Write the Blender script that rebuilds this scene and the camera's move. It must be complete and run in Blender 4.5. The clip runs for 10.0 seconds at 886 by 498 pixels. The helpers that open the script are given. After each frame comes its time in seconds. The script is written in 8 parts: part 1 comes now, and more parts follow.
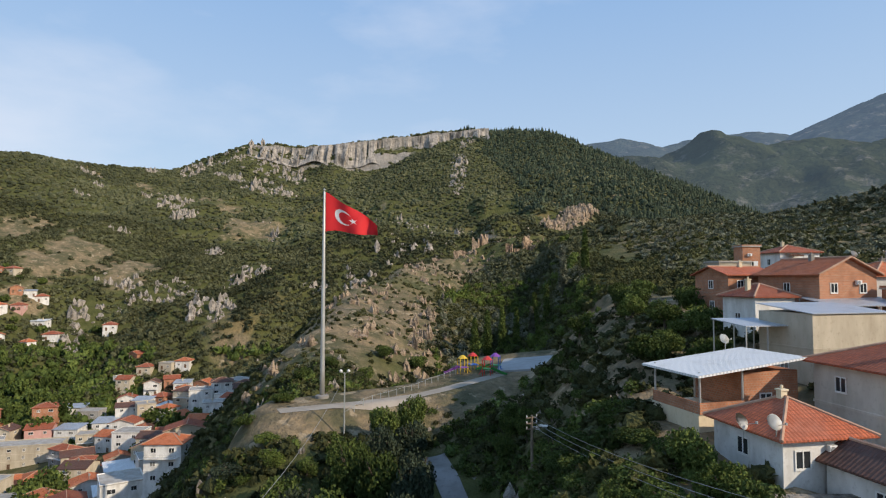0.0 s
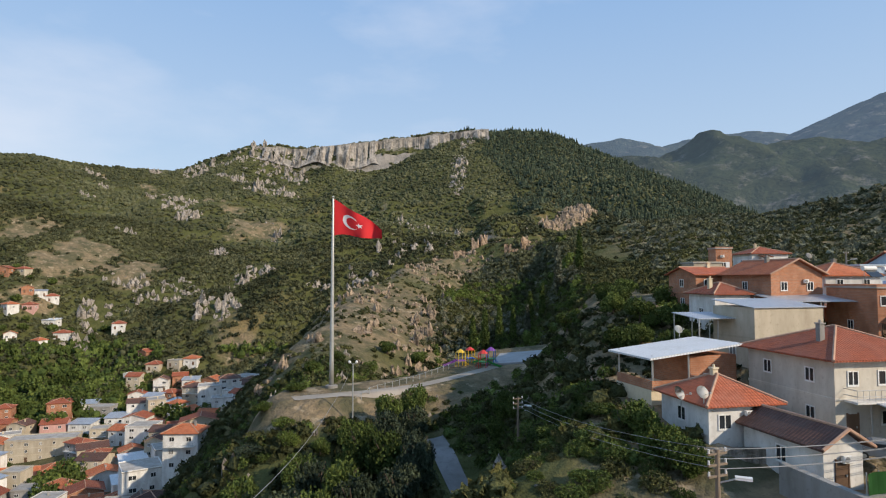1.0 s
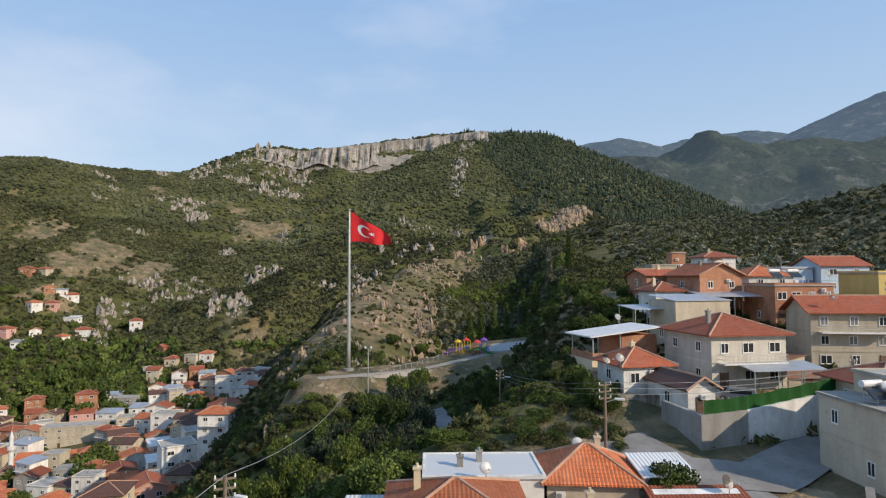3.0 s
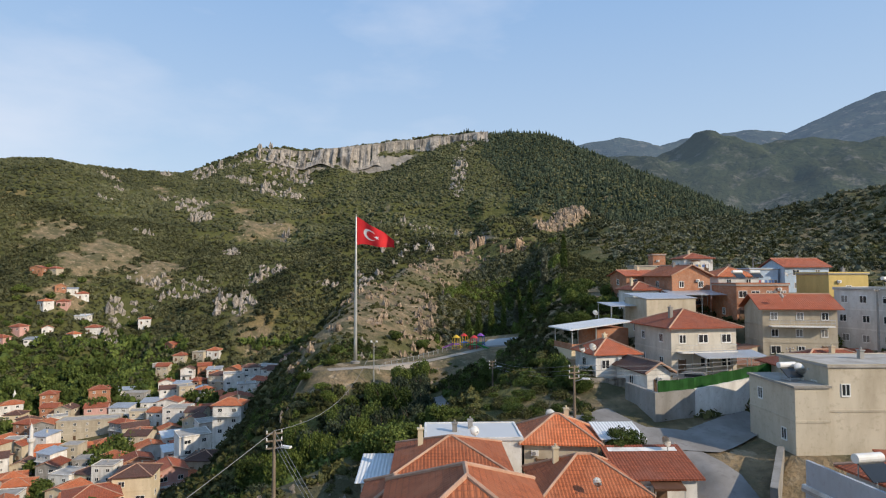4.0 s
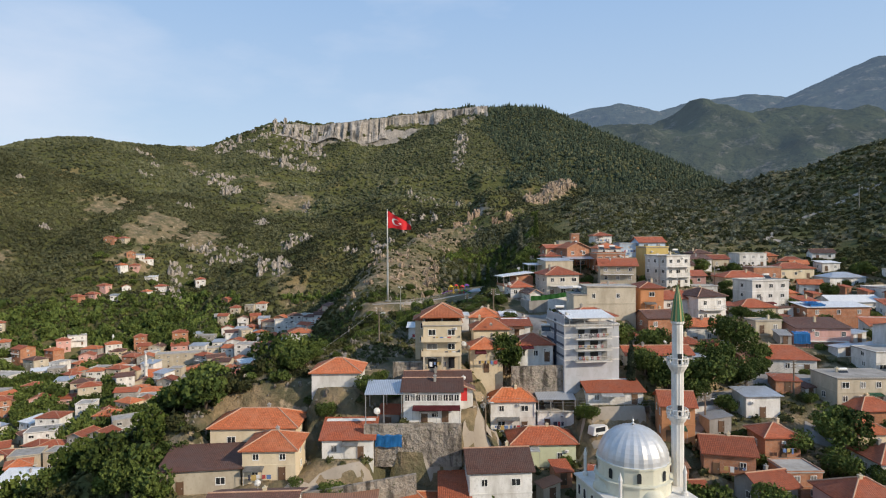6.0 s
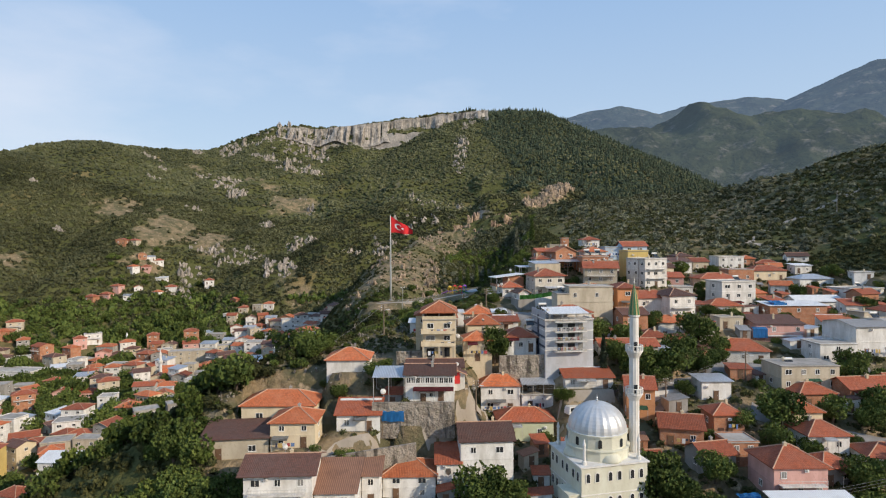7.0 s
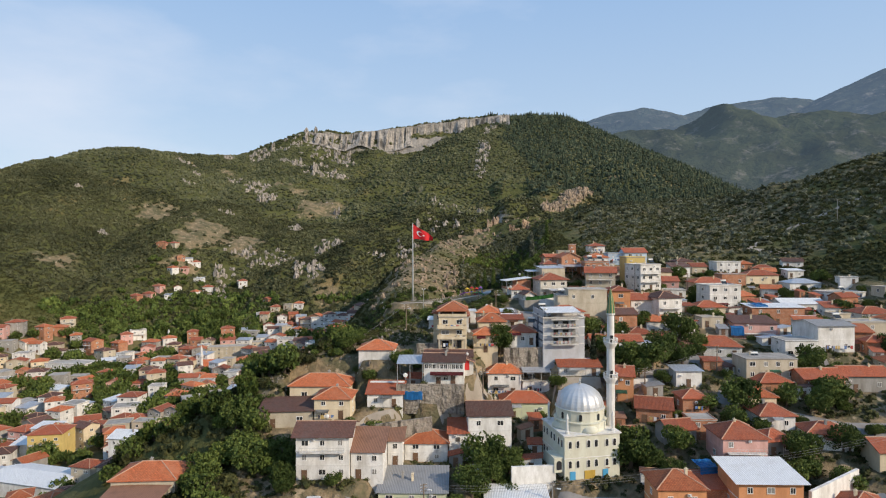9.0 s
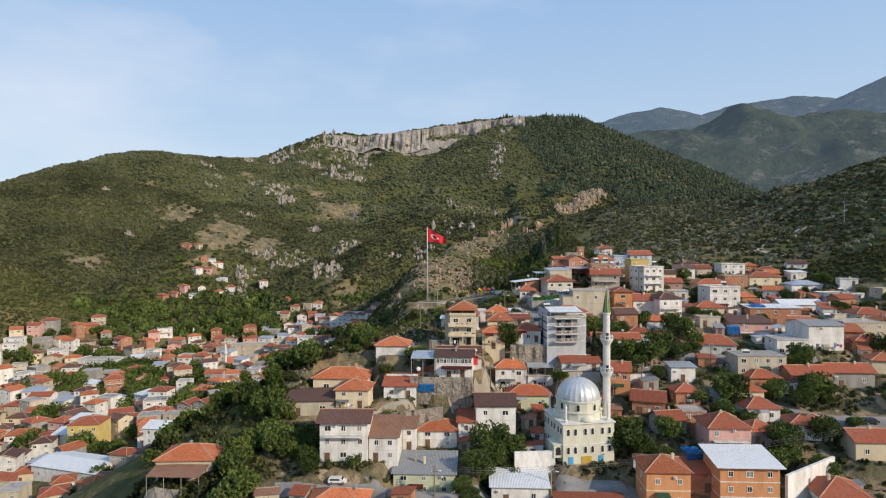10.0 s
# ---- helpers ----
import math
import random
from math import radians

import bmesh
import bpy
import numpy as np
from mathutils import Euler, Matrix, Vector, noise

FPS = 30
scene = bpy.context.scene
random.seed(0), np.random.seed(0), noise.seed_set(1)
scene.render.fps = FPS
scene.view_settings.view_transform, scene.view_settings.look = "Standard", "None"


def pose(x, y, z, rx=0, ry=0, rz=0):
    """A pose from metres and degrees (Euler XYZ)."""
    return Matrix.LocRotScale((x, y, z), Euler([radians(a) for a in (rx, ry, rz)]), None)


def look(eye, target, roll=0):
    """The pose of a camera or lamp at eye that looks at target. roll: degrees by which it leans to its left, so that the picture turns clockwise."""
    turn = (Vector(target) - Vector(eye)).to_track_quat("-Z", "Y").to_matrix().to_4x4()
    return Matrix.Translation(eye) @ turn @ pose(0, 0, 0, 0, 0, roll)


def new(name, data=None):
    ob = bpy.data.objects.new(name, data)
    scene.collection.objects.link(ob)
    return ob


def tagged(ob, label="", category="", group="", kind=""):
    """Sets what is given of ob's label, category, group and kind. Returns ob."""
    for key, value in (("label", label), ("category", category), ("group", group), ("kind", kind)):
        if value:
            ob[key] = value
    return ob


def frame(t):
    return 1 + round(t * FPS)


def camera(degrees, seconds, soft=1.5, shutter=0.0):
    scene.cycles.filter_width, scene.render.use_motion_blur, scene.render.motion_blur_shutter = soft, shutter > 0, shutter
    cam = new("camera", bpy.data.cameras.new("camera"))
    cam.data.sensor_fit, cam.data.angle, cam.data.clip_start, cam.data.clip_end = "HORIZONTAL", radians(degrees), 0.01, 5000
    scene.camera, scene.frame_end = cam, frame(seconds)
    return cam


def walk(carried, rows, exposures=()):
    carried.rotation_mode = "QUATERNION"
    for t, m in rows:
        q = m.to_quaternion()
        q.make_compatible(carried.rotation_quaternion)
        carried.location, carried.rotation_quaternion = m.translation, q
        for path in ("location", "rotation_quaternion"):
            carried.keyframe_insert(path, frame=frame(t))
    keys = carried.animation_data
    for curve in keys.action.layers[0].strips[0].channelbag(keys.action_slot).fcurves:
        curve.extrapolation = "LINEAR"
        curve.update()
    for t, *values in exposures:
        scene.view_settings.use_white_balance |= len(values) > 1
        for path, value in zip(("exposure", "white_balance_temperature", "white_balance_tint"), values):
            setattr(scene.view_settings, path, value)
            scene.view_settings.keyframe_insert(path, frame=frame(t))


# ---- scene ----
cam = camera(74.0, 10.0, soft=1.15)
PATH = [
    (0.0, pose(-0.043, 1.689, 61.956, 92.950, -0.068, -1.494)),
    (0.5, pose(0.014, -1.385, 61.958, 92.939, -0.035, -1.411)),
    (1.0, pose(0.023, -4.821, 61.983, 92.897, 0.022, -1.424)),
    (1.5, pose(0.029, -8.185, 62.020, 92.837, 0.094, -1.402)),
    (2.0, pose(0.002, -11.860, 62.045, 92.786, 0.151, -1.374)),
    (2.5, pose(-0.086, -15.467, 62.072, 92.791, 0.110, -1.374)),
    (4.0, pose(-0.159, -26.882, 62.350, 92.673, 0.104, -1.324)),
    (4.4, pose(-0.203, -29.935, 62.499, 92.473, 0.125, -1.319)),
    (4.5, pose(-0.232, -30.692, 62.617, 92.351, 0.136, -1.315)),
    (4.6, pose(-0.262, -32.473, 62.789, 92.163, 0.100, -1.272)),
    (4.7, pose(-0.312, -36.066, 62.954, 91.917, 0.092, -1.251)),
    (4.8, pose(-0.391, -39.996, 63.144, 91.498, 0.129, -1.242)),
    (5.0, pose(-0.502, -47.856, 63.358, 90.926, 0.211, -1.282)),
    (5.2, pose(-0.491, -55.716, 63.653, 90.247, 0.222, -1.168)),
    (5.4, pose(-0.484, -63.576, 63.836, 89.728, 0.280, -1.141)),
    (5.5, pose(-0.467, -67.506, 63.938, 89.340, 0.354, -1.165)),
    (5.6, pose(-0.315, -71.436, 64.125, 89.203, 0.384, -1.051)),
    (5.8, pose(-0.135, -79.296, 64.340, 89.110, 0.394, -0.961)),
    (6.0, pose(0.039, -87.163, 64.546, 89.097, 0.384, -0.887)),
    (6.1, pose(0.169, -90.795, 64.700, 89.122, 0.368, -0.842)),
    (6.2, pose(0.256, -92.956, 64.804, 89.148, 0.355, -0.813)),
    (6.3, pose(0.323, -93.833, 64.883, 89.167, 0.346, -0.791)),
    (6.5, pose(0.392, -95.353, 64.965, 89.188, 0.336, -0.768)),
    (6.8, pose(0.485, -97.634, 65.076, 89.209, 0.323, -0.722)),
    (7.0, pose(0.596, -99.148, 65.206, 89.234, 0.310, -0.718)),
    (7.5, pose(0.884, -103.145, 65.543, 89.233, 0.284, -0.353)),
    (8.0, pose(1.267, -107.563, 65.949, 89.241, 0.247, 0.176)),
    (8.5, pose(1.652, -111.584, 66.333, 89.290, 0.197, 0.806)),
    (9.0, pose(2.206, -115.782, 66.728, 89.341, 0.189, 1.539)),
    (9.5, pose(2.836, -119.932, 67.154, 89.349, 0.210, 2.263)),
    (10.0, pose(3.564, -124.194, 67.527, 89.366, 0.199, 3.154)),
]
walk(cam, PATH)

# ---- daylight: a low warm sun from behind and to the right, thin cloud in the sky ----
SUN_ELEV, SUN_AZ = radians(28), radians(124)      # azimuth clockwise from +y
world = bpy.data.worlds.new("sky")
scene.world = world
world.use_nodes = True
wn, wl = world.node_tree.nodes, world.node_tree.links
wn.clear()
sky = wn.new("ShaderNodeTexSky")
sky.sky_type, sky.sun_disc = "NISHITA", False
sky.sun_elevation, sky.sun_rotation = SUN_ELEV, SUN_AZ
sky.air_density, sky.dust_density, sky.ozone_density, sky.altitude = 1.0, 1.2, 1.0, 300
wcoord = wn.new("ShaderNodeTexCoord")
wmap = wn.new("ShaderNodeMapping")
wmap.inputs["Scale"].default_value = (1.0, 1.0, 2.6)
wmap.inputs["Location"].default_value = (0.35, 0.2, 0.1)
cloud = wn.new("ShaderNodeTexNoise")
cloud.inputs["Scale"].default_value, cloud.inputs["Detail"].default_value = 1.7, 7
cloud.inputs["Roughness"].default_value = 0.55
cramp = wn.new("ShaderNodeMapRange")
cramp.inputs["From Min"].default_value, cramp.inputs["From Max"].default_value = 0.5, 0.78
cramp.inputs["To Max"].default_value = 0.55
wmix = wn.new("ShaderNodeMix")
wmix.data_type = "RGBA"
wmix.inputs["B"].default_value = (6.3, 6.5, 7.2, 1)
wback = wn.new("ShaderNodeBackground")
wback.inputs["Strength"].default_value = 0.135
wout = wn.new("ShaderNodeOutputWorld")
wl.new(wcoord.outputs["Generated"], wmap.inputs["Vector"])
wl.new(wmap.outputs["Vector"], cloud.inputs["Vector"])
wl.new(cloud.outputs["Fac"], cramp.inputs["Value"])
wl.new(cramp.outputs["Result"], wmix.inputs["Factor"])
wsep = wn.new("ShaderNodeSeparateXYZ")
wl.new(wcoord.outputs["Generated"], wsep.inputs["Vector"])
wgrad = wn.new("ShaderNodeMapRange")
wgrad.inputs["From Min"].default_value, wgrad.inputs["From Max"].default_value = 0.0, 0.55
wl.new(wsep.outputs["Z"], wgrad.inputs["Value"])
whaze = wn.new("ShaderNodeMix")          # thin high haze over the clear sky
whaze.data_type = "RGBA"
whaze.inputs["A"].default_value, whaze.inputs["B"].default_value = (4.7, 5.65, 6.55, 1), (1.8, 3.4, 6.1, 1)
wl.new(wgrad.outputs["Result"], whaze.inputs["Factor"])
wair = wn.new("ShaderNodeMix")
wair.data_type = "RGBA"
wair.inputs["Factor"].default_value = 0.85
wl.new(sky.outputs["Color"], wair.inputs["A"])
wl.new(whaze.outputs["Result"], wair.inputs["B"])
wl.new(wair.outputs["Result"], wmix.inputs["A"])
wl.new(wmix.outputs["Result"], wback.inputs["Color"])
wl.new(wback.outputs["Background"], wout.inputs["Surface"])

sun_data = bpy.data.lights.new("sun", "SUN")
sun_data.energy, sun_data.angle, sun_data.color = 4.3, radians(0.6), (1.0, 0.86, 0.68)
sun = new("sun", sun_data)
sun_dir = Vector((math.sin(SUN_AZ) * math.cos(SUN_ELEV), math.cos(SUN_AZ) * math.cos(SUN_ELEV), math.sin(SUN_ELEV)))
sun.matrix_world = look(sun_dir * 300, (0, 0, 0))
scene.view_settings.exposure = 0.0

# ---- materials ----
def nodes_of(name):
    m = bpy.data.materials.new(name)
    m.use_nodes = True
    nt = m.node_tree
    return m, nt.nodes, nt.links, nt.nodes["Principled BSDF"]


def mixer(n, l, fac, a, b, kind="MIX"):
    """A colour mix node; each input is a socket or a plain value. Returns its colour."""
    x = n.new("ShaderNodeMix")
    x.data_type, x.blend_type = "RGBA", kind
    for key, v in (("Factor", fac), ("A", a), ("B", b)):
        if isinstance(v, bpy.types.NodeSocket):
            l.new(v, x.inputs[key])
        elif key == "Factor":
            x.inputs[key].default_value = v
        else:
            x.inputs[key].default_value = (*v[:3], 1)
    return x.outputs["Result"]


def noise_fac(n, l, scale, lo=0.35, hi=0.65, detail=4, coords=None, stretch=None, rough=0.6):
    """Noise between lo and hi, spread over 0 to 1."""
    t = n.new("ShaderNodeTexNoise")
    t.inputs["Scale"].default_value, t.inputs["Detail"].default_value = scale, detail
    t.inputs["Roughness"].default_value = rough
    if coords is None:
        coords = n.new("ShaderNodeNewGeometry").outputs["Position"]
    if stretch:
        mp = n.new("ShaderNodeMapping")
        mp.inputs["Scale"].default_value = stretch
        l.new(coords, mp.inputs["Vector"])
        coords = mp.outputs["Vector"]
    l.new(coords, t.inputs["Vector"])
    r = n.new("ShaderNodeMapRange")
    r.inputs["From Min"].default_value, r.inputs["From Max"].default_value = lo, hi
    l.new(t.outputs["Fac"], r.inputs["Value"])
    return r.outputs["Result"]


def bump(n, l, bsdf, height, strength=0.4, distance=0.05):
    b = n.new("ShaderNodeBump")
    b.inputs["Strength"].default_value, b.inputs["Distance"].default_value = strength, distance
    l.new(height, b.inputs["Height"])
    l.new(b.outputs["Normal"], bsdf.inputs["Normal"])


def plain(name, colour, rough=0.7, metal=0.0, dirt=0.25, scale=1.5, vary=0.0, relief=0.15):
    """A painted, plastered or metal surface with stains at two scales and a little tone change from thing to thing."""
    m, n, l, b = nodes_of(name)
    dark = [c * (1 - dirt) * k for c, k in zip(colour, (1.0, 0.96, 0.9))]
    col = mixer(n, l, noise_fac(n, l, scale, 0.38, 0.72, 6, stretch=(1, 1, 0.35)), colour, dark)
    col = mixer(n, l, noise_fac(n, l, scale * 5, 0.55, 0.85), col, [c * 0.9 for c in dark])
    if vary:
        info = n.new("ShaderNodeObjectInfo")
        hsv = n.new("ShaderNodeHueSaturation")
        rng = n.new("ShaderNodeMapRange")
        rng.inputs["To Min"].default_value, rng.inputs["To Max"].default_value = 1 - vary, 1 + vary
        l.new(info.outputs["Random"], rng.inputs["Value"])
        l.new(rng.outputs["Result"], hsv.inputs["Value"])
        l.new(col, hsv.inputs["Color"])
        col = hsv.outputs["Color"]
    l.new(col, b.inputs["Base Color"])
    b.inputs["Roughness"].default_value, b.inputs["Metallic"].default_value = rough, metal
    if relief:
        bump(n, l, b, noise_fac(n, l, scale * 14, 0.2, 0.8), relief, 0.02)
    return m


def tile_material(name, colour, worn):
    """Clay pantiles: rows across the slope and rolls down it, in the roof's own UV metres, with sooty and bleached patches."""
    m, n, l, b = nodes_of(name)
    uv = n.new("ShaderNodeTexCoord").outputs["UV"]
    info = n.new("ShaderNodeObjectInfo")
    brick = n.new("ShaderNodeTexBrick")
    brick.offset = 0.0
    brick.inputs["Scale"].default_value = 1.0
    brick.inputs["Mortar Size"].default_value = 0.018
    brick.inputs["Mortar Smooth"].default_value = 0.6
    brick.inputs["Brick Width"].default_value, brick.inputs["Row Height"].default_value = 0.2, 0.27
    brick.inputs["Color1"].default_value = (*colour, 1)
    brick.inputs["Color2"].default_value = (*[c * 0.72 for c in colour], 1)
    brick.inputs["Mortar"].default_value = (*[c * 0.35 for c in colour], 1)
    l.new(uv, brick.inputs["Vector"])
    col = mixer(n, l, noise_fac(n, l, 0.55, 0.42, 0.7, 6), brick.outputs["Color"], worn)
    fade = noise_fac(n, l, 2.3, 0.5, 0.75, 6)
    col = mixer(n, l, fade, col, [c * 0.5 for c in colour])
    hsv = n.new("ShaderNodeHueSaturation")
    rng = n.new("ShaderNodeMapRange")
    rng.inputs["To Min"].default_value, rng.inputs["To Max"].default_value = 0.65, 1.2
    l.new(info.outputs["Random"], rng.inputs["Value"])
    l.new(rng.outputs["Result"], hsv.inputs["Value"])
    l.new(col, hsv.inputs["Color"])
    l.new(hsv.outputs["Color"], b.inputs["Base Color"])
    b.inputs["Roughness"].default_value = 0.85
    wave = n.new("ShaderNodeTexWave")
    wave.bands_direction = "X"
    wave.inputs["Scale"].default_value = 1.57
    l.new(uv, wave.inputs["Vector"])
    add = n.new("ShaderNodeMath")
    add.operation = "ADD"
    l.new(wave.outputs["Fac"], add.inputs[0])
    l.new(brick.outputs["Fac"], add.inputs[1])
    bump(n, l, b, add.outputs[0], 0.5, 0.06)
    return m


def leaf_material(name, dark, light, patch=0.12):
    """Foliage: tone by clump and by broad patch."""
    m, n, l, b = nodes_of(name)
    geo = n.new("ShaderNodeNewGeometry")
    col = mixer(n, l, geo.outputs["Random Per Island"], dark, light)
    col = mixer(n, l, noise_fac(n, l, patch, 0.4, 0.65), col, [c * 0.6 for c in dark])
    col = mixer(n, l, noise_fac(n, l, 3.1, 0.5, 0.8), col, [c * 0.45 for c in dark])
    l.new(col, b.inputs["Base Color"])
    b.inputs["Roughness"].default_value = 0.75
    b.inputs["Specular IOR Level"].default_value = 0.15
    bump(n, l, b, noise_fac(n, l, 5, 0.3, 0.7), 0.8, 0.2)
    return m


def rock_material(name, a, b2, grain=0.9):
    """Weathered stone; dark streaks run down it."""
    m, n, l, b = nodes_of(name)
    col = mixer(n, l, noise_fac(n, l, 0.35, 0.4, 0.65, 8), a, b2)
    col = mixer(n, l, noise_fac(n, l, grain, 0.5, 0.62, 8, stretch=(1, 1, 0.2)), col, [c * 0.35 for c in b2])
    col = mixer(n, l, noise_fac(n, l, 2.5, 0.55, 0.75, 6), col, (0.09, 0.1, 0.045))
    l.new(col, b.inputs["Base Color"])
    b.inputs["Roughness"].default_value = 0.95
    bump(n, l, b, noise_fac(n, l, 1.2, 0.2, 0.8, 10), 1.0, 0.5)
    return m


def ground_material():
    """Hillsides: scrub green, dry grass and bare soil in patches, grey rock where it is steep; trodden earth in the town."""
    m, n, l, b = nodes_of("hillside")
    geo = n.new("ShaderNodeNewGeometry")
    scrub = mixer(n, l, noise_fac(n, l, 0.25, 0.35, 0.65, 8), (0.06, 0.066, 0.022), (0.11, 0.11, 0.04))
    dry = mixer(n, l, noise_fac(n, l, 0.6, 0.3, 0.7, 8), (0.30, 0.21, 0.095), (0.20, 0.15, 0.075))
    col = mixer(n, l, noise_fac(n, l, 0.022, 0.6, 0.72, 7), scrub, dry)
    rock = mixer(n, l, noise_fac(n, l, 0.2, 0.4, 0.7, 8, stretch=(1, 1, 0.3)), (0.36, 0.32, 0.27), (0.19, 0.17, 0.15))
    sep = n.new("ShaderNodeSeparateXYZ")
    l.new(geo.outputs["True Normal"], sep.inputs["Vector"])
    steep = n.new("ShaderNodeMapRange")
    steep.inputs["From Min"].default_value, steep.inputs["From Max"].default_value = 0.6, 0.46
    l.new(sep.outputs["Z"], steep.inputs["Value"])
    col = mixer(n, l, steep.outputs["Result"], col, rock)
    at = n.new("ShaderNodeAttribute")
    at.attribute_name = "bare"
    earth = mixer(n, l, noise_fac(n, l, 0.9, 0.35, 0.7, 8), (0.31, 0.225, 0.13), (0.16, 0.125, 0.08))
    earth = mixer(n, l, noise_fac(n, l, 0.17, 0.42, 0.58, 6), earth, (0.11, 0.10, 0.055))
    earth = mixer(n, l, noise_fac(n, l, 0.33, 0.58, 0.64, 5), earth, (0.36, 0.28, 0.18))
    col = mixer(n, l, at.outputs["Fac"], col, earth)
    l.new(col, b.inputs["Base Color"])
    b.inputs["Roughness"].default_value = 0.95
    b.inputs["Specular IOR Level"].default_value = 0.1
    bump(n, l, b, noise_fac(n, l, 0.7, 0.2, 0.8, 10), 0.9, 0.6)
    return m


MAT_GROUND = ground_material()
MAT_ROCK = rock_material("limestone", (0.43, 0.37, 0.31), (0.26, 0.225, 0.185))
MAT_SCRUB = leaf_material("scrub", (0.06, 0.068, 0.024), (0.155, 0.15, 0.054), 0.03)
MAT_PINE = leaf_material("pine", (0.04, 0.058, 0.034), (0.1, 0.122, 0.068))
# haze is painted into the distant scrub's colour: lighter and greyer than near scrub
MAT_HAZED_SCRUB = leaf_material("hazed_scrub", (0.07, 0.078, 0.036), (0.168, 0.165, 0.082), 0.02)
MAT_TREE = leaf_material("broadleaf", (0.072, 0.108, 0.024), (0.2, 0.245, 0.06))
MAT_OLIVE = leaf_material("olive", (0.15, 0.158, 0.1), (0.3, 0.3, 0.2))
MAT_LIGHTTREE = leaf_material("spring_leaf", (0.09, 0.13, 0.025), (0.2, 0.24, 0.055))
MAT_BARK = plain("bark", (0.11, 0.08, 0.055), 0.9, dirt=0.4)

# ---- the land: a valley, the town's hill, the castle ridge and the mountains round them ----
def along(px, py, line):
    """Distance to a line of points, and the height and width at the nearest place on it."""
    best = np.full(px.shape, 1e9)
    hz, wd = np.zeros(px.shape), np.zeros(px.shape)
    for (x0, y0, z0, w0), (x1, y1, z1, w1) in zip(line[:-1], line[1:]):
        dx, dy = x1 - x0, y1 - y0
        s = np.clip(((px - x0) * dx + (py - y0) * dy) / (dx * dx + dy * dy), 0, 1)
        d = np.hypot(px - x0 - s * dx, py - y0 - s * dy)
        near = d < best
        best = np.where(near, d, best)
        hz, wd = np.where(near, z0 + s * (z1 - z0), hz), np.where(near, w0 + s * (w1 - w0), wd)
    return best, hz, wd


def smooth_max(a, b, k):
    h = np.clip(0.5 + 0.5 * (a - b) / k, 0, 1)
    return b + (a - b) * h + k * h * (1 - h)


def waves(px, py, size, seed, octaves=4):
    """Rolling value noise of about that size, -1 to 1."""
    out, amp, total = np.zeros(px.shape), 1.0, 0.0
    for o in range(octaves):
        gx, gy = px / size * 2 ** o + 17.3 * seed, py / size * 2 ** o - 9.1 * seed
        ix, iy = np.floor(gx), np.floor(gy)
        fx, fy = gx - ix, gy - iy
        fx, fy = fx * fx * (3 - 2 * fx), fy * fy * (3 - 2 * fy)

        def lattice(a, b):
            v = np.sin(a * 127.1 + b * 311.7 + seed * 74.7) * 43758.5453
            return (v - np.floor(v)) * 2 - 1
        top = lattice(ix, iy) * (1 - fx) + lattice(ix + 1, iy) * fx
        low = lattice(ix, iy + 1) * (1 - fx) + lattice(ix + 1, iy + 1) * fx
        out, total, amp = out + amp * (top * (1 - fy) + low * fy), total + amp, amp * 0.5
    return out / total


# ridge lines: x, y, height, half-width of the rounded crest
POLE_HILL = [(-14, 64, 46, 8), (-14, 84, 47.5, 9), (-21, 118, 50.5, 8)]
CASTLE_RIDGE = [(-21, 116, 50.5, 6), (-17, 160, 60, 8), (-8, 205, 64, 7), (6, 250, 68, 7), (26, 290, 76, 8), (40, 285, 79, 8), (72, 335, 92, 9), (114, 430, 117, 9), (140, 440, 108, 9)]
LEFT_HILL = [(-345, 250, 84, 30), (-354, 300, 100, 30), (-369, 360, 121, 35), (-374, 430, 143, 40), (-355, 520, 169, 40), (-325, 590, 174, 35), (-298, 620, 178, 30), (-290, 690, 186, 25)]
LEFT_SPUR = [(-330, 540, 160, 20), (-236, 560, 134, 14), (-165, 520, 96, 10), (-110, 440, 58, 8)]
CLIFF_MOUNTAIN = [(-330, 700, 178, 10), (-279, 700, 196, 8), (-214, 700, 219, 8), (-148, 700, 216, 8), (-90, 700, 223, 8), (13, 700, 234, 8), (56, 700, 238, 8)]
CLIFF_SHOULDER = [(56, 704, 238, 10), (104, 720, 245, 16), (139, 720, 242, 16), (180, 720, 210, 16), (226, 720, 189, 20), (317, 700, 135, 20), (420, 690, 100, 20)]
CLIFF_SPUR = [(45, 660, 185, 10), (34, 600, 152, 6), (26, 520, 116, 5), (40, 440, 92, 5)]
RIGHT_HILL = [(420, 120, 165, 40), (320, 170, 138, 30), (232, 200, 110, 18), (200, 230, 101, 16), (178, 295, 96, 16), (150, 375, 100, 16), (140, 430, 106, 12)]
RIGHT_SPUR = [(300, 165, 130, 20), (210, 100, 86, 15), (150, 60, 66, 12)]
TERRACES = [-120, -60, -45, -36, -28, -23, -18, -12, -7, -2, 5, 12, 20, 28, 40, 55, 75, 110, 180, 300]
TERRACE_HEIGHTS = {
    -12: [12, 26, 30, 33, 34.2, 39.8, 43.8, 46.2, 47.1, 47.6, 48, 48.5, 49, 49.5, 50, 50, 50, 50, 50, 60],
    12: [12, 25, 29.5, 31.5, 33.5, 35, 36.8, 39, 44.6, 47, 48.2, 50.4, 51.5, 52.7, 54, 56.5, 58, 57, 58, 68],
    45: [12, 25, 29.5, 31.5, 34.8, 37, 39.2, 41.8, 43.4, 44.8, 46.8, 49.6, 51.2, 52, 53.5, 58, 61, 62, 66, 76],
    85: [14, 27, 31, 33, 37, 39, 40.5, 42.5, 44, 45, 46, 46.6, 47, 47.4, 48.5, 51, 56, 64, 74, 90]}


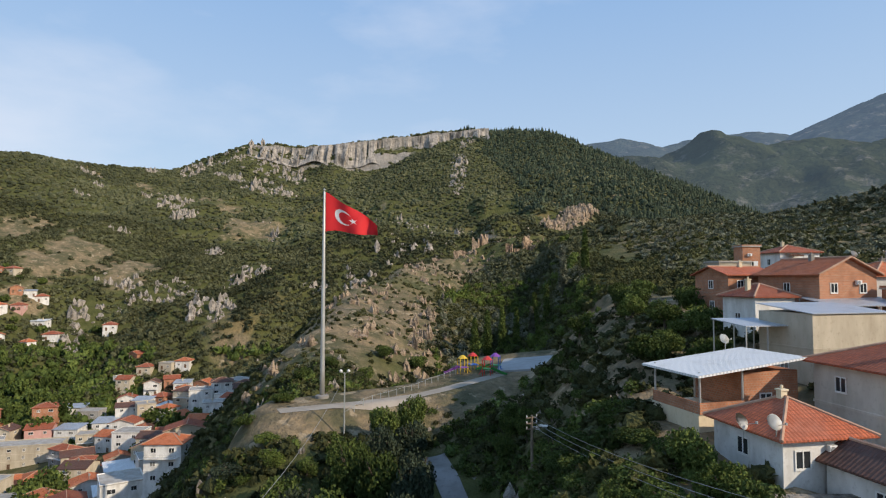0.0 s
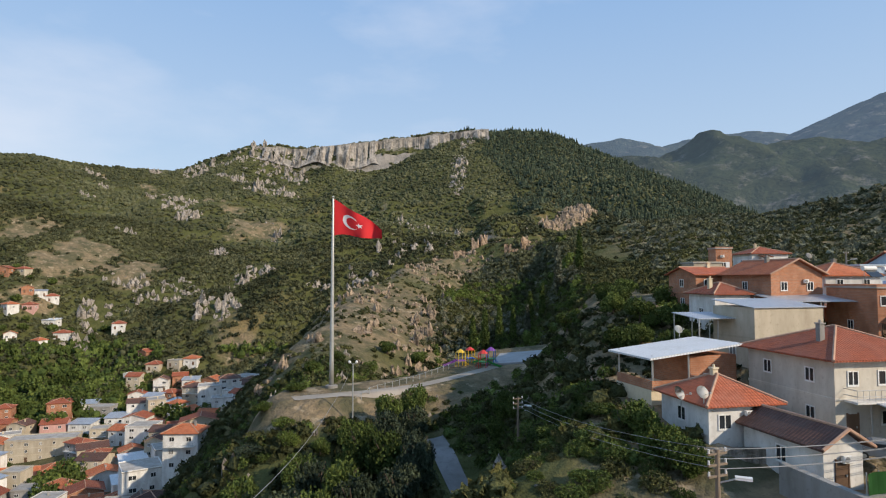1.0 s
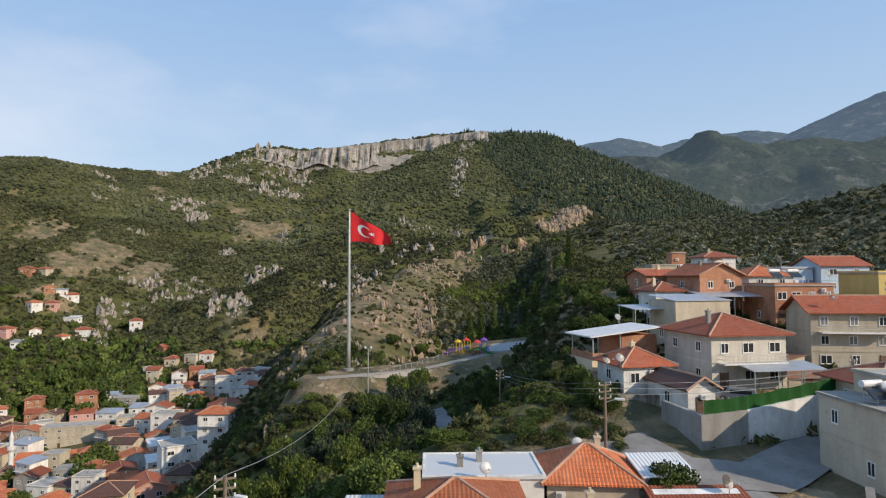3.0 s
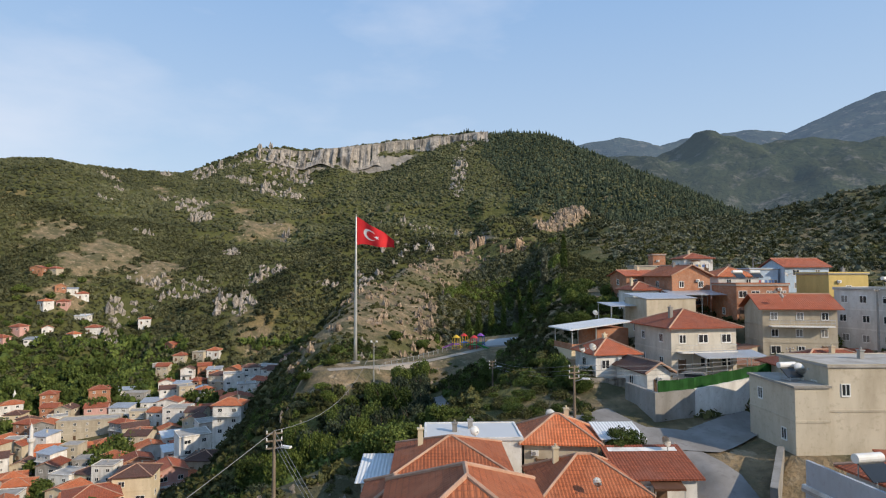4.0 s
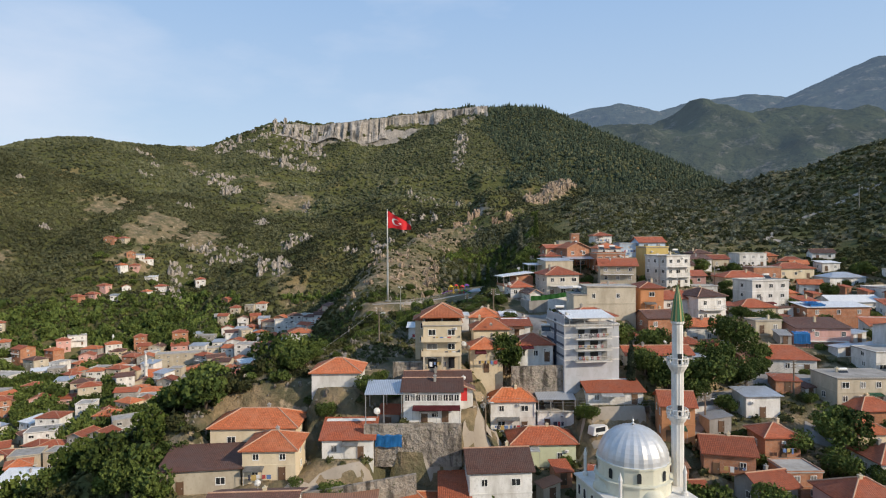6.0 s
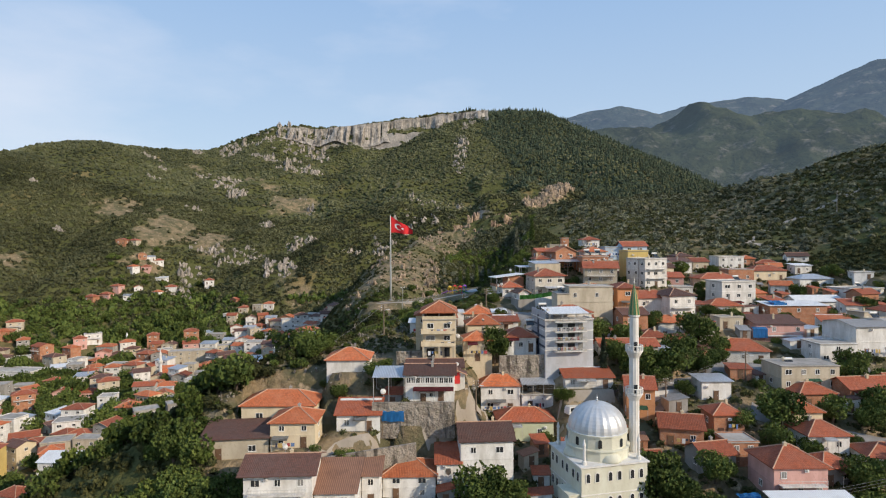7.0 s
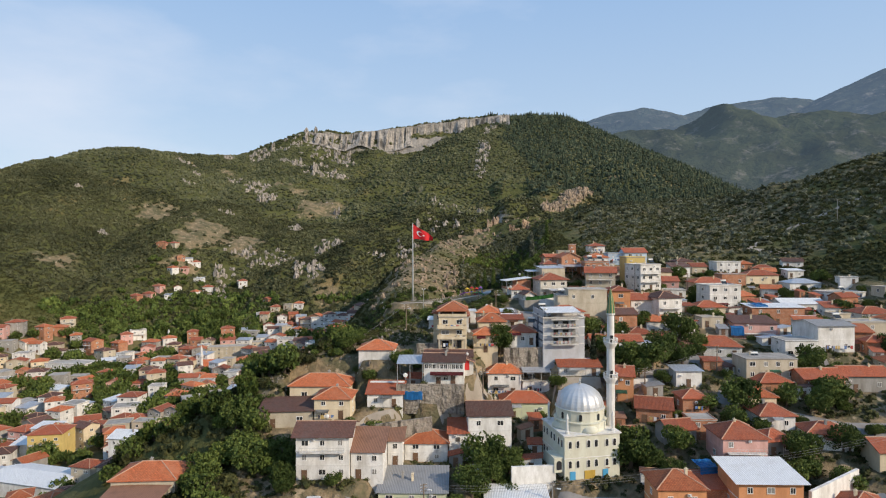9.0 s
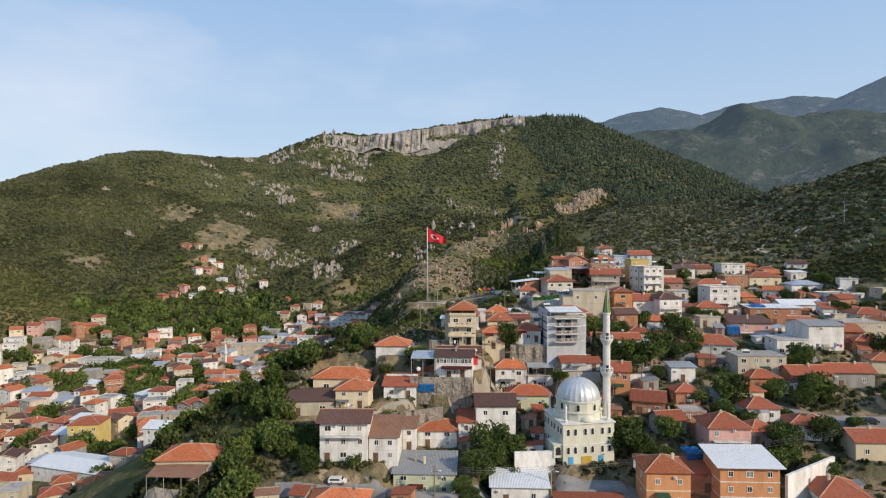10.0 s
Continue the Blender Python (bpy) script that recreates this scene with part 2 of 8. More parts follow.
def ridge(px, py, line, slope):
    """A rounded crest along the line, with even flanks; the highest of its stretches counts."""
    out = np.full(px.shape, -1e9)
    for a, b in zip(line[:-1], line[1:]):
        d, hz, wd = along(px, py, [a, b])
        out = np.maximum(out, hz - slope * (np.sqrt(d * d + wd * wd) - wd))
    return out


def town_hill(px, py):
    """The terraced slope that the houses stand on; it breaks off to the valley on the west."""
    xs = list(TERRACE_HEIGHTS)
    cols = [np.interp(py, TERRACES, TERRACE_HEIGHTS[x]) for x in xs]
    prof = cols[-1]
    for i in range(len(xs) - 1):
        s = np.clip((px - xs[i]) / (xs[i + 1] - xs[i]), 0, 1)
        blend = cols[i] * (1 - s) + cols[i + 1] * s
        prof = np.where((px <= xs[i + 1]) if i == 0 else ((px > xs[i]) & (px <= xs[i + 1])), blend, prof)
    edge = np.interp(py, [-120, -60, -30, -5, 10, 20, 30, 45, 60, 90, 110, 200, 300], [-44, -38, -30, -21, -11, -2, 10, 17.5, 22, 27, 36, 50, 62])
    cut = np.maximum(edge - px, 0)
    return prof - np.interp(py, [-60, -10, 35, 60], [0.5, 0.58, 0.9, 1.05]) * np.maximum(np.sqrt(cut * cut + 16) - 4, 0)


def terrace(px, py):
    """Distance from the middle of the flagpole's terrace, less so round the court."""
    d, _, _ = along(px, py, [(-15, 69, 0, 0), (0, 79, 0, 0), (14, 90, 0, 0)])
    return np.minimum(d, np.maximum(np.hypot(px - 15.4, py - 92.5) - 6, 0))


PADS = []          # levelled plots: centre, half sizes, turn in radians, height; filled as the houses are built


def levelled(px, py, z):
    """The slope with each plot cut and filled level round its house."""
    box_in = (px > -60) & (px < 125) & (py > -70) & (py < 95)
    if not PADS or not box_in.any():
        return z
    x, y, zz = px[box_in], py[box_in], z[box_in]
    total, high, most = np.zeros(x.shape), np.zeros(x.shape), np.zeros(x.shape)
    for cx, cy, hw, hd, turn, base in PADS:
        c, s = math.cos(turn), math.sin(turn)
        u, v = (x - cx) * c + (y - cy) * s, -(x - cx) * s + (y - cy) * c
        d = np.hypot(np.maximum(np.abs(u) - hw - 0.4, 0), np.maximum(np.where(v < 0, -v - hd - 1.1, v - hd - 0.1), 0))
        w = np.clip(1 - d / 1.7, 0, 1)
        w = w * w * (3 - 2 * w)
        total, high, most = total + w ** 3, high + w ** 3 * base, np.maximum(most, w)
    out = z.copy()
    out[box_in] = np.where(total > 1e-6, zz * (1 - most) + high / np.maximum(total, 1e-6) * most, zz)
    return out


def height(px, py):
    px, py = np.asarray(px, float), np.asarray(py, float)
    z = 1 + 0.035 * np.clip(py, -150, 320) + 0.06 * np.clip(px + 150, 0, 100)
    z = z + 0.05 * np.clip(-px - 190, 0, 250) + 0.2 * np.clip(py - 235, 0, 50) + 0.08 * np.clip(py - 300, 0, 500)
    z = z + 0.16 * np.clip(py - 145, 0, 85) * np.clip((px + 115) / 45, 0, 1)
    z = smooth_max(z, town_hill(px, py), 3)
    z = smooth_max(z, ridge(px, py, POLE_HILL, 1.15), 3)
    z = smooth_max(z, ridge(px, py, [(-2, 22, 47, 4), (-5, 36, 44.2, 5), (-3, 50, 44.0, 5), (-4, 62, 45, 4)], 0.5), 2)
    z = smooth_max(z, ridge(px, py, [(4, 57, 44.8, 4), (8, 69, 48.0, 6)], 0.55), 2)
    z = smooth_max(z, ridge(px, py, [(-13, 60, 45, 5), (3, 73, 45.6, 5), (17, 88, 47, 5)], 0.8), 3)
    crest_x = np.interp(py, [116, 160, 205, 250, 290, 335, 430], [-21, -17, -8, 6, 26, 72, 114])
    flank = 0.98 + 0.42 * np.clip((crest_x - px) / 10, -1, 1) * np.clip((300 - py) / 40, 0, 1)
    z = smooth_max(z, ridge(px + 5 * waves(px, py, 30, 61, 3), py, CASTLE_RIDGE, flank) + 2.6 * waves(px, py, 24, 62, 4), 3)
    z = smooth_max(z, ridge(px, py, [(18, 140, 46.5, 8), (24, 176, 50.5, 10), (34, 215, 59, 12), (44, 250, 70, 12)], 0.45), 5)
    z = smooth_max(z, ridge(px, py, LEFT_HILL, 0.5), 10)
    z = smooth_max(z, ridge(px, py, LEFT_SPUR, 0.55), 10)
    crag = 1 + 0.5 * waves(px, py, 40, 6, 3)
    d, hz, wd = along(px, py + 3 * waves(px, py, 34, 5, 3) + 7, CLIFF_MOUNTAIN)
    drop = np.where(py < 706, np.interp(d, [0, 5, 10, 17, 24, 400], [0, 1, 17, 22, 36, 38]), 0) * np.interp(px, [-330, -200, -110, -20, 30, 70], [0.25, 0.35, 0.85, 0.95, 1.15, 0.9]) * np.clip(crag, 0.6, 1.2)
    z = smooth_max(z, hz - drop - 0.46 * np.maximum(d - 12, 0) + 0.0003 * np.clip(d, 0, 380) ** 2, 3)
    z = smooth_max(z, ridge(px, py, CLIFF_SHOULDER, 0.52), 6)
    z = smooth_max(z, ridge(px, py, CLIFF_SPUR, 0.62), 8)
    z = smooth_max(z, ridge(px, py, RIGHT_HILL, 0.42), 8)
    z = smooth_max(z, ridge(px, py, RIGHT_SPUR, 0.4), 8)
    # the levelled ground round the flagpole and the playground
    d = terrace(px, py)
    flat = np.clip((np.where(px > -2, 9.5, 7.5) - d) / 3.4, 0, 1)
    z = z * (1 - flat) + (48.0 + 0.095 * np.clip(px, -2, 24)) * flat
    # rough ground away from the town
    wild = np.clip((py - 110) / 80, 0, 1) + np.clip((-px - 60) / 60, 0, 1) * np.clip((z - 26) / 20, 0, 1)
    wild = np.clip(wild, 0, 1) * np.clip((z - 18) / 16, 0, 1)
    z = z + wild * (6.0 * waves(px, py, 75, 1, 5) + 1.6 * np.abs(waves(px, py, 16, 2, 3)))
    return levelled(px, py, z)


def axis(spans):
    """Grid lines: each span is (start, end, step)."""
    out = []
    for a, b, step in spans:
        out.extend(np.arange(a, b, step))
    return np.array(out + [spans[-1][1]], float)


def grid_mesh(name, X, Y, Z):
    ny, nx = X.shape
    idx = np.arange(nx * ny).reshape(ny, nx)
    quads = np.stack([idx[:-1, :-1], idx[:-1, 1:], idx[1:, 1:], idx[1:, :-1]], -1).reshape(-1, 4)
    me = bpy.data.meshes.new(name)
    me.vertices.add(nx * ny)
    me.vertices.foreach_set("co", np.stack([X, Y, Z], -1).astype(np.float32).ravel())
    me.loops.add(quads.size)
    me.loops.foreach_set("vertex_index", quads.astype(np.int32).ravel())
    me.polygons.add(len(quads))
    me.polygons.foreach_set("loop_start", np.arange(0, quads.size, 4, dtype=np.int32))
    me.polygons.foreach_set("use_smooth", np.ones(len(quads), bool))
    me.update(calc_edges=True)
    return me


def open_patch(X, Y):
    """Above about 0.3 the slopes lie open, with dry grass and soil."""
    out = waves(X, Y, 60, 11, 3) + 0.35 * waves(X, Y, 14, 12, 2) - 0.12
    for x, y, r in ((-134, 442, 15), (-146, 443, 9), (-120, 446, 9), (-157, 311, 13), (-188, 305, 15), (-185, 323, 13), (-252, 363, 14), (-181, 263, 9), (-215, 345, 12)):
        d = np.hypot(X - x, (Y - y) * 0.6) / r
        out = np.maximum(out, 0.95 - 0.45 * d + 0.4 * waves(X, Y, 9, 13, 3))
    return out


def in_town(X, Y):
    return (X > -28) & (X < 116) & (Y < np.where(X < 62, 80, 68)) & (X > np.interp(Y, [0, 12, 19, 27, 45, 60, 90], [-28, -12, 5, 13, 15, 17, 27]))


def bareness(px, py, z):
    """How far the ground is trodden, built on or dry: the town, the valley town, the flagpole's terrace, the open slopes."""
    b = np.clip((np.where(px < 62, 88, 74) - py) / 14, 0, 1) * np.clip((px - np.interp(py, [0, 12, 19, 27, 45, 60, 95], [-28, -12, 6, 13, 12, 14, 24])) / 6 + 1, 0, 1) * np.clip((122 - px) / 14, 0, 1)
    b = np.maximum(b, np.clip((30 - z) / 8, 0, 1) * np.clip((240 - py) / 40, 0, 1) * 0.3)
    b = np.maximum(b, np.clip((np.where(px > 0, 17, 11) - terrace(px, py)) / 4, 0, 1))
    d, _, _ = along(px, py, [(-14, 100, 0, 0), (-12, 170, 0, 0), (6, 250, 0, 0)])
    b = np.maximum(b, 0.95 * np.clip((25 - d) / 10, 0, 1) * np.clip(0.7 + 1.1 * waves(px, py, 18, 63, 3), 0, 1))
    b = np.maximum(b, np.clip((open_patch(px, py) - 0.48) / 0.12, 0, 1) * np.clip((py - 130) / 60, 0, 1) * np.clip((640 - py) / 60, 0, 1) * 0.9)
    d, _, _ = along(px, py, [(72, 335, 0, 0), (114, 430, 0, 0), (140, 440, 0, 0)])
    b = np.maximum(b, np.clip((14 - d) / 5, 0, 1))
    b = np.maximum(b, 0.75 * np.clip((px - 52) / 20, 0, 1) * np.clip((py - 78) / 15, 0, 1) * np.clip((330 - py) / 40, 0, 1) * np.clip(0.5 + 1.6 * waves(px, py, 26, 64, 3), 0, 1))
    return np.clip(b, 0, 1)


def ground_z(x, y):
    return float(height(np.array([x]), np.array([y]))[0])



# ---- the limestone cliff under the summit plateau ----
def cliff_face():
    s = np.arange(0, 1.0001, 1 / 420)
    v = np.arange(0, 1.0001, 1 / 26)
    S, V = np.meshgrid(s, v)
    X = -205 + 275 * S
    crest = np.interp(X, [p[0] for p in CLIFF_MOUNTAIN], [p[2] for p in CLIFF_MOUNTAIN])
    tall = np.interp(X, [-236, -190, -150, -110, -40, 40, 70], [10, 17, 25, 27, 31, 36, 14]) * (1 + 0.3 * waves(X, 0 * X, 40, 41, 3))
    column = 6.5 * waves(X, 10 * V, 22, 42, 3) + 4.0 * waves(X * 2.2, 5 * V, 11, 43, 3) + 2.2 * np.sign(waves(X, 2 * V, 9, 44, 2))
    Y = 681 - 13 * (1 - V) ** 1.4 + 3 * waves(X, 0 * X, 70, 45, 2) + column * np.sin(np.pi * np.clip(V, 0.05, 0.95)) - 10 * np.clip((X - 10) / 60, 0, 1)
    Y = np.where(V > 0.97, Y + 14, Y)
    Z = crest - tall * (1 - V) + 1.5 * waves(X, 9 * V, 18, 46, 2) * np.sin(np.pi * V) - 1.0
    me = grid_mesh("cliff_face", X, Y, Z)
    me.polygons.foreach_set("use_smooth", np.zeros(len(me.polygons), bool))
    me.materials.append(MAT_CLIFF)
    return tagged(new("cliff_face", me), "long grey fluted limestone cliff under the summit plateau", "cliff", kind="structure")


MAT_CLIFF = rock_material("cliff_limestone", (0.44, 0.385, 0.325), (0.25, 0.22, 0.19), 0.16)
cliff_face()

# ---- the far ranges, their haze put in as faint bluish emission ----
def far_material(name, base, air, haze_glow):
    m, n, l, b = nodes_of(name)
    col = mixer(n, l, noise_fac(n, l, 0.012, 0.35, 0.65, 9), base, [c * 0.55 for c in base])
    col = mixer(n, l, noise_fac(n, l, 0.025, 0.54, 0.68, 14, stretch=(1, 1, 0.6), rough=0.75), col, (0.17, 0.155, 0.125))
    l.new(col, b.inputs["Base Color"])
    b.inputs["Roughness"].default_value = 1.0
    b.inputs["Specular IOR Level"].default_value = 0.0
    # the material emits the air's colour in place of real haze
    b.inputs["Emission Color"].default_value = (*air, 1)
    b.inputs["Emission Strength"].default_value = haze_glow
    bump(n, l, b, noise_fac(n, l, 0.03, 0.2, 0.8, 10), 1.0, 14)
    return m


def far_range(name, line, slope, rough, seed, material, label):
    xs = [p[0] for p in line]
    ys = [p[1] for p in line]
    X, Y = np.meshgrid(np.arange(min(xs) - 500, max(xs) + 600, 9), np.arange(min(ys) - 560, max(ys) + 160, 9))
    Z = ridge(X, Y, line, slope) + rough * (0.5 * waves(X, Y, 260, seed, 6) + 0.9 - 1.8 * np.abs(waves(X, Y, 150, seed + 20, 5)))
    me = grid_mesh(name, X, Y, np.maximum(Z, 4))
    me.materials.append(material)
    return tagged(new(name, me), label, "mountain", kind="structure")


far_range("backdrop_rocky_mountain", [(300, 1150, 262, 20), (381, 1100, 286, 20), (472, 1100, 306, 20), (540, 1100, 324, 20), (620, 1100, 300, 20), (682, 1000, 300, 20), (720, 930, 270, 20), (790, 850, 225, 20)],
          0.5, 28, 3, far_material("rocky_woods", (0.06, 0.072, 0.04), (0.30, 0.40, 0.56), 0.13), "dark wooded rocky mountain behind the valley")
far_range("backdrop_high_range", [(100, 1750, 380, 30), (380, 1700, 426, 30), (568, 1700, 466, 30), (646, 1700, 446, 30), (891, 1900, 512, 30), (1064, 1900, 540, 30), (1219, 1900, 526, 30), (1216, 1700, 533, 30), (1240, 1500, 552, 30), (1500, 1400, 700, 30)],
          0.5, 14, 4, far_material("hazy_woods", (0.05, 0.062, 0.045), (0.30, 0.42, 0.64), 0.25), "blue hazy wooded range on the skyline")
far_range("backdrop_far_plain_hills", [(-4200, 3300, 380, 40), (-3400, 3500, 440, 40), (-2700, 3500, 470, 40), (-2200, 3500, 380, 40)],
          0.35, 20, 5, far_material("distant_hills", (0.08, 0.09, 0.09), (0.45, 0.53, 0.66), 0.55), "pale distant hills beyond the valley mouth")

# ---- tools for things ----
def box(bm, x0, x1, y0, y1, z0, z1):
    m = Matrix.Translation(((x0 + x1) / 2, (y0 + y1) / 2, (z0 + z1) / 2)) @ Matrix.Diagonal((x1 - x0, y1 - y0, z1 - z0, 1))
    return bmesh.ops.create_cube(bm, size=1, matrix=m)["verts"]


def cyl(bm, x, y, z0, z1, r0, r1=None, n=12):
    r1 = r0 if r1 is None else r1
    return bmesh.ops.create_cone(bm, cap_ends=True, segments=n, radius1=r0, radius2=r1, depth=z1 - z0, matrix=Matrix.Translation((x, y, (z0 + z1) / 2)))["verts"]


def bar(bm, a, b, r, n=6):
    """A round bar from a to b."""
    a, b = Vector(a), Vector(b)
    d = b - a
    m = Matrix.Translation((a + b) / 2) @ d.to_track_quat("Z", "Y").to_matrix().to_4x4()
    bmesh.ops.create_cone(bm, cap_ends=True, segments=n, radius1=r, radius2=r, depth=d.length, matrix=m)


def mesh_of(name, bm, material, smooth=False):
    me = bpy.data.meshes.new(name)
    bm.to_mesh(me)
    bm.free()
    me.materials.append(material)
    if smooth:
        me.polygons.foreach_set("use_smooth", np.ones(len(me.polygons), bool))
    return me


def part(name, bm, material, parent, label="", smooth=False, m=None):
    ob = new(name, bm if isinstance(bm, bpy.types.Mesh) else mesh_of(name, bm, material, smooth))
    ob.parent = parent
    if m is not None:
        ob.matrix_basis = m
    return tagged(ob, label)


def thing(name, label, category, m, group=""):
    ob = tagged(new(name), label, category, group)
    ob.matrix_basis = m
    return ob


# ---- materials of the buildings ----
def brick_material(name, colour, mortar):
    m, n, l, b = nodes_of(name)
    co = n.new("ShaderNodeTexCoord").outputs["Object"]
    sep, com = n.new("ShaderNodeSeparateXYZ"), n.new("ShaderNodeCombineXYZ")
    add = n.new("ShaderNodeMath")
    l.new(co, sep.inputs["Vector"])
    l.new(sep.outputs["X"], add.inputs[0])
    l.new(sep.outputs["Y"], add.inputs[1])
    l.new(add.outputs[0], com.inputs["X"])
    l.new(sep.outputs["Z"], com.inputs["Y"])
    t = n.new("ShaderNodeTexBrick")
    t.inputs["Scale"].default_value, t.inputs["Mortar Size"].default_value = 1.0, 0.012
    t.inputs["Brick Width"].default_value, t.inputs["Row Height"].default_value = 0.2, 0.13
    t.inputs["Color1"].default_value = (*colour, 1)
    t.inputs["Color2"].default_value = (*[c * 0.72 for c in colour], 1)
    t.inputs["Mortar"].default_value = (*mortar, 1)
    l.new(com.outputs["Vector"], t.inputs["Vector"])
    col = mixer(n, l, noise_fac(n, l, 0.8, 0.45, 0.75, 6), t.outputs["Color"], [c * 0.5 for c in colour])
    l.new(col, b.inputs["Base Color"])
    b.inputs["Roughness"].default_value = 0.9
    bump(n, l, b, t.outputs["Fac"], -0.4, 0.02)
    return m


def sheet_material(name, colour, rough, metal, rust):
    """Corrugated roofing: ribs down the slope, streaks and rust."""
    m, n, l, b = nodes_of(name)
    uv = n.new("ShaderNodeTexCoord").outputs["UV"]
    wave = n.new("ShaderNodeTexWave")
    wave.bands_direction = "X"
    wave.inputs["Scale"].default_value = 1.4
    l.new(uv, wave.inputs["Vector"])
    col = mixer(n, l, noise_fac(n, l, 0.9, 0.5, 0.72, 6), colour, rust)
    col = mixer(n, l, wave.outputs["Fac"], [c * 0.72 for c in colour], col)
    l.new(col, b.inputs["Base Color"])
    b.inputs["Roughness"].default_value, b.inputs["Metallic"].default_value = rough, metal
    bump(n, l, b, wave.outputs["Fac"], 0.6, 0.05)
    return m


WALLS = {
    "white": plain("whitewash", (0.74, 0.715, 0.67), 0.85, dirt=0.36, scale=0.9, vary=0.1),
    "pale": plain("pale_ivory_plaster", (0.62, 0.57, 0.48), 0.85, dirt=0.3, scale=0.9, vary=0.08),
    "cream": plain("cream_plaster", (0.66, 0.55, 0.38), 0.85, dirt=0.22, scale=0.9, vary=0.1),
    "beige": plain("beige_render", (0.52, 0.45, 0.34), 0.9, dirt=0.3, scale=0.7, vary=0.1),
    "yellow": plain("yellow_plaster", (0.62, 0.46, 0.16), 0.85, dirt=0.2, scale=0.9, vary=0.1),
    "grey": plain("grey_render", (0.42, 0.43, 0.45), 0.85, dirt=0.22, scale=0.7, vary=0.1),
    "concrete": plain("raw_concrete", (0.34, 0.32, 0.29), 0.95, dirt=0.4, scale=0.8, vary=0.15),
    "pink": plain("pink_plaster", (0.62, 0.36, 0.31), 0.85, dirt=0.22, scale=0.9, vary=0.1),
    "green": plain("pale_green_plaster", (0.55, 0.58, 0.40), 0.85, dirt=0.15, scale=0.9),
    "blue": plain("pale_blue_plaster", (0.46, 0.56, 0.66), 0.85, dirt=0.22, scale=0.9, vary=0.1),
    "brick": brick_material("hollow_brick", (0.50, 0.2, 0.095), (0.36, 0.27, 0.2)),
    "orange": plain("orange_paint", (0.60, 0.27, 0.12), 0.85, dirt=0.25, scale=0.9, vary=0.1)}
ROOFS = {
    "orange": tile_material("orange_tiles", (0.62, 0.165, 0.055), (0.50, 0.17, 0.075)),
    "red": tile_material("red_tiles", (0.47, 0.115, 0.045), (0.32, 0.105, 0.058)),
    "brown": tile_material("brown_tiles", (0.17, 0.075, 0.05), (0.12, 0.07, 0.055)),
    "silver": sheet_material("zinc_sheet", (0.55, 0.57, 0.6), 0.45, 0.4, (0.4, 0.4, 0.4)),
    "white": sheet_material("white_sheet", (0.76, 0.76, 0.75), 0.6, 0.0, (0.6, 0.58, 0.54)),
    "rust": sheet_material("rusty_sheet", (0.30, 0.15, 0.09), 0.8, 0.1, (0.16, 0.08, 0.05)),
    "grey": sheet_material("grey_sheet", (0.28, 0.28, 0.28), 0.8, 0.0, (0.2, 0.2, 0.19)),
    "slab": plain("roof_screed", (0.40, 0.37, 0.33), 0.95, dirt=0.4, scale=0.6, vary=0.15)}
MAT_CAP = plain("ridge_mortar", (0.50, 0.30, 0.2), 0.9, dirt=0.3)
MAT_FRAME = plain("window_frame", (0.74, 0.73, 0.7), 0.5, dirt=0.1, relief=0)
MAT_PANE = plain("dark_pane", (0.03, 0.033, 0.036), 0.12, dirt=0.1, relief=0)
MAT_NET = plain("curtained_pane", (0.26, 0.25, 0.23), 0.25, dirt=0.3, relief=0)
MAT_DOOR = plain("door_paint", (0.16, 0.09, 0.05), 0.6, dirt=0.3, vary=0.3)
MAT_RAIL = plain("rail_metal", (0.5, 0.49, 0.46), 0.5, 0.3, dirt=0.2, relief=0)
MAT_DISH = plain("dish_white", (0.72, 0.71, 0.68), 0.5, dirt=0.15, relief=0)
MAT_STEEL = plain("galvanised", (0.5, 0.5, 0.48), 0.45, 0.5, dirt=0.2)
MAT_TRIM = plain("grey_plastic", (0.25, 0.25, 0.25), 0.6, relief=0)
MAT_CONCRETE = WALLS["concrete"]
MAT_STONE = rock_material("rubble_stone", (0.36, 0.31, 0.25), (0.24, 0.20, 0.16))
MAT_ASPHALT = plain("worn_asphalt", (0.25, 0.235, 0.22), 0.95, dirt=0.35, scale=0.5)
MAT_BLUE = plain("blue_tarpaulin", (0.03, 0.22, 0.55), 0.45, dirt=0.25, scale=2)
MAT_RED = plain("red_paint", (0.55, 0.03, 0.03), 0.6, dirt=0.2)
MAT_GREENNET = plain("green_mesh", (0.03, 0.15, 0.025), 0.85, dirt=0.3, scale=2)

# ---- window, door, dish and tank meshes, shared by the houses ----
SHARED = {}


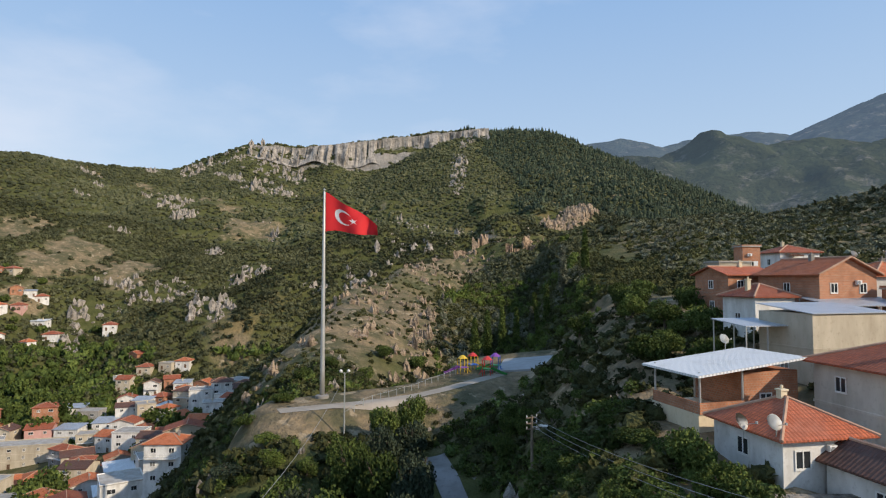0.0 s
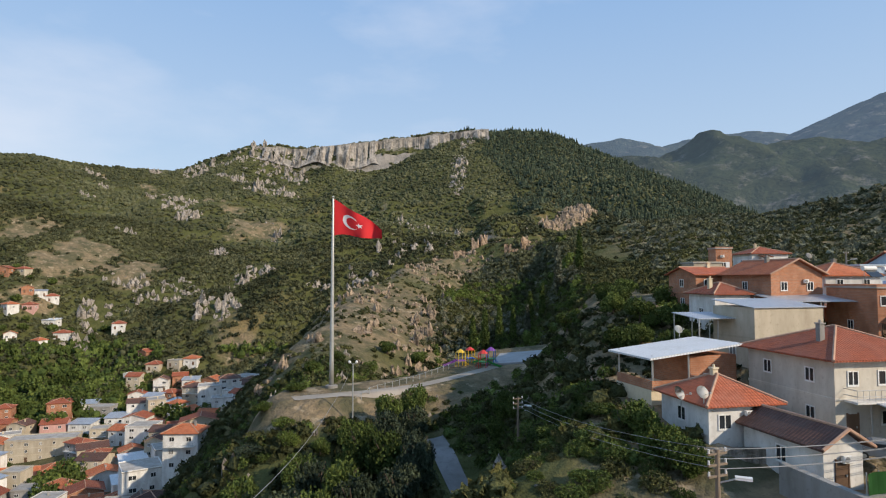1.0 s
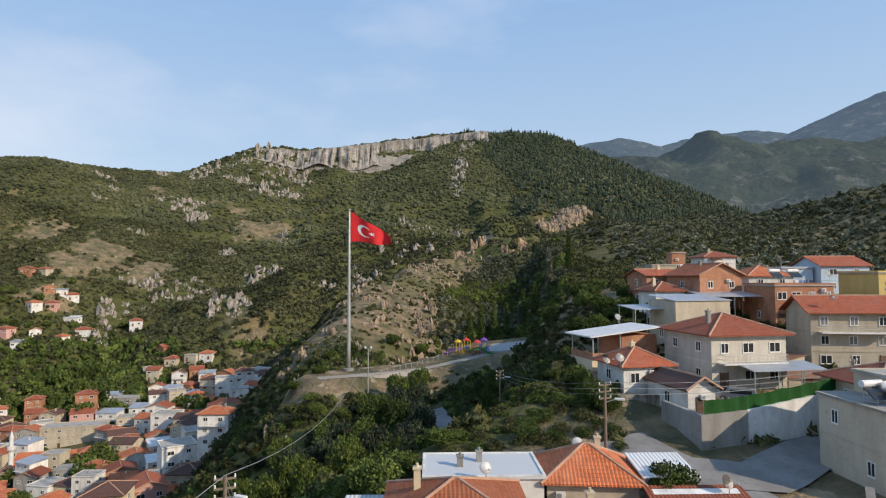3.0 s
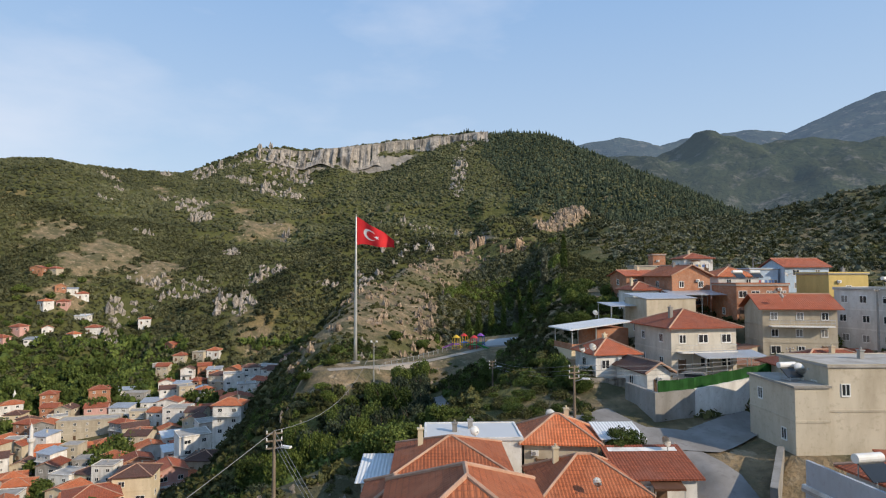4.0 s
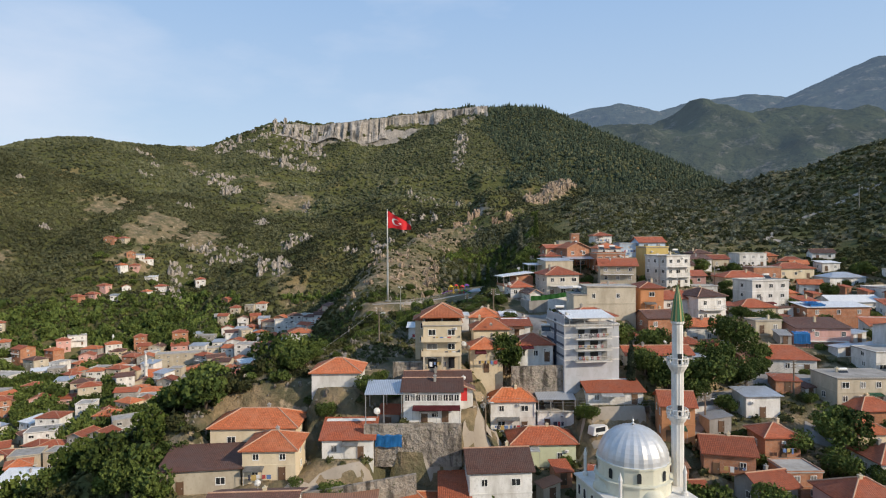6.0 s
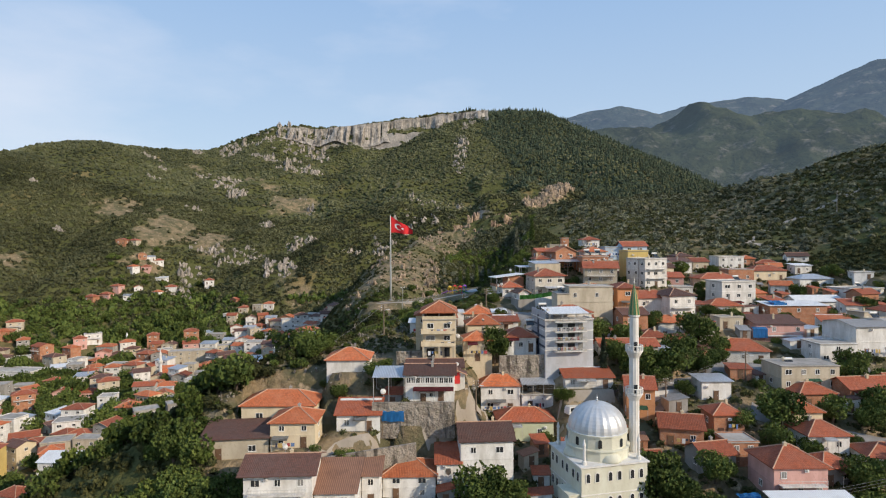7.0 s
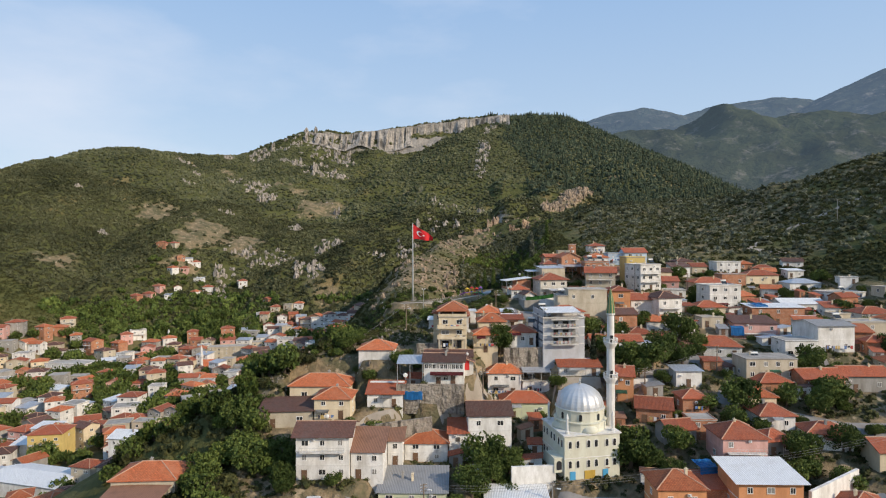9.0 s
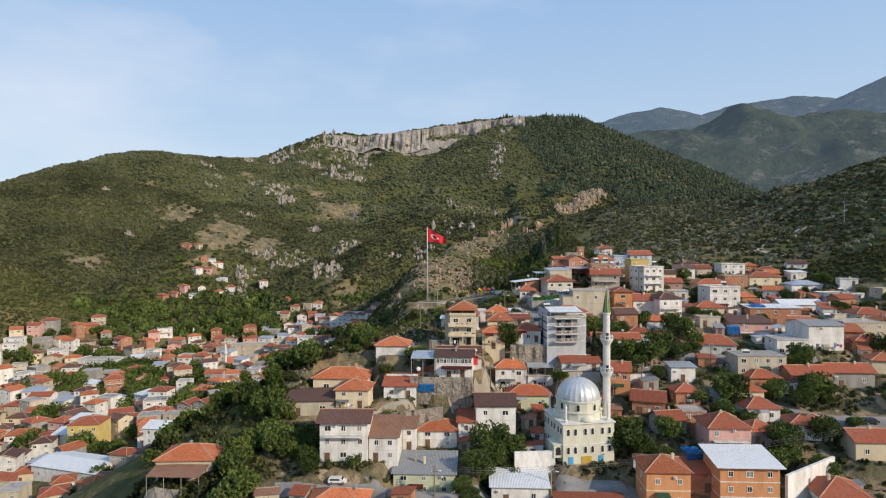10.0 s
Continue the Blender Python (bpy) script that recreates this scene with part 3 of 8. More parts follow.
def window_meshes(w, h):
    key = (round(w, 1), round(h, 1))
    if key not in SHARED:
        w, h = key
        bm = bmesh.new()
        xs, zs = (-w / 2, -w / 2 + 0.06, -0.025, 0.025, w / 2 - 0.06, w / 2), (-0.05, 0.05, h - 0.06, h)
        grid = [[bm.verts.new((x, 0.02, z)) for z in zs] for x in xs]
        for i in range(5):
            for k in range(3):
                if not (k == 1 and i in (1, 3)):
                    bm.faces.new((grid[i][k], grid[i + 1][k], grid[i + 1][k + 1], grid[i][k + 1]))
        ext = bmesh.ops.extrude_face_region(bm, geom=bm.faces[:])
        bmesh.ops.translate(bm, vec=(0, -0.07, 0), verts=[q for q in ext["geom"] if isinstance(q, bmesh.types.BMVert)])
        bmesh.ops.recalc_face_normals(bm, faces=bm.faces[:])
        frame_me = mesh_of("window", bm, MAT_FRAME)
        panes = []
        for mat in (MAT_PANE, MAT_NET):
            bm = bmesh.new()
            box(bm, -w / 2 + 0.05, w / 2 - 0.05, -0.02, 0.01, 0.05, h - 0.05)
            panes.append(mesh_of("pane", bm, mat))
        SHARED[key] = (frame_me, panes)
    return SHARED[key]


def add_window(root, m, w, h, rng):
    frame_me, panes = window_meshes(w, h)
    win = part("window", frame_me, None, root, m=m)
    part("pane", panes[0 if rng.random() < 0.68 else 1], None, win)
    return win


def add_door(root, m, w=0.62, h=1.35):
    if "door" not in SHARED:
        bm = bmesh.new()
        box(bm, -w / 2, w / 2, -0.04, 0.02, 0, h)
        box(bm, -w / 2 - 0.07, -w / 2, -0.06, 0.02, 0, h + 0.07)
        box(bm, w / 2, w / 2 + 0.07, -0.06, 0.02, 0, h + 0.07)
        SHARED["door"] = mesh_of("door", bm, MAT_DOOR)
        bm = bmesh.new()
        box(bm, w / 2 - 0.14, w / 2 - 0.08, -0.09, -0.03, 0.6, 0.7)
        SHARED["handle"] = mesh_of("handle", bm, MAT_STEEL)
    door = part("door", SHARED["door"], None, root, m=m)
    part("handle", SHARED["handle"], None, door)


def dish_meshes():
    if "dish" not in SHARED:
        bm = bmesh.new()
        rings, seg = 4, 14
        rows = []
        for k in range(rings + 1):
            r = 0.36 * k / rings
            rows.append([bm.verts.new((r * math.cos(a), 0.5 * r * r / 0.36, r * math.sin(a))) for a in [2 * math.pi * s / seg for s in range(seg)]] if k else [bm.verts.new((0, 0, 0))])
        for s in range(seg):
            bm.faces.new((rows[0][0], rows[1][s], rows[1][(s + 1) % seg]))
            for k in range(1, rings):
                bm.faces.new((rows[k][s], rows[k + 1][s], rows[k + 1][(s + 1) % seg], rows[k][(s + 1) % seg]))
        bmesh.ops.solidify(bm, geom=bm.faces[:], thickness=0.02)
        SHARED["dish"] = mesh_of("reflector", bm, MAT_DISH, True)
        bm = bmesh.new()
        bar(bm, (0, 0.05, -0.05), (0, 0.1, -0.75), 0.03)
        bar(bm, (0, 0.02, -0.2), (0, -0.42, -0.05), 0.012)
        box(bm, -0.04, 0.04, -0.48, -0.4, -0.08, 0.02)
        SHARED["mount"] = mesh_of("mount", bm, MAT_STEEL)
    return SHARED["dish"], SHARED["mount"]


def satellite_dish(x, y, z, turn=20, tilt=-25, size=1.0):
    root = thing("satellite_dish", "round white satellite dish on a steel mount", "satellite dish", pose(x, y, z + 0.72 * size, 0, 0, turn) @ Matrix.Scale(size, 4), "satellite dishes on the roofs")
    d, mo = dish_meshes()
    part("reflector", d, None, root, m=pose(0, 0, 0, tilt))
    part("mount", mo, None, root)


def water_tank(x, y, z, turn=0):
    """A solar water heater: tilted panel and a horizontal tank on a steel stand."""
    root = thing("solar_water_heater", "white solar water heater with tilted panel on a roof", "water heater", pose(x, y, z, 0, 0, turn), "solar water heaters")
    bm = bmesh.new()
    bmesh.ops.create_cone(bm, cap_ends=True, segments=14, radius1=0.2, radius2=0.2, depth=1.3, matrix=pose(0, 0.25, 0.95, 0, 90, 0))
    part("tank", bm, MAT_DISH, root, smooth=False)
    bm = bmesh.new()
    v = box(bm, -0.62, 0.62, -0.45, 0.45, -0.03, 0.03)
    bmesh.ops.transform(bm, matrix=pose(0, -0.2, 0.5, 38), verts=v)
    part("panel", bm, MAT_PANE, root, "dark glazed collector panel")
    bm = bmesh.new()
    for x0 in (-0.5, 0.5):
        bar(bm, (x0, 0.25, 0), (x0, 0.25, 0.8), 0.025)
        bar(bm, (x0, -0.6, 0), (x0, -0.6, 0.25), 0.025)
        bar(bm, (x0, -0.6, 0.05), (x0, 0.25, 0.05), 0.025)
    part("stand", bm, MAT_STEEL, root)


# ---- roofs and houses ----
def roof_shell(polys, thick):
    """Closed roof mesh: sloping faces, a soffit and a fascia; UVs in metres, along and up each slope."""
    bm = bmesh.new()
    uv = bm.loops.layers.uv.new("UVMap")
    cache = {}

    def vert(p):
        k = tuple(round(c, 3) for c in p)
        if k not in cache:
            cache[k] = bm.verts.new(k)
        return cache[k]
    for poly in polys:
        bm.faces.new([vert(p) for p in poly])
    bm.normal_update()
    top = bm.faces[:]
    low = bmesh.ops.extrude_face_region(bm, geom=top, use_keep_orig=True)
    bmesh.ops.translate(bm, vec=(0, 0, -thick), verts=[g for g in low["geom"] if isinstance(g, bmesh.types.BMVert)])
    for f in top:
        f.normal_flip()
    for g in low["geom"]:
        if isinstance(g, bmesh.types.BMFace):
            g.normal_flip()
    bmesh.ops.recalc_face_normals(bm, faces=bm.faces[:])
    bm.normal_update()
    for f in bm.faces:
        n = f.normal
        u = Vector((0, 0, 1)).cross(n)
        u = u.normalized() if u.length > 0.05 else Vector((1, 0, 0))
        v = n.cross(u)
        for lp in f.loops:
            lp[uv].uv = (lp.vert.co.dot(u), lp.vert.co.dot(v))
    return bm


def roof_polys(kind, w, d, h, rise, o):
    """Sloping faces and ridge edges for a roof over w by d, front at y = 0, eaves at h."""
    x0, x1, y0, y1 = -w / 2 - o, w / 2 + o, -o, d + o
    e = h
    a, b, c, q = (x0, y0, e), (x1, y0, e), (x1, y1, e), (x0, y1, e)
    if kind == "hip":
        if w >= d:
            k = min((y1 - y0) / 2, (x1 - x0) / 2 - 0.05)
            r0, r1 = (x0 + k, (y0 + y1) / 2, e + rise), (x1 - k, (y0 + y1) / 2, e + rise)
            return [[a, b, r1, r0], [b, c, r1], [c, q, r0, r1], [q, a, r0]], [(a, r0), (q, r0), (b, r1), (c, r1), (r0, r1)]
        k = (x1 - x0) / 2
        r0, r1 = ((x0 + x1) / 2, y0 + k, e + rise), ((x0 + x1) / 2, y1 - k, e + rise)
        return [[a, b, r0], [b, c, r1, r0], [c, q, r1], [q, a, r0, r1]], [(a, r0), (b, r0), (q, r1), (c, r1), (r0, r1)]
    if kind == "gable":
        r0, r1 = (x0, (y0 + y1) / 2, e + rise), (x1, (y0 + y1) / 2, e + rise)
        return [[a, b, r1, r0], [c, q, r0, r1]], [(r0, r1)]
    if kind == "gablefront":
        r0, r1 = (0, y0, e + rise), (0, y1, e + rise)
        return [[a, r0, r1, q], [r0, b, c, r1]], [(r0, r1), (a, r0), (b, r0)]
    if kind == "monoleft":
        return [[a, (x1, y0, e + rise), (x1, y1, e + rise), q]], []
    return [[a, b, (x1, y1, e + rise), (x0, y1, e + rise)]], []


HOUSES = []


def house(x0, x1, y, base, eave, depth, roof, rise, wall, tiles, rot=0, storeys=1, cols=2, side=1, over=0.35, label="", seed=0, door=True,
          chimney=1, balcony=0, winw=0.7, group="hillside houses", trim=None, plinth=3.0, skip=0, name="house", levels=True):
    """A house whose front runs from x0 to x1 at y; rot turns it about the middle of its front."""
    rng = random.Random(seed + int(x0 * 13 + y * 7 + base * 3))
    w, h = x1 - x0, eave - base
    words = {"hip": "hipped", "gable": "gabled", "gablefront": "front-gabled", "mono": "single-pitch", "monoleft": "single-pitch", "flat": "flat", "sheet": "sheet-metal"}
    tint = {"orange": "orange-tiled", "red": "red-tiled", "brown": "brown-tiled", "silver": "zinc", "white": "white metal", "rust": "rusty metal", "grey": "grey sheet", "slab": "concrete"}
    label = label or f"{storeys}-storey {wall if wall != 'brick' else 'bare brick'} house with a {tint[tiles]} {words[roof]} roof"
    root = thing(name, label.replace("1-storey", "one-storey").replace("2-storey", "two-storey").replace("3-storey", "three-storey").replace("4-storey", "four-storey"), "house", pose((x0 + x1) / 2, y, base, 0, 0, rot), group)
    HOUSES.append(((x0 + x1) / 2 - math.sin(radians(rot)) * depth / 2, y + depth / 2, math.hypot(w, depth) / 2))
    if levels:
        PADS.append(((x0 + x1) / 2 - math.sin(radians(rot)) * depth / 2, y + math.cos(radians(rot)) * depth / 2, w / 2, depth / 2, radians(rot), base))
    bm = bmesh.new()
    box(bm, -w / 2, w / 2, 0, depth, -plinth, h)
    if roof in ("gable", "gablefront", "mono", "monoleft"):
        if roof == "gable":
            tri = [[(s * w / 2, 0, h), (s * w / 2, depth, h), (s * w / 2, depth / 2, h + rise * 0.93)] for s in (-1, 1)]
        elif roof == "gablefront":
            tri = [[(-w / 2, s, h), (w / 2, s, h), (0, s, h + rise * 0.93)] for s in (0, depth)]
        elif roof == "mono":
            tri = [[(s * w / 2, 0, h), (s * w / 2, depth, h), (s * w / 2, depth, h + rise * 0.95)] for s in (-1, 1)]
        else:
            tri = [[(-w / 2, s, h), (w / 2, s, h), (w / 2, s, h + rise * 0.95)] for s in (0, depth)]
        rows = [[bm.verts.new(p) for p in t] for t in tri]
        for t in rows:
            bm.faces.new(t)
        for i in range(3):
            bm.faces.new((rows[0][i], rows[0][(i + 1) % 3], rows[1][(i + 1) % 3], rows[1][i]))
        bmesh.ops.recalc_face_normals(bm, faces=bm.faces[:])
    part("wall", bm, WALLS[wall], root)
    if roof == "flat":
        bm = bmesh.new()
        box(bm, -w / 2 - 0.12, w / 2 + 0.12, -0.12, depth + 0.12, h, h + 0.14)
        part("roof", bm, ROOFS[tiles], root)
        bm = bmesh.new()
        p = rise
        box(bm, -w / 2 - 0.1, w / 2 + 0.1, -0.1, 0.05, h + 0.144, h + p)
        box(bm, -w / 2 - 0.1, -w / 2 + 0.05, 0.05, depth - 0.05, h + 0.144, h + p)
        box(bm, w / 2 - 0.05, w / 2 + 0.1, 0.05, depth - 0.05, h + 0.144, h + p)
        box(bm, -w / 2 - 0.1, w / 2 + 0.1, depth - 0.05, depth + 0.1, h + 0.144, h + p)
        part("parapet", bm, WALLS[trim or wall], root)
    else:
        kind = "mono" if roof == "sheet" else roof
        polys, edges = roof_polys(kind, w, depth, h + 0.02, rise, over)
        part("roof", roof_shell(polys, 0.1 if tiles in ("orange", "red", "brown") else 0.05), ROOFS[tiles], root)
        if edges and tiles in ("orange", "red", "brown"):
            bm = bmesh.new()
            for p, q in edges:
                bar(bm, Vector(p) + Vector((0, 0, 0.0)), Vector(q), 0.085, 6)
            part("ridge_tiles", bm, MAT_CAP, root)
    if storeys > 1:
        bm = bmesh.new()
        for s in range(1, storeys):
            z = h * s / storeys
            box(bm, -w / 2 - 0.04, w / 2 + 0.04, -0.04, depth + 0.04, z - 0.07, z + 0.07)
        part("floor_band", bm, WALLS[trim or wall], root)
    sh = h / storeys
    wh = min(0.85, sh * 0.46)
    door_col = rng.randrange(cols) if door and cols else -1
    for s in range(storeys):
        z = sh * s + sh * 0.34
        for c in range(cols):
            if s < skip:
                continue
            x = -w / 2 + w * (c + 0.5) / cols + rng.uniform(-0.1, 0.1)
            if s == 0 and c == door_col:
                add_door(root, pose(x, 0, 0.02), h=min(1.35, sh * 0.74))
            elif rng.random() < 0.92:
                add_window(root, pose(x, 0, z), winw if rng.random() < 0.8 else winw * 1.4, wh, rng)
        for c in range(side):
            yy = depth * (c + 0.5) / side + rng.uniform(-0.2, 0.2)
            if rng.random() < 0.85 and x0 > -4:
                add_window(root, pose(-w / 2, yy, z, 0, 0, -90), winw, wh, rng)
            if rng.random() < 0.85 and x1 < 8:
                add_window(root, pose(w / 2, yy, z, 0, 0, 90), winw, wh, rng)
    for k in range(chimney):
        bm = bmesh.new()
        cx, cy = rng.uniform(-w * 0.3, w * 0.3), depth * rng.uniform(0.35, 0.65)
        top = h + rise * (0.75 if roof != "flat" else 0.4)
        box(bm, cx - 0.16, cx + 0.16, cy - 0.16, cy + 0.16, h, top + 0.6)
        box(bm, cx - 0.21, cx + 0.21, cy - 0.21, cy + 0.21, top + 0.6, top + 0.68)
        cyl(bm, cx, cy, top + 0.68, top + 0.85, 0.07, 0.07, 8)
        part("chimney", bm, WALLS["cream" if rng.random() < 0.5 else "concrete"], root)
    for k in range(1, balcony + 1):
        add_balcony(root, -w * 0.42, w * 0.42, sh * (storeys - k), 0.9)
    odd = random.Random(seed + int(x0 * 31 + y * 17 + 900))
    if levels and h > 1.7 and cols:
        if odd.random() < 0.4:
            add_cooler(root, odd.uniform(-w * 0.4, w * 0.4), h - sh * odd.uniform(0.25, 0.4))
        if odd.random() < 0.35 and not balcony:
            a = odd.uniform(-w * 0.45, -w * 0.05)
            add_awning(root, a, a + min(w * 0.5, odd.uniform(1.4, 3.2)), sh * odd.choice((0.82, 0.88)), odd.uniform(0.7, 1.2), odd.choice(("maroon", "grey", "rust", "white", "green")))
        if odd.random() < 0.3:
            add_laundry(root, odd.uniform(-w * 0.45, -w * 0.1), odd.uniform(w * 0.1, w * 0.45), sh * 0.55 + (sh * (storeys - 1) if balcony else 0), odd)
    return root


AWNINGS = {"maroon": plain("maroon_cloth", (0.16, 0.025, 0.03), 0.8, dirt=0.3), "grey": plain("grey_cloth", (0.3, 0.3, 0.29), 0.8, dirt=0.3), "rust": ROOFS["rust"], "white": ROOFS["white"], "green": plain("green_cloth", (0.06, 0.17, 0.1), 0.8, dirt=0.3)}
CLOTHS = [plain("cloth_" + name, c, 0.9, dirt=0.1, relief=0) for name, c in (("white", (0.7, 0.7, 0.7)), ("blue", (0.12, 0.2, 0.4)), ("red", (0.4, 0.06, 0.06)), ("dark", (0.05, 0.05, 0.07)), ("ochre", (0.5, 0.35, 0.12)))]


def add_cooler(root, x, z):
    bm = bmesh.new()
    box(bm, x - 0.24, x + 0.24, -0.24, -0.03, z, z + 0.34)
    bmesh.ops.bevel(bm, geom=bm.edges[:], offset=0.02, segments=1, affect="EDGES")
    unit = part("air_conditioner", bm, MAT_DISH, root, "white wall-mounted cooling unit")
    bm = bmesh.new()
    bmesh.ops.create_cone(bm, cap_ends=True, segments=14, radius1=0.13, radius2=0.13, depth=0.02, matrix=pose(x - 0.06, -0.25, z + 0.17, 90))
    part("fan_grille", bm, MAT_TRIM, unit)


def add_awning(root, a, b, z, out, colour):
    bm = bmesh.new()
    n = max(3, int((b - a) / 0.3))
    top = [bm.verts.new((a + (b - a) * i / n, -0.02, z + 0.22)) for i in range(n + 1)]
    low = [bm.verts.new((a + (b - a) * i / n, -out, z + 0.02 * (i % 2))) for i in range(n + 1)]
    hem = [bm.verts.new((a + (b - a) * i / n, -out - 0.01, z - 0.14 + 0.03 * (i % 2))) for i in range(n + 1)]
    for i in range(n):
        bm.faces.new((top[i], low[i], low[i + 1], top[i + 1]))
        bm.faces.new((low[i], hem[i], hem[i + 1], low[i + 1]))
    bmesh.ops.solidify(bm, geom=bm.faces[:], thickness=0.025)
    awning = part("awning", bm, AWNINGS[colour], root, f"faded {colour} awning")
    for x in (a + 0.06, b - 0.06):
        bm = bmesh.new()
        bar(bm, (x, -out + 0.04, z), (x, -out + 0.04, z - 1.5), 0.03)
        part("post", bm, MAT_RAIL, awning)


def add_laundry(root, a, b, z, rng):
    bm = bmesh.new()
    bar(bm, (a, -0.75, z), (b, -0.75, z), 0.008, 4)
    line = part("washing_line", bm, MAT_RAIL, root)
    x = a + 0.1
    while x < b - 0.3:
        w, h = rng.uniform(0.2, 0.5), rng.uniform(0.3, 0.7)
        bm = bmesh.new()
        box(bm, x, x + w, -0.765, -0.735, z - h, z)
        part("hung_cloth", bm, rng.choice(CLOTHS), line)
        x += w + rng.uniform(0.03, 0.25)


def add_balcony(root, x0, x1, z, out, y=0):
    bm = bmesh.new()
    box(bm, x0, x1, y - out, y - 0.003, z - 0.1, z + 0.02)
    slab = part("balcony", bm, WALLS["white"], root)
    bm = bmesh.new()
    n = max(3, int((x1 - x0) / 0.35))
    for i in range(n + 1):
        x = x0 + 0.03 + (x1 - x0 - 0.06) * i / n
        bar(bm, (x, y - out + 0.04, z), (x, y - out + 0.04, z + 0.62), 0.014, 4)
    for zz in (z + 0.3, z + 0.62):
        bar(bm, (x0, y - out + 0.04, zz), (x1, y - out + 0.04, zz), 0.022, 4)
        for x in (x0 + 0.03, x1 - 0.03):
            bar(bm, (x, y - out + 0.04, zz), (x, y, zz), 0.022, 4)
    part("railing", bm, MAT_RAIL, slab)


def canopy(x0, x1, y0, y1, z0, z1, foot, tiles="white", rot=0, posts=3, label="", rail=False):
    """An open roof of sheet metal on posts, sloping from z0 at the front to z1 at the back."""
    label = label or f"open {tiles} sheet-metal roof on thin steel posts"
    root = thing("canopy", label, "canopy", pose((x0 + x1) / 2, y0, foot, 0, 0, rot), "canopies")
    w, d = x1 - x0, y1 - y0
    polys, _ = roof_polys("mono", w, d, z0 - foot, z1 - z0, 0.05)
    part("roof", roof_shell(polys, 0.06), ROOFS[tiles], root)
    for i in range(posts):
        x = -w / 2 + 0.08 + (w - 0.16) * i / max(1, posts - 1)
        for y, z in ((0.08, z0), (d - 0.08, z1)):
            bm = bmesh.new()
            cyl(bm, x, y, -0.5, z - foot - 0.05, 0.05, 0.05, 8)
            part("post", bm, MAT_STEEL, root)
    return root

def placed(fl, fr, base, eave, depth, *rest, over=0.35, **kw):
    """A house given by the left and right ends of its front eave."""
    (ax, ay), (bx, by) = fl, fr
    w, a = math.hypot(bx - ax, by - ay), math.atan2(by - ay, bx - ax)
    cx, cy = (ax + bx) / 2 - math.sin(a) * over, (ay + by) / 2 + math.cos(a) * over
    return house(cx - w / 2 + over, cx + w / 2 - over, cy, base, eave, depth, *rest, rot=math.degrees(a), over=over, **kw)


# ---- the upper houses by the green fence ----
placed((14.6, 26.0), (19.4, 26.8), 53.3, 55.25, 4.5, "hip", 1.25, "white", "red", cols=2, side=1, label="small white house with a worn red-brown hipped tile roof", winw=0.8)
placed((21.5, 26.1), (29.0, 27.2), 53.3, 57.6, 6.8, "hip", 1.5, "pale", "red", storeys=2, cols=3, side=2, balcony=1, label="white two-storey house with a red-brown hipped roof and balcony", over=0.5)
canopy(24.0, 30.2, 24.9, 27.1, 55.15, 55.5, 53.0, "silver", rot=9, posts=4, label="low grey sheet roof over a porch on posts")
placed((17.5, 21.2), (20.3, 21.75), 52.4, 54.35, 5.0, "gablefront", 0.85, "white", "brown", cols=1, side=1, label="low white shed with a brown gabled tile roof", chimney=0)
placed((23.7, 37.5), (30.2, 39.2), 55.4, 59.85, 4.2, "sheet", 0.5, "beige", "silver", storeys=2, cols=0, side=1, over=0.15, door=False, chimney=0, label="windowless beige block house with a zinc sheet roof")
canopy(20.2, 23.6, 39.2, 42.4, 59.0, 59.3, 55.5, "silver", rot=12, label="zinc porch roof beside a beige house")
placed((30.2, 46.4), (36.2, 47.5), 58.0, 62.35, 6.5, "gablefront", 1.4, "brick", "orange", storeys=2, cols=2, label="brick and cream house with an orange gabled roof")
placed((27.0, 54.2), (32.4, 55.0), 58.5, 62.4, 5, "gable", 0.8, "brick", "red", storeys=2, cols=2, label="bare brick house with a red tiled gabled roof")
placed((25.4, 47.0), (29.6, 47.6), 57.4, 60.6, 4, "hip", 1.0, "white", "red", cols=1)
house(39, 44.5, 52, 58.8, 62.3, 6, "hip", 1.3, "white", "orange", storeys=2, cols=2)
canopy(29.5, 36, 43.5, 48, 60.1, 60.6, 57.5, "silver", label="broad zinc sheet roof between two houses")
house(36.8, 38.9, 69.5, 62, 65.8, 2, "flat", 0.25, "brick", "slab", cols=1, side=0, door=False, chimney=0, label="small bare brick tower-like outbuilding")
house(33, 36.6, 67.5, 61, 63.9, 3.5, "flat", 0.2, "beige", "slab", cols=1, chimney=0)
house(44, 49, 74, 63, 65.4, 5, "hip", 1.0, "white", "red", cols=2)
placed((33.7, 33.0), (41.7, 31.6), 53.8, 58.95, 5.2, "gable", 1.45, "beige", "red", storeys=3, cols=3, balcony=1, side=0, label="three-storey pale house with a red gabled roof and long balcony", over=0.5)
house(35.8, 42.0, 41.3, 57, 61.2, 6.0, "flat", 0.3, "brick", "slab", storeys=2, cols=4, label="bare brick house with a dark flat concrete roof", chimney=0)
house(50, 56.3, 55, 60, 63.6, 6, "gable", 1.3, "blue", "red", storeys=2, cols=2, label="pale blue house with a red tiled gabled roof")
house(46.6, 51.6, 41.2, 56.2, 62.5, 5.5, "flat", 0.3, "yellow", "slab", storeys=2, cols=1, side=0, chimney=1, rot=4, label="ochre-yellow block house with a flat roof")
house(45.5, 49.6, 56, 60, 63.2, 5, "flat", 0.3, "blue", "slab", cols=2, chimney=0)
house(47.4, 53.4, 33.2, 54.5, 60.8, 6.6, "flat", 0.3, "white", "slab", rot=19, storeys=3, cols=3, side=3, balcony=2, label="white three-storey apartment house with a flat roof", winw=0.8)
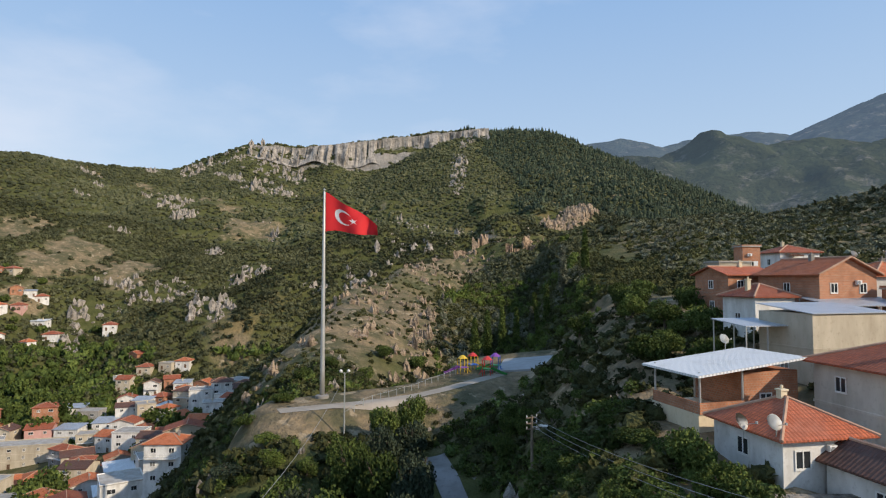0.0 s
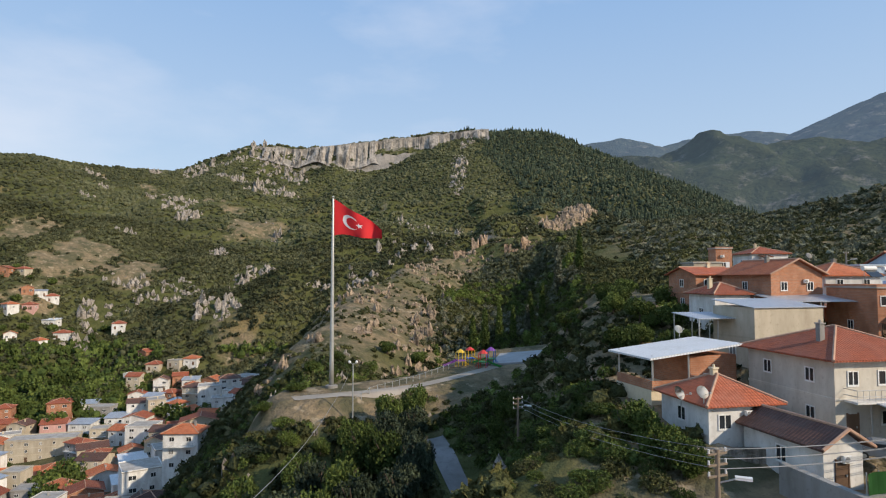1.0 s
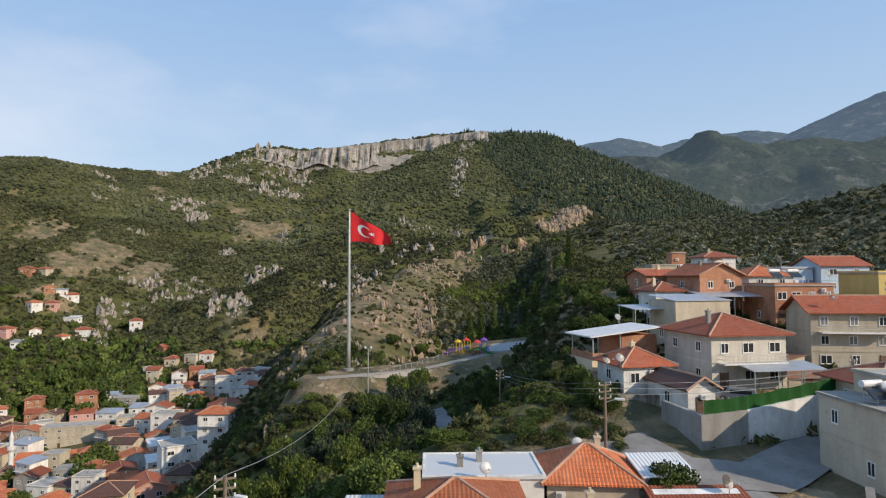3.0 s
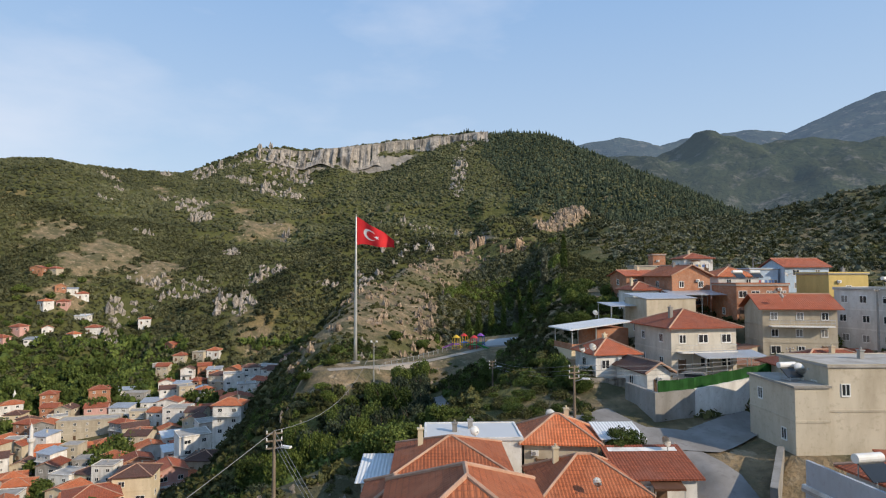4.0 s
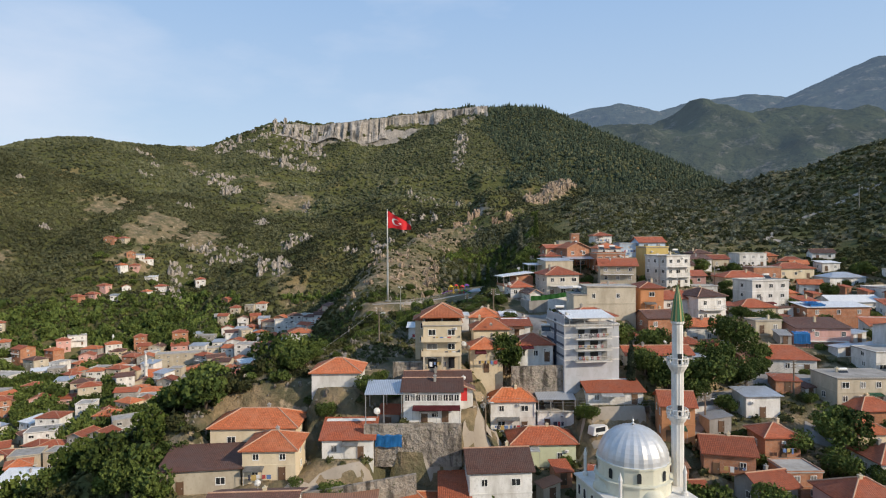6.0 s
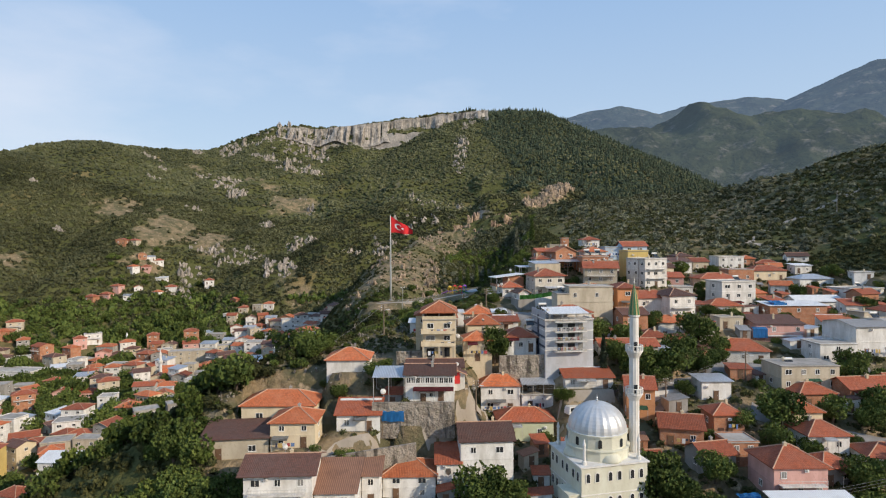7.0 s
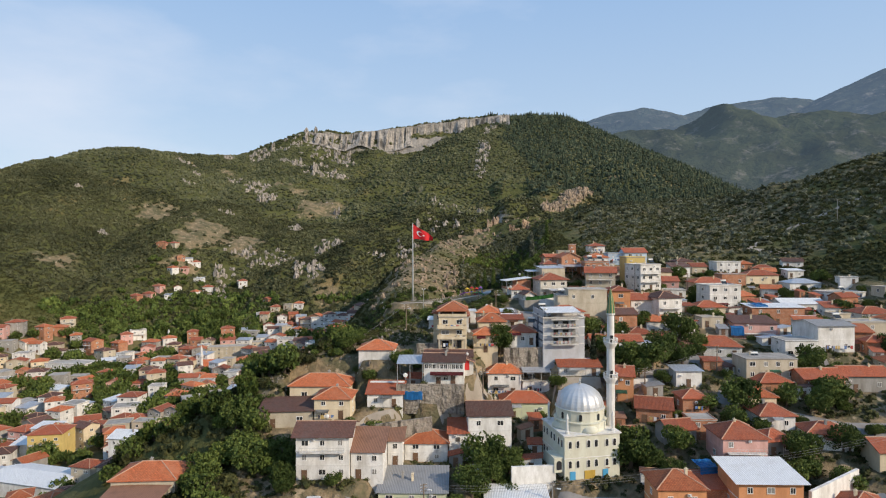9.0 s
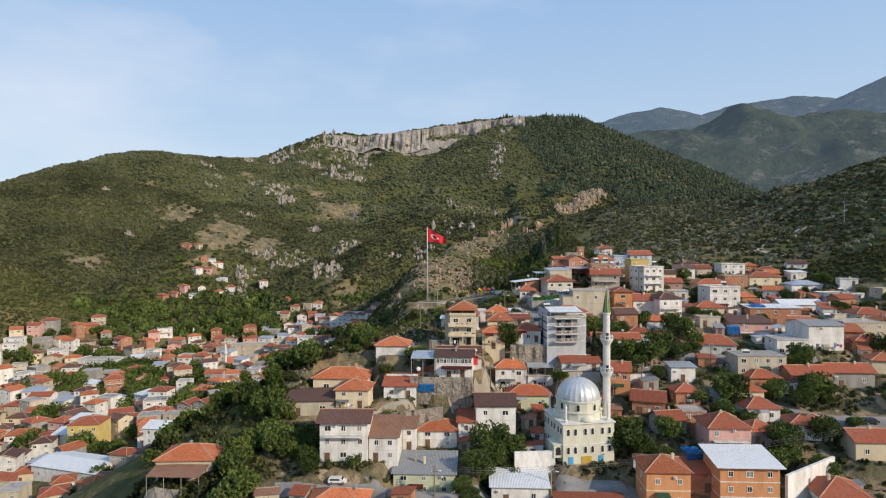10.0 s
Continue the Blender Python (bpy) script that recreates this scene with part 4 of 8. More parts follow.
house(25.7, 33.9, 11.0, 50.8, 56.4, 5.4, "flat", 0.2, "beige", "slab", storeys=2, cols=4, side=2, door=False, skip=1, label="tall beige rendered house with few windows and a flat roof", chimney=1, winw=0.6)
house(23.4, 25.65, 10.9, 50.8, 55.1, 5.4, "flat", 0.15, "beige", "slab", storeys=2, cols=0, side=2, door=False, chimney=0, label="lower beige annex with a flat roof terrace", winw=0.6)
house(28, 36, 17.4, 51, 55.2, 5.5, "hip", 1.2, "beige", "red", storeys=2, cols=2, label="house with a red hipped roof behind a beige block")
house(35.6, 39.6, 13.5, 51.5, 56, 6, "hip", 0.9, "orange", "red", storeys=2, cols=1, label="bright orange two-storey house with a red roof")
house(34.6, 39.4, 7.5, 47.5, 51.6, 5, "gable", 1.1, "brick", "brown", rot=8, storeys=2, cols=2)

# ---- the grey apartment house ----
root = house(17.5, 25.2, -8.0, 46.6, 52.7, 8.0, "flat", 0.3, "grey", "slab", storeys=4, cols=0, side=0, rot=6, label="grey four-storey apartment house with stacked balconies and banded side wall", chimney=0, winw=0.95, trim="white")
for k in (1, 2, 3, 4):
    z = 1.525 * k
    bm = bmesh.new()
    box(bm, -2.5, 2.5, -1.0, -0.045, z - 0.14, z)
    slab = part("balcony", bm, WALLS["white"], root)
    bm = bmesh.new()
    for x in np.arange(-2.46, 2.5, 0.164):
        bar(bm, (x, -0.96, z), (x, -0.96, z + 0.6), 0.016, 4)
    for zz in (z + 0.12, z + 0.36, z + 0.6):
        bar(bm, (-2.5, -0.96, zz), (2.5, -0.96, zz), 0.03, 6)
        for x in (-2.46, 2.46):
            bar(bm, (x, -0.96, zz), (x, -0.05, zz), 0.025, 6)
    part("railing", bm, MAT_RAIL, slab, "pale painted metal balcony rail")
    if k < 4:
        for x, w in ((-1.5, 0.9), (0.3, 1.1), (1.75, 0.8)):
            bm = bmesh.new()
            box(bm, x - w / 2, x + w / 2, -0.085, -0.045, z + 0.03, z + 1.08)
            part("balcony_door", bm, MAT_PANE if x < 1 else MAT_NET, slab)
        add_laundry(root, -2.2, 0.4 + 0.6 * k, z + 0.62, random.Random(40 + k))
bm = bmesh.new()
box(bm, -3.848, -3.70, 0.06, 7.94, 6.245, 7.5)
part("side_wall", bm, WALLS["grey"], root)
bm = bmesh.new()
for z in (1.9, 3.4, 5.0):
    box(bm, -3.91, -3.853, 0.2, 7.8, z, z + 0.3)
box(bm, -3.94, -3.854, 3.4, 4.2, -1, 6.7)
part("dark_band", bm, plain("dark_blue_grey", (0.07, 0.08, 0.11), 0.8), root, "dark blue-grey painted bands")
canopy(18.0, 24.3, -8.9, -4.2, 53.95, 54.5, 52.9, "white", rot=6, posts=4, label="white corrugated terrace roof on posts")
house(19.6, 26.0, -3.9, 50, 53.5, 4.6, "hip", 1.0, "white", "red", rot=6, cols=2, levels=False, door=False, label="white top floor with a red hipped roof")
water_tank(18.2, -2.6, 53.8, 10)
water_tank(24.4, 13.0, 55.3, 10)

# ---- the balconied house over the slope and its neighbours ----
root = house(-1.45, 3.55, -10.0, 47.6, 53.2, 6.2, "flat", 0.6, "cream", "slab", storeys=3, cols=2, side=2, skip=1, label="cream three-storey house with balconies under a raised hipped roof", chimney=0, winw=1.0, door=False)
polys, edges = roof_polys("hip", 5.0, 6.2, 6.8, 1.5, 0.4)
part("upper_roof", roof_shell(polys, 0.12), ROOFS["orange"], root, "orange tiled hipped roof on posts")
bm = bmesh.new()
for p, q in edges:
    bar(bm, p, q, 0.09, 6)
part("ridge_tiles", bm, MAT_CAP, root)
for x in (-2.35, 0, 2.35):
    for y in (0.1, 6.1):
        bm = bmesh.new()
        box(bm, x - 0.09, x + 0.09, y - 0.09, y + 0.09, 5.6, 6.7)
        part("post", bm, MAT_CONCRETE, root)
# recessed attic box, coloured dark in place of the shade under the roof
bm = bmesh.new()
box(bm, -1.9, 2.2, 1.6, 5.8, 5.75, 6.75)
part("attic_wall", bm, plain("attic_shade_brown", (0.10, 0.06, 0.04), 0.9, dirt=0.4), root, "attic room painted dark for the shade under the raised roof")
for z in (1.87, 3.74):
    bm = bmesh.new()
    box(bm, -2.75, 2.4, -1.05, -0.003, z - 0.1, z + 0.04)
    slab = part("balcony", bm, WALLS["cream"], root)
    for x0, x1, y0, y1 in ((-2.75, -1.4, -1.05, -0.97), (-1.3, 2.4, -1.05, -0.97), (-2.75, -2.67, -0.96, -0.01), (2.32, 2.4, -0.96, -0.01)):
        bm = bmesh.new()
        box(bm, x0, x1, y0, y1, z + 0.042, z + (0.62 if x1 < -1.3 or y1 > -0.1 else 0.42))
        part("balustrade", bm, WALLS["cream"], slab)
for x in (-2.4, 0.0, 2.1):
    bm = bmesh.new()
    box(bm, x - 0.12, x + 0.12, -1.0, -0.76, -0.4, 1.765)
    part("pillar", bm, WALLS["beige"], root)
# dark panels on the wall stand in for the shade inside open doorways
for x, w in ((-1.3, 1.2), (1.2, 0.8)):
    bm = bmesh.new()
    box(bm, x - w / 2, x + w / 2, -0.03, 0.01, 0.05, 1.45)
    part("doorway", bm, MAT_PANE, root, "dark panel painted in for the shaded open doorway")
add_laundry(root, -1.3, 1.6, 4.3, random.Random(4))
add_laundry(root, 0.2, 2.3, 2.4, random.Random(6))
house(-2.7, -0.6, -3.6, 47.5, 53.2, 3.2, "hip", 0.7, "cream", "orange", storeys=3, cols=1, chimney=0)
placed((5.7, 12.0), (11.1, 11.4), 49.0, 51.4, 4.4, "hip", 1.4, "beige", "orange", cols=2, label="low beige house with a patched orange hipped roof")
placed((5.9, 5.5), (12.25, 5.7), 47.5, 50.25, 4.8, "hip", 1.55, "cream", "orange", cols=2, label="yellow-cream house with a large worn orange hipped roof")
house(11.2, 15.6, 8.0, 48.6, 50.5, 3.2, "mono", 0.9, "white", "red", cols=1, chimney=0)
canopy(11.2, 14.2, 12.3, 15.2, 51.6, 52.0, 50, "white", posts=2, label="white sheet roof on posts by the road")
house(-2.0, 4.2, 5.8, 48.6, 51.5, 6, "hip", 1.3, "white", "orange", cols=2)
house(-0.4, 5.9, 12.2, 49, 51.6, 4, "flat", 0.2, "white", "white", cols=2, chimney=2)
house(-4.2, -0.9, 8.5, 48, 50.3, 4, "sheet", 0.3, "white", "white", cols=1, chimney=0)
house(4.9, 9.4, -6.6, 46.2, 49.5, 4.6, "hip", 1.25, "cream", "orange", cols=1, label="cream cottage with an orange hipped roof")
house(11.5, 16.6, -5.4, 47.4, 49.8, 4.6, "hip", 1.25, "white", "red", cols=3, label="white cottage with a red hipped roof and porch")
house(-15.3, -9.3, -14, 46.3, 48.1, 5.2, "hip", 1.35, "white", "orange", cols=0, side=0, door=False, label="plain white windowless house with an orange hipped roof")
root = house(-3.6, 3.0, -20, 43.6, 47.2, 4.6, "gable", 1.0, "white", "brown", storeys=2, cols=3, skip=2, rot=-2, label="white house with a dark brown roof and a row of windows", chimney=1, winw=0.8)
ribbon = random.Random(8)
for k in range(10):
    add_window(root, pose(-2.85 + 0.63 * k, 0, 2.45), 0.55, 0.75, ribbon)
add_awning(root, -2.2, 3.2, 1.75, 1.1, "maroon")
for x in (-0.9, 1.5):
    add_door(root, pose(x, 0, 0.02), h=1.35)
add_window(root, pose(0.3, 0, 0.6), 0.8, 0.8, ribbon)
canopy(-8.0, -3.7, -20, -15.5, 46.9, 47.5, 43.5, "silver", label="white corrugated sheet roof over a yard")
house(-3.6, 4.4, -14.2, 45, 46.9, 4.2, "gable", 0.9, "white", "brown", cols=2, chimney=1)
root = house(2.4, 4.6, -16.6, 44.6, 46.4, 1.8, "gablefront", 0.6, "white", "brown", cols=0, side=0, door=False, chimney=0, label="tiny white gabled annex with a red painted front")
bm = bmesh.new()
box(bm, -0.42, 0.42, -0.03, 0.0, 0.5, 2.1)
part("red_panel", bm, MAT_RED, root)
house(7.4, 13.4, -9.8, 39, 43.1, 3.4, "hip", 1.4, "white", "orange", storeys=2, cols=2, label="white two-storey house with an orange hipped roof")
house(13.6, 18.4, -10, 39.4, 41.6, 5, "flat", 0.12, "white", "slab", cols=2, chimney=0, side=0)
canopy(13.6, 18.6, -10.3, -5.4, 43.4, 44.3, 41.8, "silver", posts=4, label="zinc sheet roof over an open terrace")
house(20.0, 27.2, -11.2, 42.9, 44.6, 3.6, "mono", 0.9, "white", "red", cols=3, label="long low white house with a red single-pitch roof", chimney=0)
house(27.1, 36.4, -5, 46.4, 48.1, 4, "gable", 1.0, "white", "red", cols=4, label="long white house with a red tiled gabled roof")
house(36.8, 38.2, -4.4, 46.3, 47.7, 1.8, "sheet", 0.1, "blue", "silver", cols=0, side=0, door=False, chimney=0, label="small bright blue painted shed", name="shed")
house(27.4, 31.2, -17.2, 40, 44.3, 5, "gable", 1.3, "orange", "red", rot=-12, storeys=2, cols=2, side=2, label="orange brick house with a red gabled roof")
house(9.5, 17.4, -15.2, 36.4, 39.3, 4.8, "hip", 1.4, "green", "red", cols=2, label="pale green house with a brown-red hipped roof")
house(3.6, 10.2, -26, 33.2, 40.2, 6, "gable", 1.5, "white", "brown", rot=3, storeys=3, cols=2, label="tall off-white house with a dark brown roof")
house(0.6, 3.5, -26.4, 33.4, 37.6, 5, "mono", 0.9, "white", "red", storeys=2, cols=1, chimney=0)
house(-20.2, -12.9, -36, 34.2, 40.2, 6, "gable", 1.2, "white", "brown", rot=2, storeys=3, cols=3, balcony=1, label="white three-storey house with a dark brown roof and balconies", over=0.6)
house(-12.8, -8.4, -35.2, 34, 37.8, 6, "mono", 1.6, "white", "rust", storeys=2, cols=2, label="white house under a rust-brown metal roof", chimney=0)
house(-8.3, -6.2, -30, 34, 37.6, 5, "mono", 1.0, "white", "rust", storeys=2, cols=1, chimney=0)
house(-6.1, 0.4, -27, 33.4, 36.3, 5, "hip", 1.3, "white", "orange", storeys=2, cols=2, label="white house with an orange hipped roof over a porch")
house(-12.6, -6.9, -21.8, 40.2, 42.4, 3.6, "mono", 1.3, "white", "red", cols=2, label="white house with a red single-pitch roof above the lane", chimney=0)
house(-20.4, -14.8, -25, 39.2, 42.4, 5, "hip", 1.3, "cream", "orange", storeys=2, cols=2, label="pale pink-cream house under orange hipped roofs")
house(-25.8, -16, -19.6, 40.4, 43.1, 5.5, "hip", 1.5, "cream", "orange", cols=2, label="pale plastered house under a sagging orange hipped roof")
house(-28.8, -20.6, -25.4, 38, 40.6, 5, "mono", 0.9, "beige", "brown", rot=6, cols=2, chimney=0, label="beige house with a brown roof carrying solar panels")
house(-45, -36.5, -37.5, 31.4, 34.6, 6, "hip", 1.5, "beige", "orange", rot=5, cols=2, label="old timber and plaster house with an orange hipped roof")
canopy(-44.8, -36.8, -41, -37.6, 33.4, 34.0, 31, "rust", posts=4, label="rust-streaked lean-to roof on posts")
house(-8.8, 0.4, -37, 29.8, 33.0, 6.5, "sheet", 1.1, "green", "grey", storeys=2, cols=3, label="pale green house with a grey asbestos sheet roof", chimney=2)
house(-19.5, -11.5, -47, 28.5, 32.0, 6, "hip", 1.6, "white", "orange", cols=2)
house(5.8, 14.0, -39, 29.6, 32.1, 5.5, "sheet", 0.6, "white", "white", cols=2, chimney=0)
house(14.8, 24.2, -43.6, 28.5, 30.8, 4.5, "mono", 0.7, "brick", "red", cols=2, chimney=0)
house(17.5, 24, -48, 27, 30.0, 4, "sheet", 0.3, "white", "white", cols=2, chimney=0)
house(27.2, 33.2, -41.5, 30.4, 35.6, 5.5, "hip", 1.5, "orange", "orange", storeys=2, cols=2, label="orange brick and cream two-storey house with an orange roof", trim="cream")
house(37.2, 45.2, -41.5, 30.2, 36.5, 6, "sheet", 0.9, "orange", "white", storeys=3, cols=3, label="orange and white three-storey house with a white sheet roof", trim="white", over=0.6, chimney=0)
house(50, 56.4, -43, 30.4, 33.0, 6.5, "hip", 1.8, "white", "red", cols=2, rot=-8)

# ---- the eastern quarter ----
house(39.0, 45.2, -33, 35.4, 39.2, 5.6, "hip", 1.7, "pink", "red", storeys=2, cols=3, balcony=1, label="pink house with a brown-red hipped roof and shaded balcony")
house(34, 39.5, -38.4, 31.5, 34.4, 4, "mono", 0.9, "brick", "red", cols=1, chimney=0)
house(48.5, 53.8, -24.4, 37.6, 39.9, 4.6, "hip", 1.4, "white", "red", cols=2)
house(49.0, 53.6, -19.4, 39.4, 41.5, 4.2, "hip", 1.3, "cream", "orange", cols=1)
house(52.6, 61.4, -11.5, 42.4, 46.0, 5.5, "flat", 0.15, "beige", "slab", storeys=2, cols=4, label="grey-beige house with a flat roof and open ground floor", over=0.5, chimney=1)
house(48.8, 57, 0, 44.2, 46.3, 5, "hip", 1.7, "white", "red", rot=-12, cols=3, side=2, label="white single-storey house with a brown hipped roof at the bend")
house(60.6, 68, -14.5, 40.6, 43.4, 4.5, "gable", 1.3, "brick", "red", cols=2, rot=6)
house(68.2, 76, -13.5, 40.8, 43.6, 4.5, "gable", 1.3, "concrete", "red", cols=2)
house(70.2, 77.2, -2.6, 45.6, 50.6, 8, "gable", 0.8, "white", "grey", rot=3, storeys=2, cols=2, label="large white three-storey house with a low grey roof", chimney=0)
house(63.4, 69.4, -4, 45, 47.9, 5, "flat", 0.2, "white", "slab", storeys=2, cols=3, chimney=0)
house(59.8, 68.4, 8.5, 45.4, 49.6, 6, "mono", 1.0, "pink", "brown", rot=-5, storeys=2, cols=4, balcony=1)
house(62.6, 70.6, 28, 50, 55.9, 6, "flat", 0.35, "white", "slab", rot=8, storeys=3, cols=3, label="white three-storey house with a flat roof", winw=0.9, chimney=0)
house(46.4, 52, 16, 49.6, 54.2, 6.5, "hip", 1.3, "white", "brown", rot=12, storeys=2, cols=2, balcony=1, label="white two-storey house with a glazed balcony and brown roof")
house(41, 46, 18, 49, 53.6, 6, "gable", 1.3, "white", "red", rot=5, storeys=2, cols=2)
house(57, 63.5, 21, 48.5, 51.6, 5, "hip", 1.3, "cream", "red", cols=2)
house(70, 82, 22, 47.4, 51.4, 5, "sheet", 0.5, "brick", "white", cols=3, storeys=2, chimney=0)
house(66, 75.5, 45, 52.5, 55.6, 6, "hip", 1.3, "beige", "red", cols=3)
house(76.4, 83, 52, 54, 57.4, 5, "flat", 0.2, "brick", "slab", cols=2, chimney=0)
house(84.5, 92, 74, 56.5, 60, 6, "flat", 0.3, "white", "slab", storeys=2, cols=3, chimney=0)
house(88, 97.5, 62, 54, 56.6, 6, "hip", 1.4, "cream", "red", cols=3)
house(97.5, 106.5, 56, 52, 54.6, 6, "hip", 1.2, "white", "silver", cols=2, chimney=0)
house(100.5, 110, 42, 47.6, 53, 7, "flat", 0.3, "white", "slab", rot=10, storeys=3, cols=3, balcony=2, label="white three-storey block with balconies on the eastern slope", chimney=0)
house(85, 96, 37, 47.4, 50.6, 6, "gable", 1.3, "white", "white", cols=3, chimney=0)
house(84, 92.5, -10, 41.6, 45.2, 5, "hip", 1.2, "white", "red", cols=2)
house(84, 93, 9, 45.8, 49.6, 6, "flat", 0.3, "beige", "slab", storeys=2, cols=3)
house(95, 103, 22, 46.6, 50, 6, "hip", 1.3, "white", "red", storeys=2, cols=2)
house(30.4, 35.8, -22, 37.8, 40.2, 4.6, "gable", 1.4, "brick", "red", rot=-15, cols=2)
house(33.4, 37.8, -27.4, 36.2, 38.6, 4, "gable", 1.1, "concrete", "red", rot=12, cols=2)
house(37.6, 41.4, -25.4, 36.4, 39.4, 3.6, "flat", 0.25, "brick", "slab", cols=2, chimney=0, storeys=2)
house(40, 44.4, -12.6, 41.4, 44.2, 3.6, "sheet", 0.3, "white", "silver", cols=1, chimney=0)
house(46.6, 51.0, -29.6, 35.6, 37.8, 4, "hip", 1.2, "concrete", "red", rot=10, cols=2)
placed((53.2, -14.9), (59.2, -14.7), 40.6, 42.7, 4.2, "hip", 1.2, "brick", "red", cols=2)
house(53.6, 59.6, -28.5, 36, 38.4, 4.4, "hip", 1.3, "white", "red", rot=-10, cols=2)
house(38.6, 42.8, -19.4, 38.8, 41.2, 4, "hip", 1.1, "brick", "red", cols=1)
house(60.5, 67, -33, 34.6, 37.4, 5, "gable", 1.3, "cream", "red", cols=2)
house(35.5, 40.5, 0.5, 46, 48.6, 4.4, "hip", 1.1, "cream", "red", cols=2)
house(41.5, 46.5, 8.5, 47, 50, 4.6, "gable", 1.1, "white", "orange", cols=2)
PADS.append((20.1, -27.9, 4.4, 4.4, radians(13), 33.1))
PADS.append((16.9, 35.2, 3.6, 2.3, radians(14), 54.0))

# ---- the ground, levelled under the houses ----
gx = axis([(-4500, -900, 300), (-900, -410, 14), (-410, -60, 3), (-60, 122, 1.3), (122, 340, 3), (340, 900, 12), (900, 4500, 300)])
gy = axis([(-1500, -300, 120), (-300, -140, 10), (-140, -62, 2.6), (-62, 92, 1.2), (92, 320, 2.6), (320, 720, 4), (720, 1000, 14), (1000, 4800, 250)])
GX, GY = np.meshgrid(gx, gy)
GZ = height(GX, GY)
far = np.clip((np.hypot(GX, GY - 300) - 900) / 500, 0, 1)
GZ = GZ * (1 - far) + 8 * far


ground_mesh = grid_mesh("ground", GX, GY, GZ)
bare = ground_mesh.attributes.new("bare", "FLOAT", "POINT")
bare.data.foreach_set("value", bareness(GX, GY, GZ).astype(np.float32).ravel())
ground_mesh.materials.append(MAT_GROUND)
ground = tagged(new("ground", ground_mesh), "green and tan hillsides of scrub, dry grass and limestone", "ground", kind="structure")

# ---- the mosque and its minaret ----
def arched(bm, w, h, y0, y1, n=8):
    """A flat slab with a round-arched head, from z = 0."""
    r = w / 2
    pts = [(-r, 0), (r, 0)] + [(r * math.cos(math.pi * k / n), h - r + r * math.sin(math.pi * k / n)) for k in range(n + 1)]
    a = [bm.verts.new((x, y0, z)) for x, z in pts]
    b = [bm.verts.new((x, y1, z)) for x, z in pts]
    bm.faces.new(a)
    bm.faces.new(b[::-1])
    for i in range(len(pts)):
        bm.faces.new((a[i], b[i], b[(i + 1) % len(pts)], a[(i + 1) % len(pts)]))


def lathe(bm, profile, n=32, flute=0.0, x=0, y=0):
    rows = []
    for r, z in profile:
        rows.append([bm.verts.new((x + r * (1 - flute * (k % 2)) * math.cos(2 * math.pi * k / n), y + r * (1 - flute * (k % 2)) * math.sin(2 * math.pi * k / n), z)) for k in range(n)])
    for a, b in zip(rows[:-1], rows[1:]):
        for k in range(n):
            bm.faces.new((a[k], a[(k + 1) % n], b[(k + 1) % n], b[k]))
    bm.faces.new(rows[0][::-1])
    bm.faces.new(rows[-1])


MAT_LEAD = plain("lead_dome", (0.56, 0.57, 0.58), 0.42, 0.35, dirt=0.15, scale=1.2, relief=0.05)
MAT_CREAM = plain("mosque_cream", (0.60, 0.59, 0.48), 0.85, dirt=0.15, scale=0.8)
MAT_STONEWHITE = plain("white_stone", (0.68, 0.66, 0.62), 0.75, dirt=0.18, scale=1.5)
MAT_TURQ = plain("turquoise_paint", (0.07, 0.32, 0.55), 0.5, dirt=0.15)
MAT_GOLDDOOR = plain("ochre_door", (0.5, 0.33, 0.06), 0.5, dirt=0.15)
mosque = thing("mosque", "cream mosque with a ribbed grey dome and arched windows", "mosque", pose(17.0, -33.0, 33.0, 0, 0, 13))
MW, MD, MH = 8.4, 8.4, 6.3
bm = bmesh.new(); box(bm, 0, MW, 0, MD, -3, MH)
part("wall", bm, MAT_CREAM, mosque)
bm = bmesh.new(); box(bm, -0.2, MW + 0.2, -0.2, MD + 0.2, MH, MH + 0.16); box(bm, -0.06, MW + 0.06, -0.06, MD + 0.06, 3.1, 3.22)
part("cornice", bm, MAT_STONEWHITE, mosque)
frame_bm = bmesh.new(); arched(frame_bm, 0.62, 1.15, -0.06, 0.02)
frame_me = mesh_of("window", frame_bm, MAT_STONEWHITE)
pane_bm = bmesh.new(); arched(pane_bm, 0.42, 0.98, -0.08, -0.05)
pane_me = mesh_of("pane", pane_bm, MAT_PANE)
for face in range(3):
    for row in (1.75, 4.55):
        for c in range(6):
            along_wall = MW * (c + 0.5) / 6 + (0.12 if c % 2 == 0 else -0.12)
            m = (pose(along_wall, 0, row), pose(0, MD - along_wall, row, 0, 0, -90), pose(MW, along_wall, row, 0, 0, 90))[face]
            win = part("window", frame_me, None, mosque, m=m)
            part("pane", pane_me, None, win, m=pose(0, 0, 0.06))
for x, mat in ((1.2, MAT_TURQ), (3.4, MAT_GOLDDOOR), (4.2, MAT_GOLDDOOR), (6.2, MAT_TURQ)):
    bm = bmesh.new(); box(bm, x - 0.42, x + 0.42, -0.07, 0.0, 0, 1.3)
    part("door", bm, mat, mosque)
bm = bmesh.new(); lathe(bm, [(3.75, MH + 0.16), (3.75, MH + 1.3), (3.9, MH + 1.32), (3.9, MH + 1.45), (3.55, MH + 1.5), (3.55, MH + 2.9), (3.7, MH + 2.95), (3.7, MH + 3.1)], 16, x=MW / 2, y=MD / 2)
drum = part("drum", bm, MAT_CREAM, mosque)
for k in range(8):
    a = math.pi / 4 * k + math.pi / 8
    part("drum_window", pane_me, None, drum, m=pose(MW / 2 + 3.52 * math.cos(a), MD / 2 + 3.52 * math.sin(a), MH + 1.72, 0, 0, math.degrees(a) + 90))
bm = bmesh.new()
